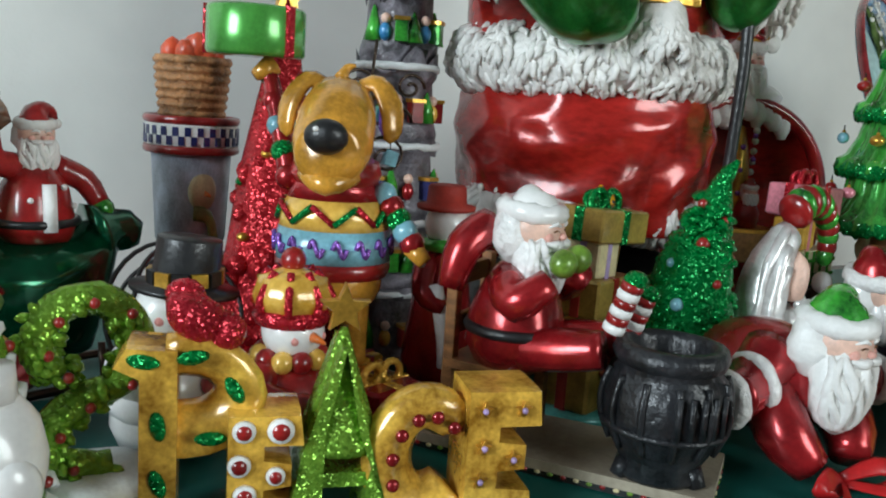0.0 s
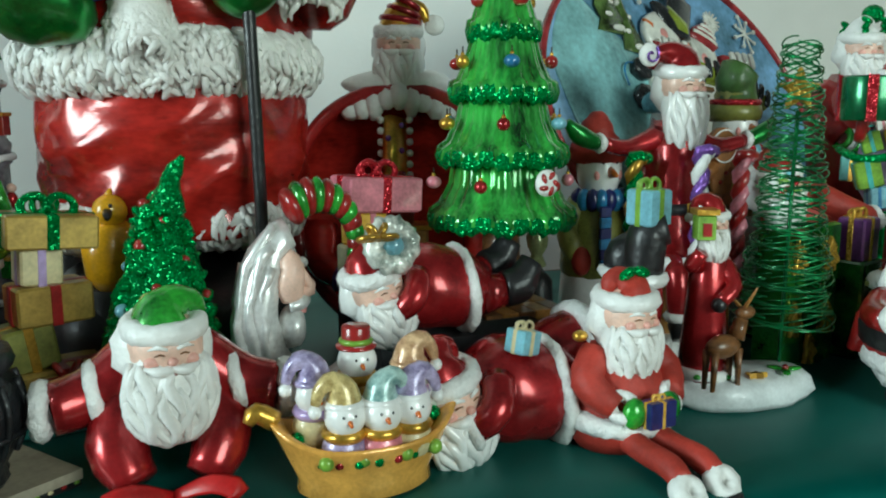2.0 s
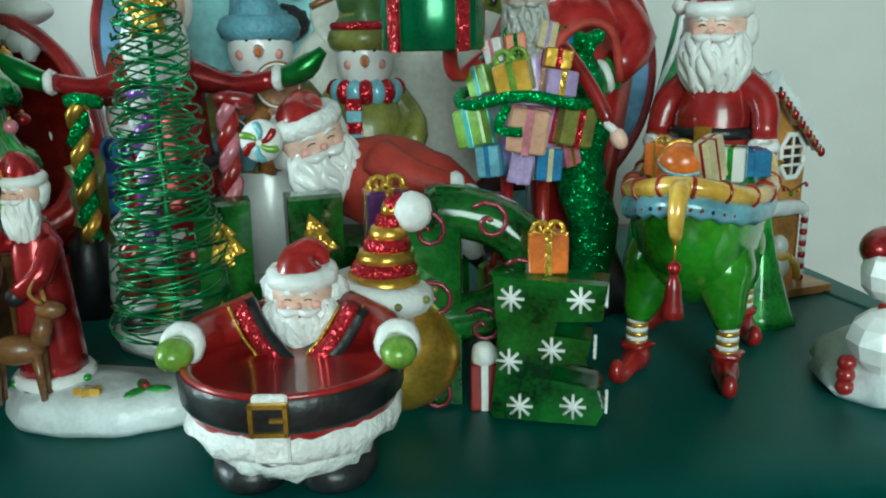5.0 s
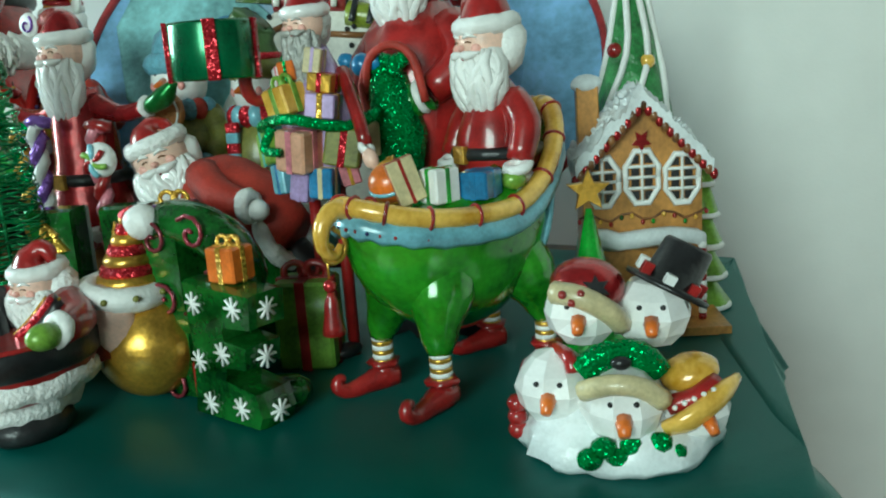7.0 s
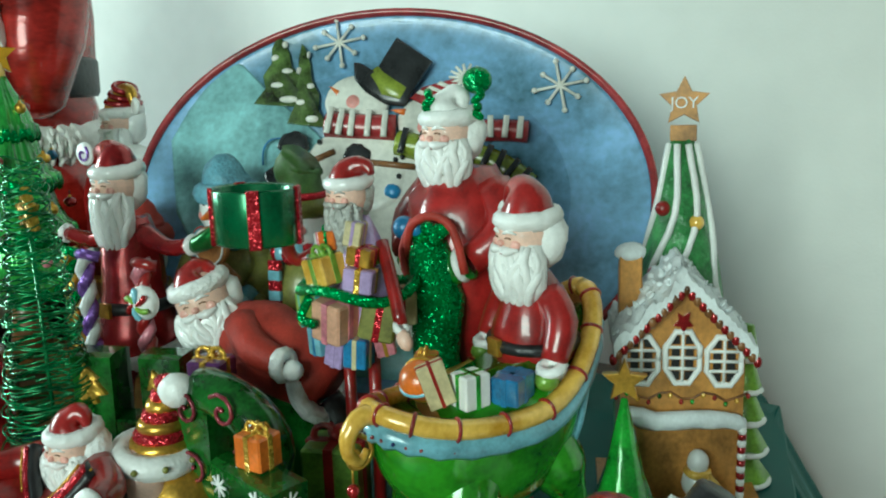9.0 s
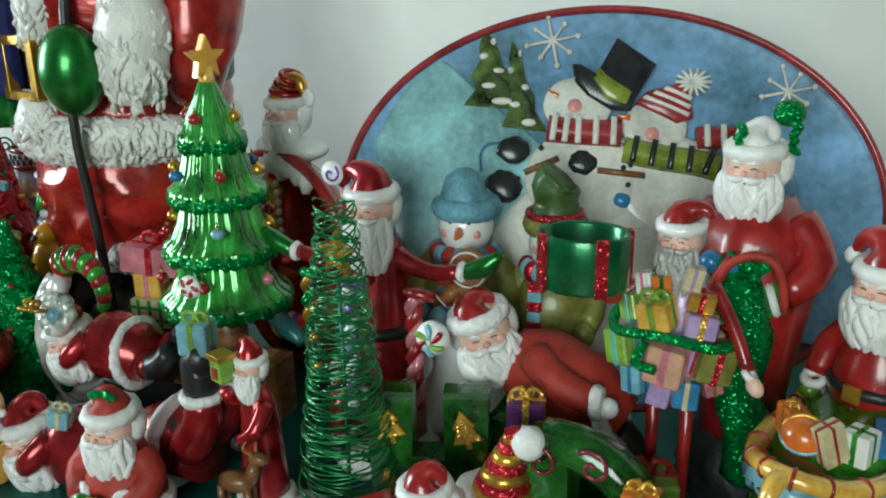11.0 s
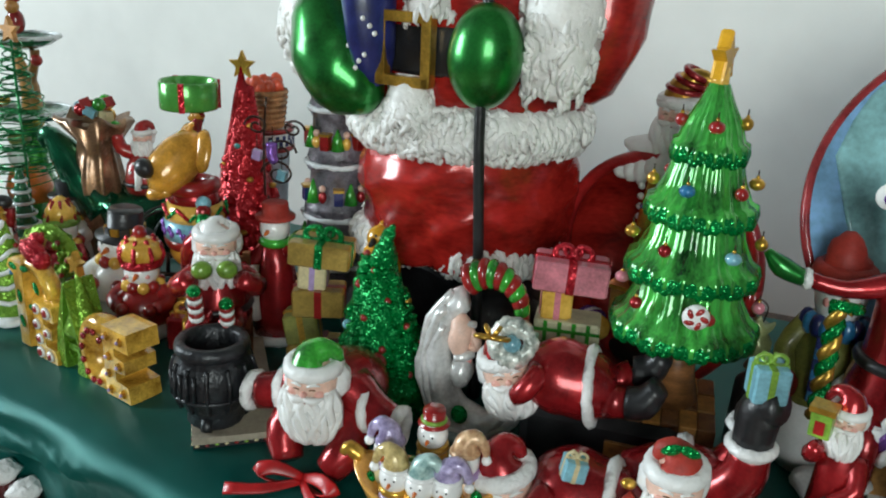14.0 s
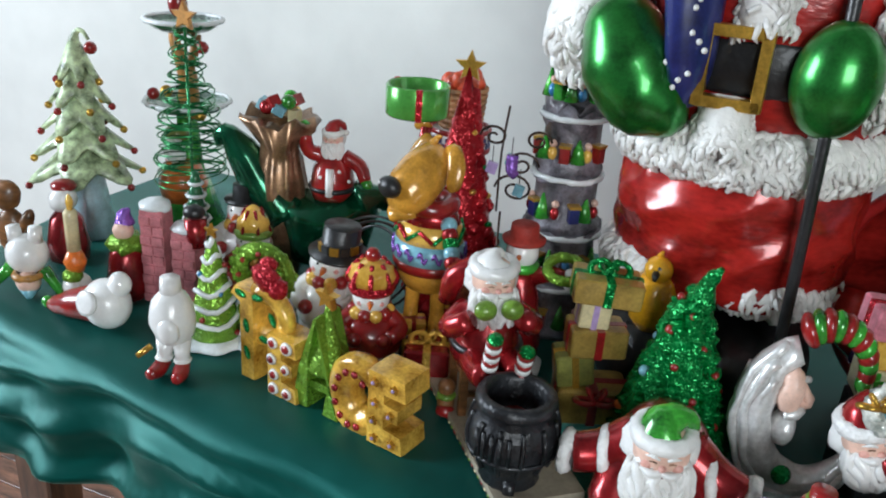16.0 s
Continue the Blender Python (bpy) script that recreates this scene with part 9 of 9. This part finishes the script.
def left_end():
    # looped green glitter candy cane on a snow foot
    m = Mesh()
    m.lathe(SNOW, [(0.03, 0.0), (0.032, 0.004), (0.026, 0.01), (0.002, 0.011)], n=24, lump=0.15, freq=70)
    pts = [(0.006, 0, 0.01), (-0.016, 0, 0.016), (-0.022, 0, 0.034), (-0.008, 0, 0.047), (0.012, 0, 0.056), (0.021, 0, 0.074), (0.012, 0, 0.093), (-0.006, 0, 0.1), (-0.022, 0, 0.092), (-0.027, 0, 0.076), (-0.018, 0, 0.064)]
    rnd = random.Random(1)
    m.tube(LIMEG, pts, 0.0085, 12, 0.3, 120)
    for k in range(150):
        p = Vector(pts[k % len(pts)]).lerp(Vector(pts[min(k % len(pts) + 1, len(pts) - 1)]), rnd.random())
        a = rnd.uniform(0, 6.28)
        m.ball(LIMEG, p + Vector((0.009 * math.cos(a), 0.009 * math.sin(a), 0.004 * math.sin(k))), (0.0045, 0.003, 0.0025), (rnd.uniform(0, 90), rnd.uniform(0, 90), 0), n=6)
    for k, p in enumerate(pts[1:]):
        m.ball(RED, (p[0] + 0.003, -0.01, p[2]), 0.0028, n=7)
    figure("garland_cane", m, 0.032, 0.432, 10, "lime glitter garland curled like a cane on a white foot", "ornament")
    # white-iced swirl tree
    t = thing("swirl_tree", -0.017, 0.415, 0, "small lime tree wound with white icing on a snow foot", "christmas tree")
    m = Mesh()
    m.lathe(SNOW, [(0.034, 0.0), (0.037, 0.003), (0.03, 0.008), (0.002, 0.009)], n=26, wave=0.06, count=7)
    part("foot", m, t)
    m = Mesh()
    m.lathe(LIMEG, [(0.026, 0.006), (0.022, 0.03), (0.012, 0.075), (0.003, 0.108)], n=24)
    part("cone", m, t)
    m = Mesh()
    m.tube(SNOW, [((0.028 * (1 - k / 95) + 0.001) * math.cos(k * 0.42), (0.028 * (1 - k / 95) + 0.001) * math.sin(k * 0.42), 0.012 + 0.096 * k / 90 + 0.003 * math.sin(k * 1.3)) for k in range(90)], 0.0028, 6)
    part("icing", m, t, "white icing spiral")
    m = Mesh()
    m.slab(GOLD, star(0.008), 0.004, (0, 0, 0.116))
    part("star", m, t, "gold star")
    for k in range(10):
        a = k * 2.4
        r = 0.026 * (1 - k / 14)
        m = Mesh()
        m.ball((RED, BLUE)[k % 2], (r * math.cos(a), r * math.sin(a), 0.014 + 0.0085 * k), 0.003, n=7)
        part("bauble", m, t)
    # upturned white doll
    m = Mesh()
    m.ball(PEARL, (0, 0, 0.056), (0.021, 0.019, 0.03), n=20, lump=0.08, freq=70)
    m.tube(PEARL, [(0, 0, 0.082), (0.0, 0, 0.096)], [0.01, 0.009], 12)
    m.ball(PEARL, (0.004, -0.017, 0.05), (0.011, 0.006, 0.013), n=12)
    for q in (-1, 1):
        m.tube(PEARL, [(q * 0.008, 0, 0.034), (q * 0.009, -0.004, 0.012)], [0.009, 0.006], 10)
        m.tube(RED, [(q * 0.009, -0.002, 0.012), (q * 0.011, -0.012, 0.006), (q * 0.013, -0.024, 0.007)], [0.0068, 0.0075, 0.005], 10)
        m.ring(WHITE, (q * 0.009, -0.003, 0.015), 0.006, 0.0025, n=16, k=6)
    m.tube(GOLD, [(-0.016, -0.012, 0.03), (-0.026, -0.02, 0.022)], 0.003, 7)
    figure("upturned_doll", m, -0.012, 0.348, 12, "pearly white tumbling doll with red shoes", "figurine")
    # lying white and red doll
    m = Mesh()
    m.ball(PEARL, (0.018, 0, 0.028), (0.026, 0.022, 0.026), n=20)
    m.lathe(PEARL, [(0.012, 0.0), (0.013, 0.004), (0.009, 0.005)], (0.016, -0.02, 0.036), 18, rot=(75, 0, 0))
    m.tube(RED, [(0.004, 0, 0.024), (-0.022, -0.004, 0.018), (-0.044, -0.006, 0.011), (-0.058, -0.008, 0.008)], [0.02, 0.016, 0.011, 0.006], 14)
    m.ball(GREEN, (-0.062, -0.008, 0.009), (0.008, 0.006, 0.007), n=10)
    m.ball(PEARL, (0.034, 0.004, 0.052), (0.012, 0.011, 0.013), n=14)
    figure("lying_doll", m, -0.138, 0.382, -6, "white doll with red legs lying on its side", "figurine")
    # head-down doll
    m = Mesh()
    m.ball(PEARL, (0, 0, 0.045), (0.022, 0.02, 0.022), n=18)
    m.ball(SKIN, (0.004, -0.012, 0.018), (0.013, 0.012, 0.012), n=14)
    m.tube(SKYBLUE, [(0.004, -0.012, 0.012), (0.008, -0.022, 0.004)], [0.012, 0.003], 10)
    m.ring(TAN, (0.004, -0.01, 0.026), 0.013, 0.004, n=18, k=7, lump=0.3, freq=120)
    for q in (-1, 1):
        m.tube(PEARL, [(q * 0.01, 0, 0.06), (q * 0.012, 0, 0.076)], [0.008, 0.007], 10)
        m.tube(GREEN, [(q * 0.018, -0.004, 0.03), (q * 0.034, -0.01, 0.012), (q * 0.04, -0.014, 0.006)], [0.007, 0.005, 0.004], 8)
    figure("headstand_doll", m, -0.246, 0.402, 20, "white doll standing on its head with a pale blue cap", "figurine")
    # candle figure
    m = Mesh()
    m.ball(PEARL, (0, 0, 0.016), (0.016, 0.015, 0.016), n=16)
    m.ball(LIMEG, (0, -0.006, 0.03), (0.012, 0.009, 0.008), n=10, lump=0.3, freq=150)
    m.lathe(ORANGE, [(0.008, 0.034), (0.012, 0.046), (0.006, 0.06)], n=14)
    m.lathe(CREAM, [(0.0068, 0.058), (0.007, 0.1), (0.005, 0.103)], n=14)
    m.tube(YELLOW, [(0, 0, 0.102), (0.001, 0, 0.112), (0, 0, 0.12)], [0.0025, 0.004, 0.001], 8)
    figure("candle_ornament", m, -0.19, 0.412, 0, "cream candle ornament on a pearly ball with a painted flame", "ornament")
    # red trousered figure with open top, beside the candle
    m = Mesh()
    m.lathe(REDM, [(0.02, 0.0), (0.024, 0.02), (0.018, 0.05), (0.012, 0.06)], n=18)
    m.lathe(LIMEG, [(0.014, 0.05), (0.02, 0.06), (0.014, 0.07)], n=14, wave=0.2, count=5)
    m.ball(SKIN, (0, -0.004, 0.076), 0.011, n=12)
    m.tube(PURPLE, [(0, 0, 0.082), (0, 0, 0.092), (0.006, 0, 0.1)], [0.011, 0.008, 0.002], 10)
    figure("elf_figurine", m, -0.155, 0.45, 10, "small elf figurine in red and lime with a purple cap", "figurine")
    # pink brick chimney house
    t = thing("pink_chimney", -0.105, 0.462, 12, "pink brick chimney ornament with snow on top", "ornament")
    pb = paint("pink_brick", (0.5, 0.17, 0.19), 0.45, 0, 0.3, 0.3)
    for cx, h in ((-0.016, 0.105), (0.018, 0.085)):
        m = Mesh()
        m.box(pb, (cx, 0, h / 2), (0.026, 0.024, h))
        st = part("chimney_shaft", m, t)
        for k in range(int(h / 0.011)):
            for j in range(2):
                m = Mesh()
                m.box(pb, (cx - 0.0065 + 0.013 * j + 0.002 * (k % 2), -0.0125, 0.006 + 0.011 * k), (0.0115, 0.003, 0.009), bevel=0.3)
                part("brick", m, st)
    m = Mesh()
    m.ball(SNOW, (-0.016, 0, 0.107), (0.017, 0.015, 0.008), n=14, lump=0.2, freq=100)
    m.ball(SNOW, (0.018, 0, 0.087), (0.017, 0.015, 0.007), n=14, lump=0.2, freq=100)
    part("snow", m, t)
    m = Mesh()
    m.tube(REDM, [(0.03, -0.004, 0.1), (0.03, -0.004, 0.07)], [0.012, 0.01], 12)
    m.ball(BLACK, (0.03, -0.006, 0.108), (0.012, 0.01, 0.008), n=10)
    part("booted_leg", m, t, "red legs with black boots in the chimney")
    # brown cookie figures
    m = Mesh()
    m.ball(BROWN, (0, 0, 0.03), (0.018, 0.012, 0.03), n=14)
    m.ball(BROWN, (0, -0.002, 0.076), (0.016, 0.012, 0.018), n=14, lump=0.15, freq=90)
    for q in (-1, 1):
        m.ball(BROWN, (q * 0.02, -0.004, 0.045), (0.008, 0.007, 0.018), (0, q * 25, 0), n=10)
    figure("cookie_figurine", m, -0.335, 0.462, 20, "brown glazed cookie-shaped figurine", "figurine")
    m = Mesh()
    m.lathe(REDM, [(0.022, 0.0), (0.024, 0.02), (0.018, 0.05), (0.01, 0.06)], n=18)
    m.ball(PEARL, (0, -0.002, 0.074), 0.016, n=12, lump=0.15, freq=100)
    m.ball(RED, (0.0, 0.002, 0.088), (0.015, 0.014, 0.008), n=12)
    figure("round_figurine", m, -0.28, 0.49, 10, "small red and white round figurine", "figurine")


left_end()


def hanging_boots():
    """Two dark red boots with white cuffs that hang before the cloth."""
    for k, (x, z) in enumerate(((0.122, 0.632), (0.15, 0.622))):
        t = thing("boot", x, 0.272, 20, "dark red doll boot with a white fluffy cuff", "boot", "pair of boots", z=z)
        m = Mesh()
        m.tube(paint("dark_red_boot", (0.09, 0.012, 0.014), 0.35, 0, 0.4, 0.3), [(0, 0, 0.044), (0, 0, 0.02), (0.0, -0.004, 0.006), (0.002, -0.022, 0.003)], [0.0105, 0.0105, 0.012, 0.009], 14)
        part("shoe", m, t)
        m = Mesh()
        m.ball(FURG, (0, 0, 0.048), (0.0155, 0.0145, 0.011), n=18, lump=0.3, freq=160)
        part("cuff", m, t, "white fluffy cuff")


hanging_boots()


def left_trees():
    # white-edged ceramic tree with bent tip
    t = thing("frosted_tree", -0.312, 0.56, 0, "green ceramic tree with frosted branches, red balls and bent tip", "christmas tree")
    frost = paint("frosted_green", (0.1, 0.2, 0.04), 0.4, 0, 0.3, 0.5, scale=70, second=(0.5, 0.6, 0.36))
    m = Mesh()
    m.lathe(paint("ice_trunk", (0.45, 0.62, 0.68), 0.3, 0.1, 0.5, 0.2), [(0.03, 0.0), (0.026, 0.02), (0.019, 0.08), (0.015, 0.1)], n=20, lump=0.06, freq=60)
    part("trunk", m, t, "pale icy trunk")
    for k in range(5):
        f = k / 5
        z0, r = 0.085 + 0.03 * k, 0.056 * (1 - 0.78 * f)
        m = Mesh()
        rows = []
        for rr, zz in ((0.25, 0.03), (0.7, 0.012), (1.0, 0.0), (0.92, -0.003), (0.3, 0.014)):
            rows.append([(r * rr * (1 + 0.22 * rr * math.cos(6 * a + k)) * math.cos(a), r * rr * (1 + 0.22 * rr * math.cos(6 * a + k)) * math.sin(a), z0 + zz * 1.2 - 0.008 * rr * math.cos(6 * a + k)) for a in [2 * math.pi * j / 36 for j in range(36)]])
        m.grid(rows, frost)
        br = part("branch_tier", m, t)
        for j in range(6):
            a = (2 * math.pi * j - k) / 6
            m = Mesh()
            q = r * 1.2
            m.ball((RED, GOLD)[(j + k) % 2], (q * math.cos(a), q * math.sin(a), z0 - 0.012), 0.0046, n=8)
            part("ball", m, br)
    m = Mesh()
    m.tube(frost, [(0, 0, 0.22), (0, 0, 0.238), (0.005, 0, 0.25), (0.014, 0, 0.252), (0.022, 0, 0.243)], [0.01, 0.006, 0.0035, 0.0025, 0.002], 9)
    m.ball(RED, (0.024, 0, 0.234), 0.0075, n=12)
    part("bent_tip", m, t)
    # two-tier stand carried by a small figure
    t = thing("tiered_stand", -0.215, 0.635, 8, "green leaf-edged two-tier serving stand with painted figures", "serving stand")
    leaf = paint("leaf_green", (0.02, 0.13, 0.05), 0.25, 0.1, 0.6, 0.35)
    for z, r in ((0.165, 0.052), (0.262, 0.046)):
        m = Mesh()
        m.lathe(leaf, [(0.012, z - 0.012), (r * 0.7, z - 0.006), (r, z + 0.004), (r * 0.98, z + 0.006), (r * 0.6, z), (0.002, z - 0.002)], n=40, wave=0.04, count=10)
        pl = part("dish", m, t, "green dish")
        m = Mesh()
        m.ring(SNOW, (0, 0, z + 0.005), r * 0.97, 0.003, n=44, k=6, lump=0.6, freq=150)
        part("snow_edge", m, pl)
    m = Mesh()
    m.tube(TAN, [(0, 0, 0.15), (0.002, 0, 0.2), (-0.012, 0, 0.235), (-0.014, 0, 0.25)], [0.014, 0.012, 0.007, 0.006], 12)
    m.tube(TAN, [(0, 0, 0.2), (0.014, 0, 0.235), (0.016, 0, 0.25)], [0.008, 0.006, 0.006], 10)
    m.lathe(GREEN, [(0.03, 0.0), (0.036, 0.01), (0.022, 0.06), (0.016, 0.1), (0.012, 0.16)], n=22, lump=0.2, freq=60)
    part("stem", m, t)
    m = Mesh()
    m.lathe(ORANGE, [(0.026, 0.05), (0.03, 0.07), (0.02, 0.1)], (0, -0.02, 0), 18)
    m.ball(WHITE, (0, -0.034, 0.115), (0.015, 0.01, 0.018), n=12, lump=0.2, freq=100)
    m.ball(OLIVE, (0, -0.028, 0.136), (0.016, 0.014, 0.01), n=12)
    part("carrier", m, t, "bearded carrier in orange and green")
    m = Mesh()
    m.ball(RED, (-0.004, -0.004, 0.285), (0.012, 0.01, 0.016), n=12)
    m.ball(TAN, (-0.004, -0.008, 0.304), 0.009, n=12)
    m.ball(RED, (-0.004, -0.004, 0.314), (0.009, 0.009, 0.006), n=10)
    part("bear", m, t, "tiny bear in red on the top dish")
    for k, (x, y, z) in enumerate(((-0.03, -0.026, 0.18), (0.03, -0.024, 0.16), (0.035, -0.02, 0.24), (0.0, -0.045, 0.19))):
        m = Mesh()
        m.ball(GOLD if k % 2 else RED, (x, y, z), 0.0075, n=10)
        part("bauble", m, t)
    # loose wire tree
    t = thing("wire_tree", -0.165, 0.575, 0, "tree of looped green wire with a gold star", "christmas tree")
    m = Mesh()
    m.tube(WIRE, [(0, 0, 0.0), (0, 0, 0.27)], 0.0018, 7)
    rnd = random.Random(12)
    for k in range(44):
        f = k / 43
        r = 0.044 * (1 - 0.75 * f) * rnd.uniform(0.75, 1.2)
        z = 0.1 + 0.165 * f
        m.tube(WIRE, [(r * math.cos(a) + rnd.uniform(-0.001, 0.001), r * math.sin(a), z + 0.006 * math.sin(a + k)) for a in [k + 2 * math.pi * j / 18 for j in range(19)]], 0.001, 4)
    part("wire", m, t)
    m = Mesh()
    m.lathe(WIRE, [(0.02, 0.0), (0.021, 0.003), (0.004, 0.006)], n=18)
    part("foot", m, t)
    m = Mesh()
    m.slab(TAN, star(0.017), 0.007, (0, 0, 0.282))
    part("star", m, t, "tan glitter star")
    # white-banded green tree
    t = thing("banded_tree", -0.125, 0.53, 0, "slim dark green tree with white snow bands", "christmas tree")
    for k in range(8):
        m = Mesh()
        r = 0.024 * (1 - k / 10)
        m.lathe(leaf, [(r * 0.6, 0.01 + k * 0.014), (r, 0.012 + k * 0.014), (r * 0.5, 0.026 + k * 0.014)], n=20, wave=0.05, count=8)
        m.ring(SNOW, (0, 0, 0.0125 + k * 0.014), r, 0.0022, n=26, k=6, lump=0.4, freq=200)
        part("tier", m, t)
    m = Mesh()
    m.lathe(BROWN, [(0.014, 0.0), (0.012, 0.012)], n=14)
    part("trunk", m, t)


left_trees()
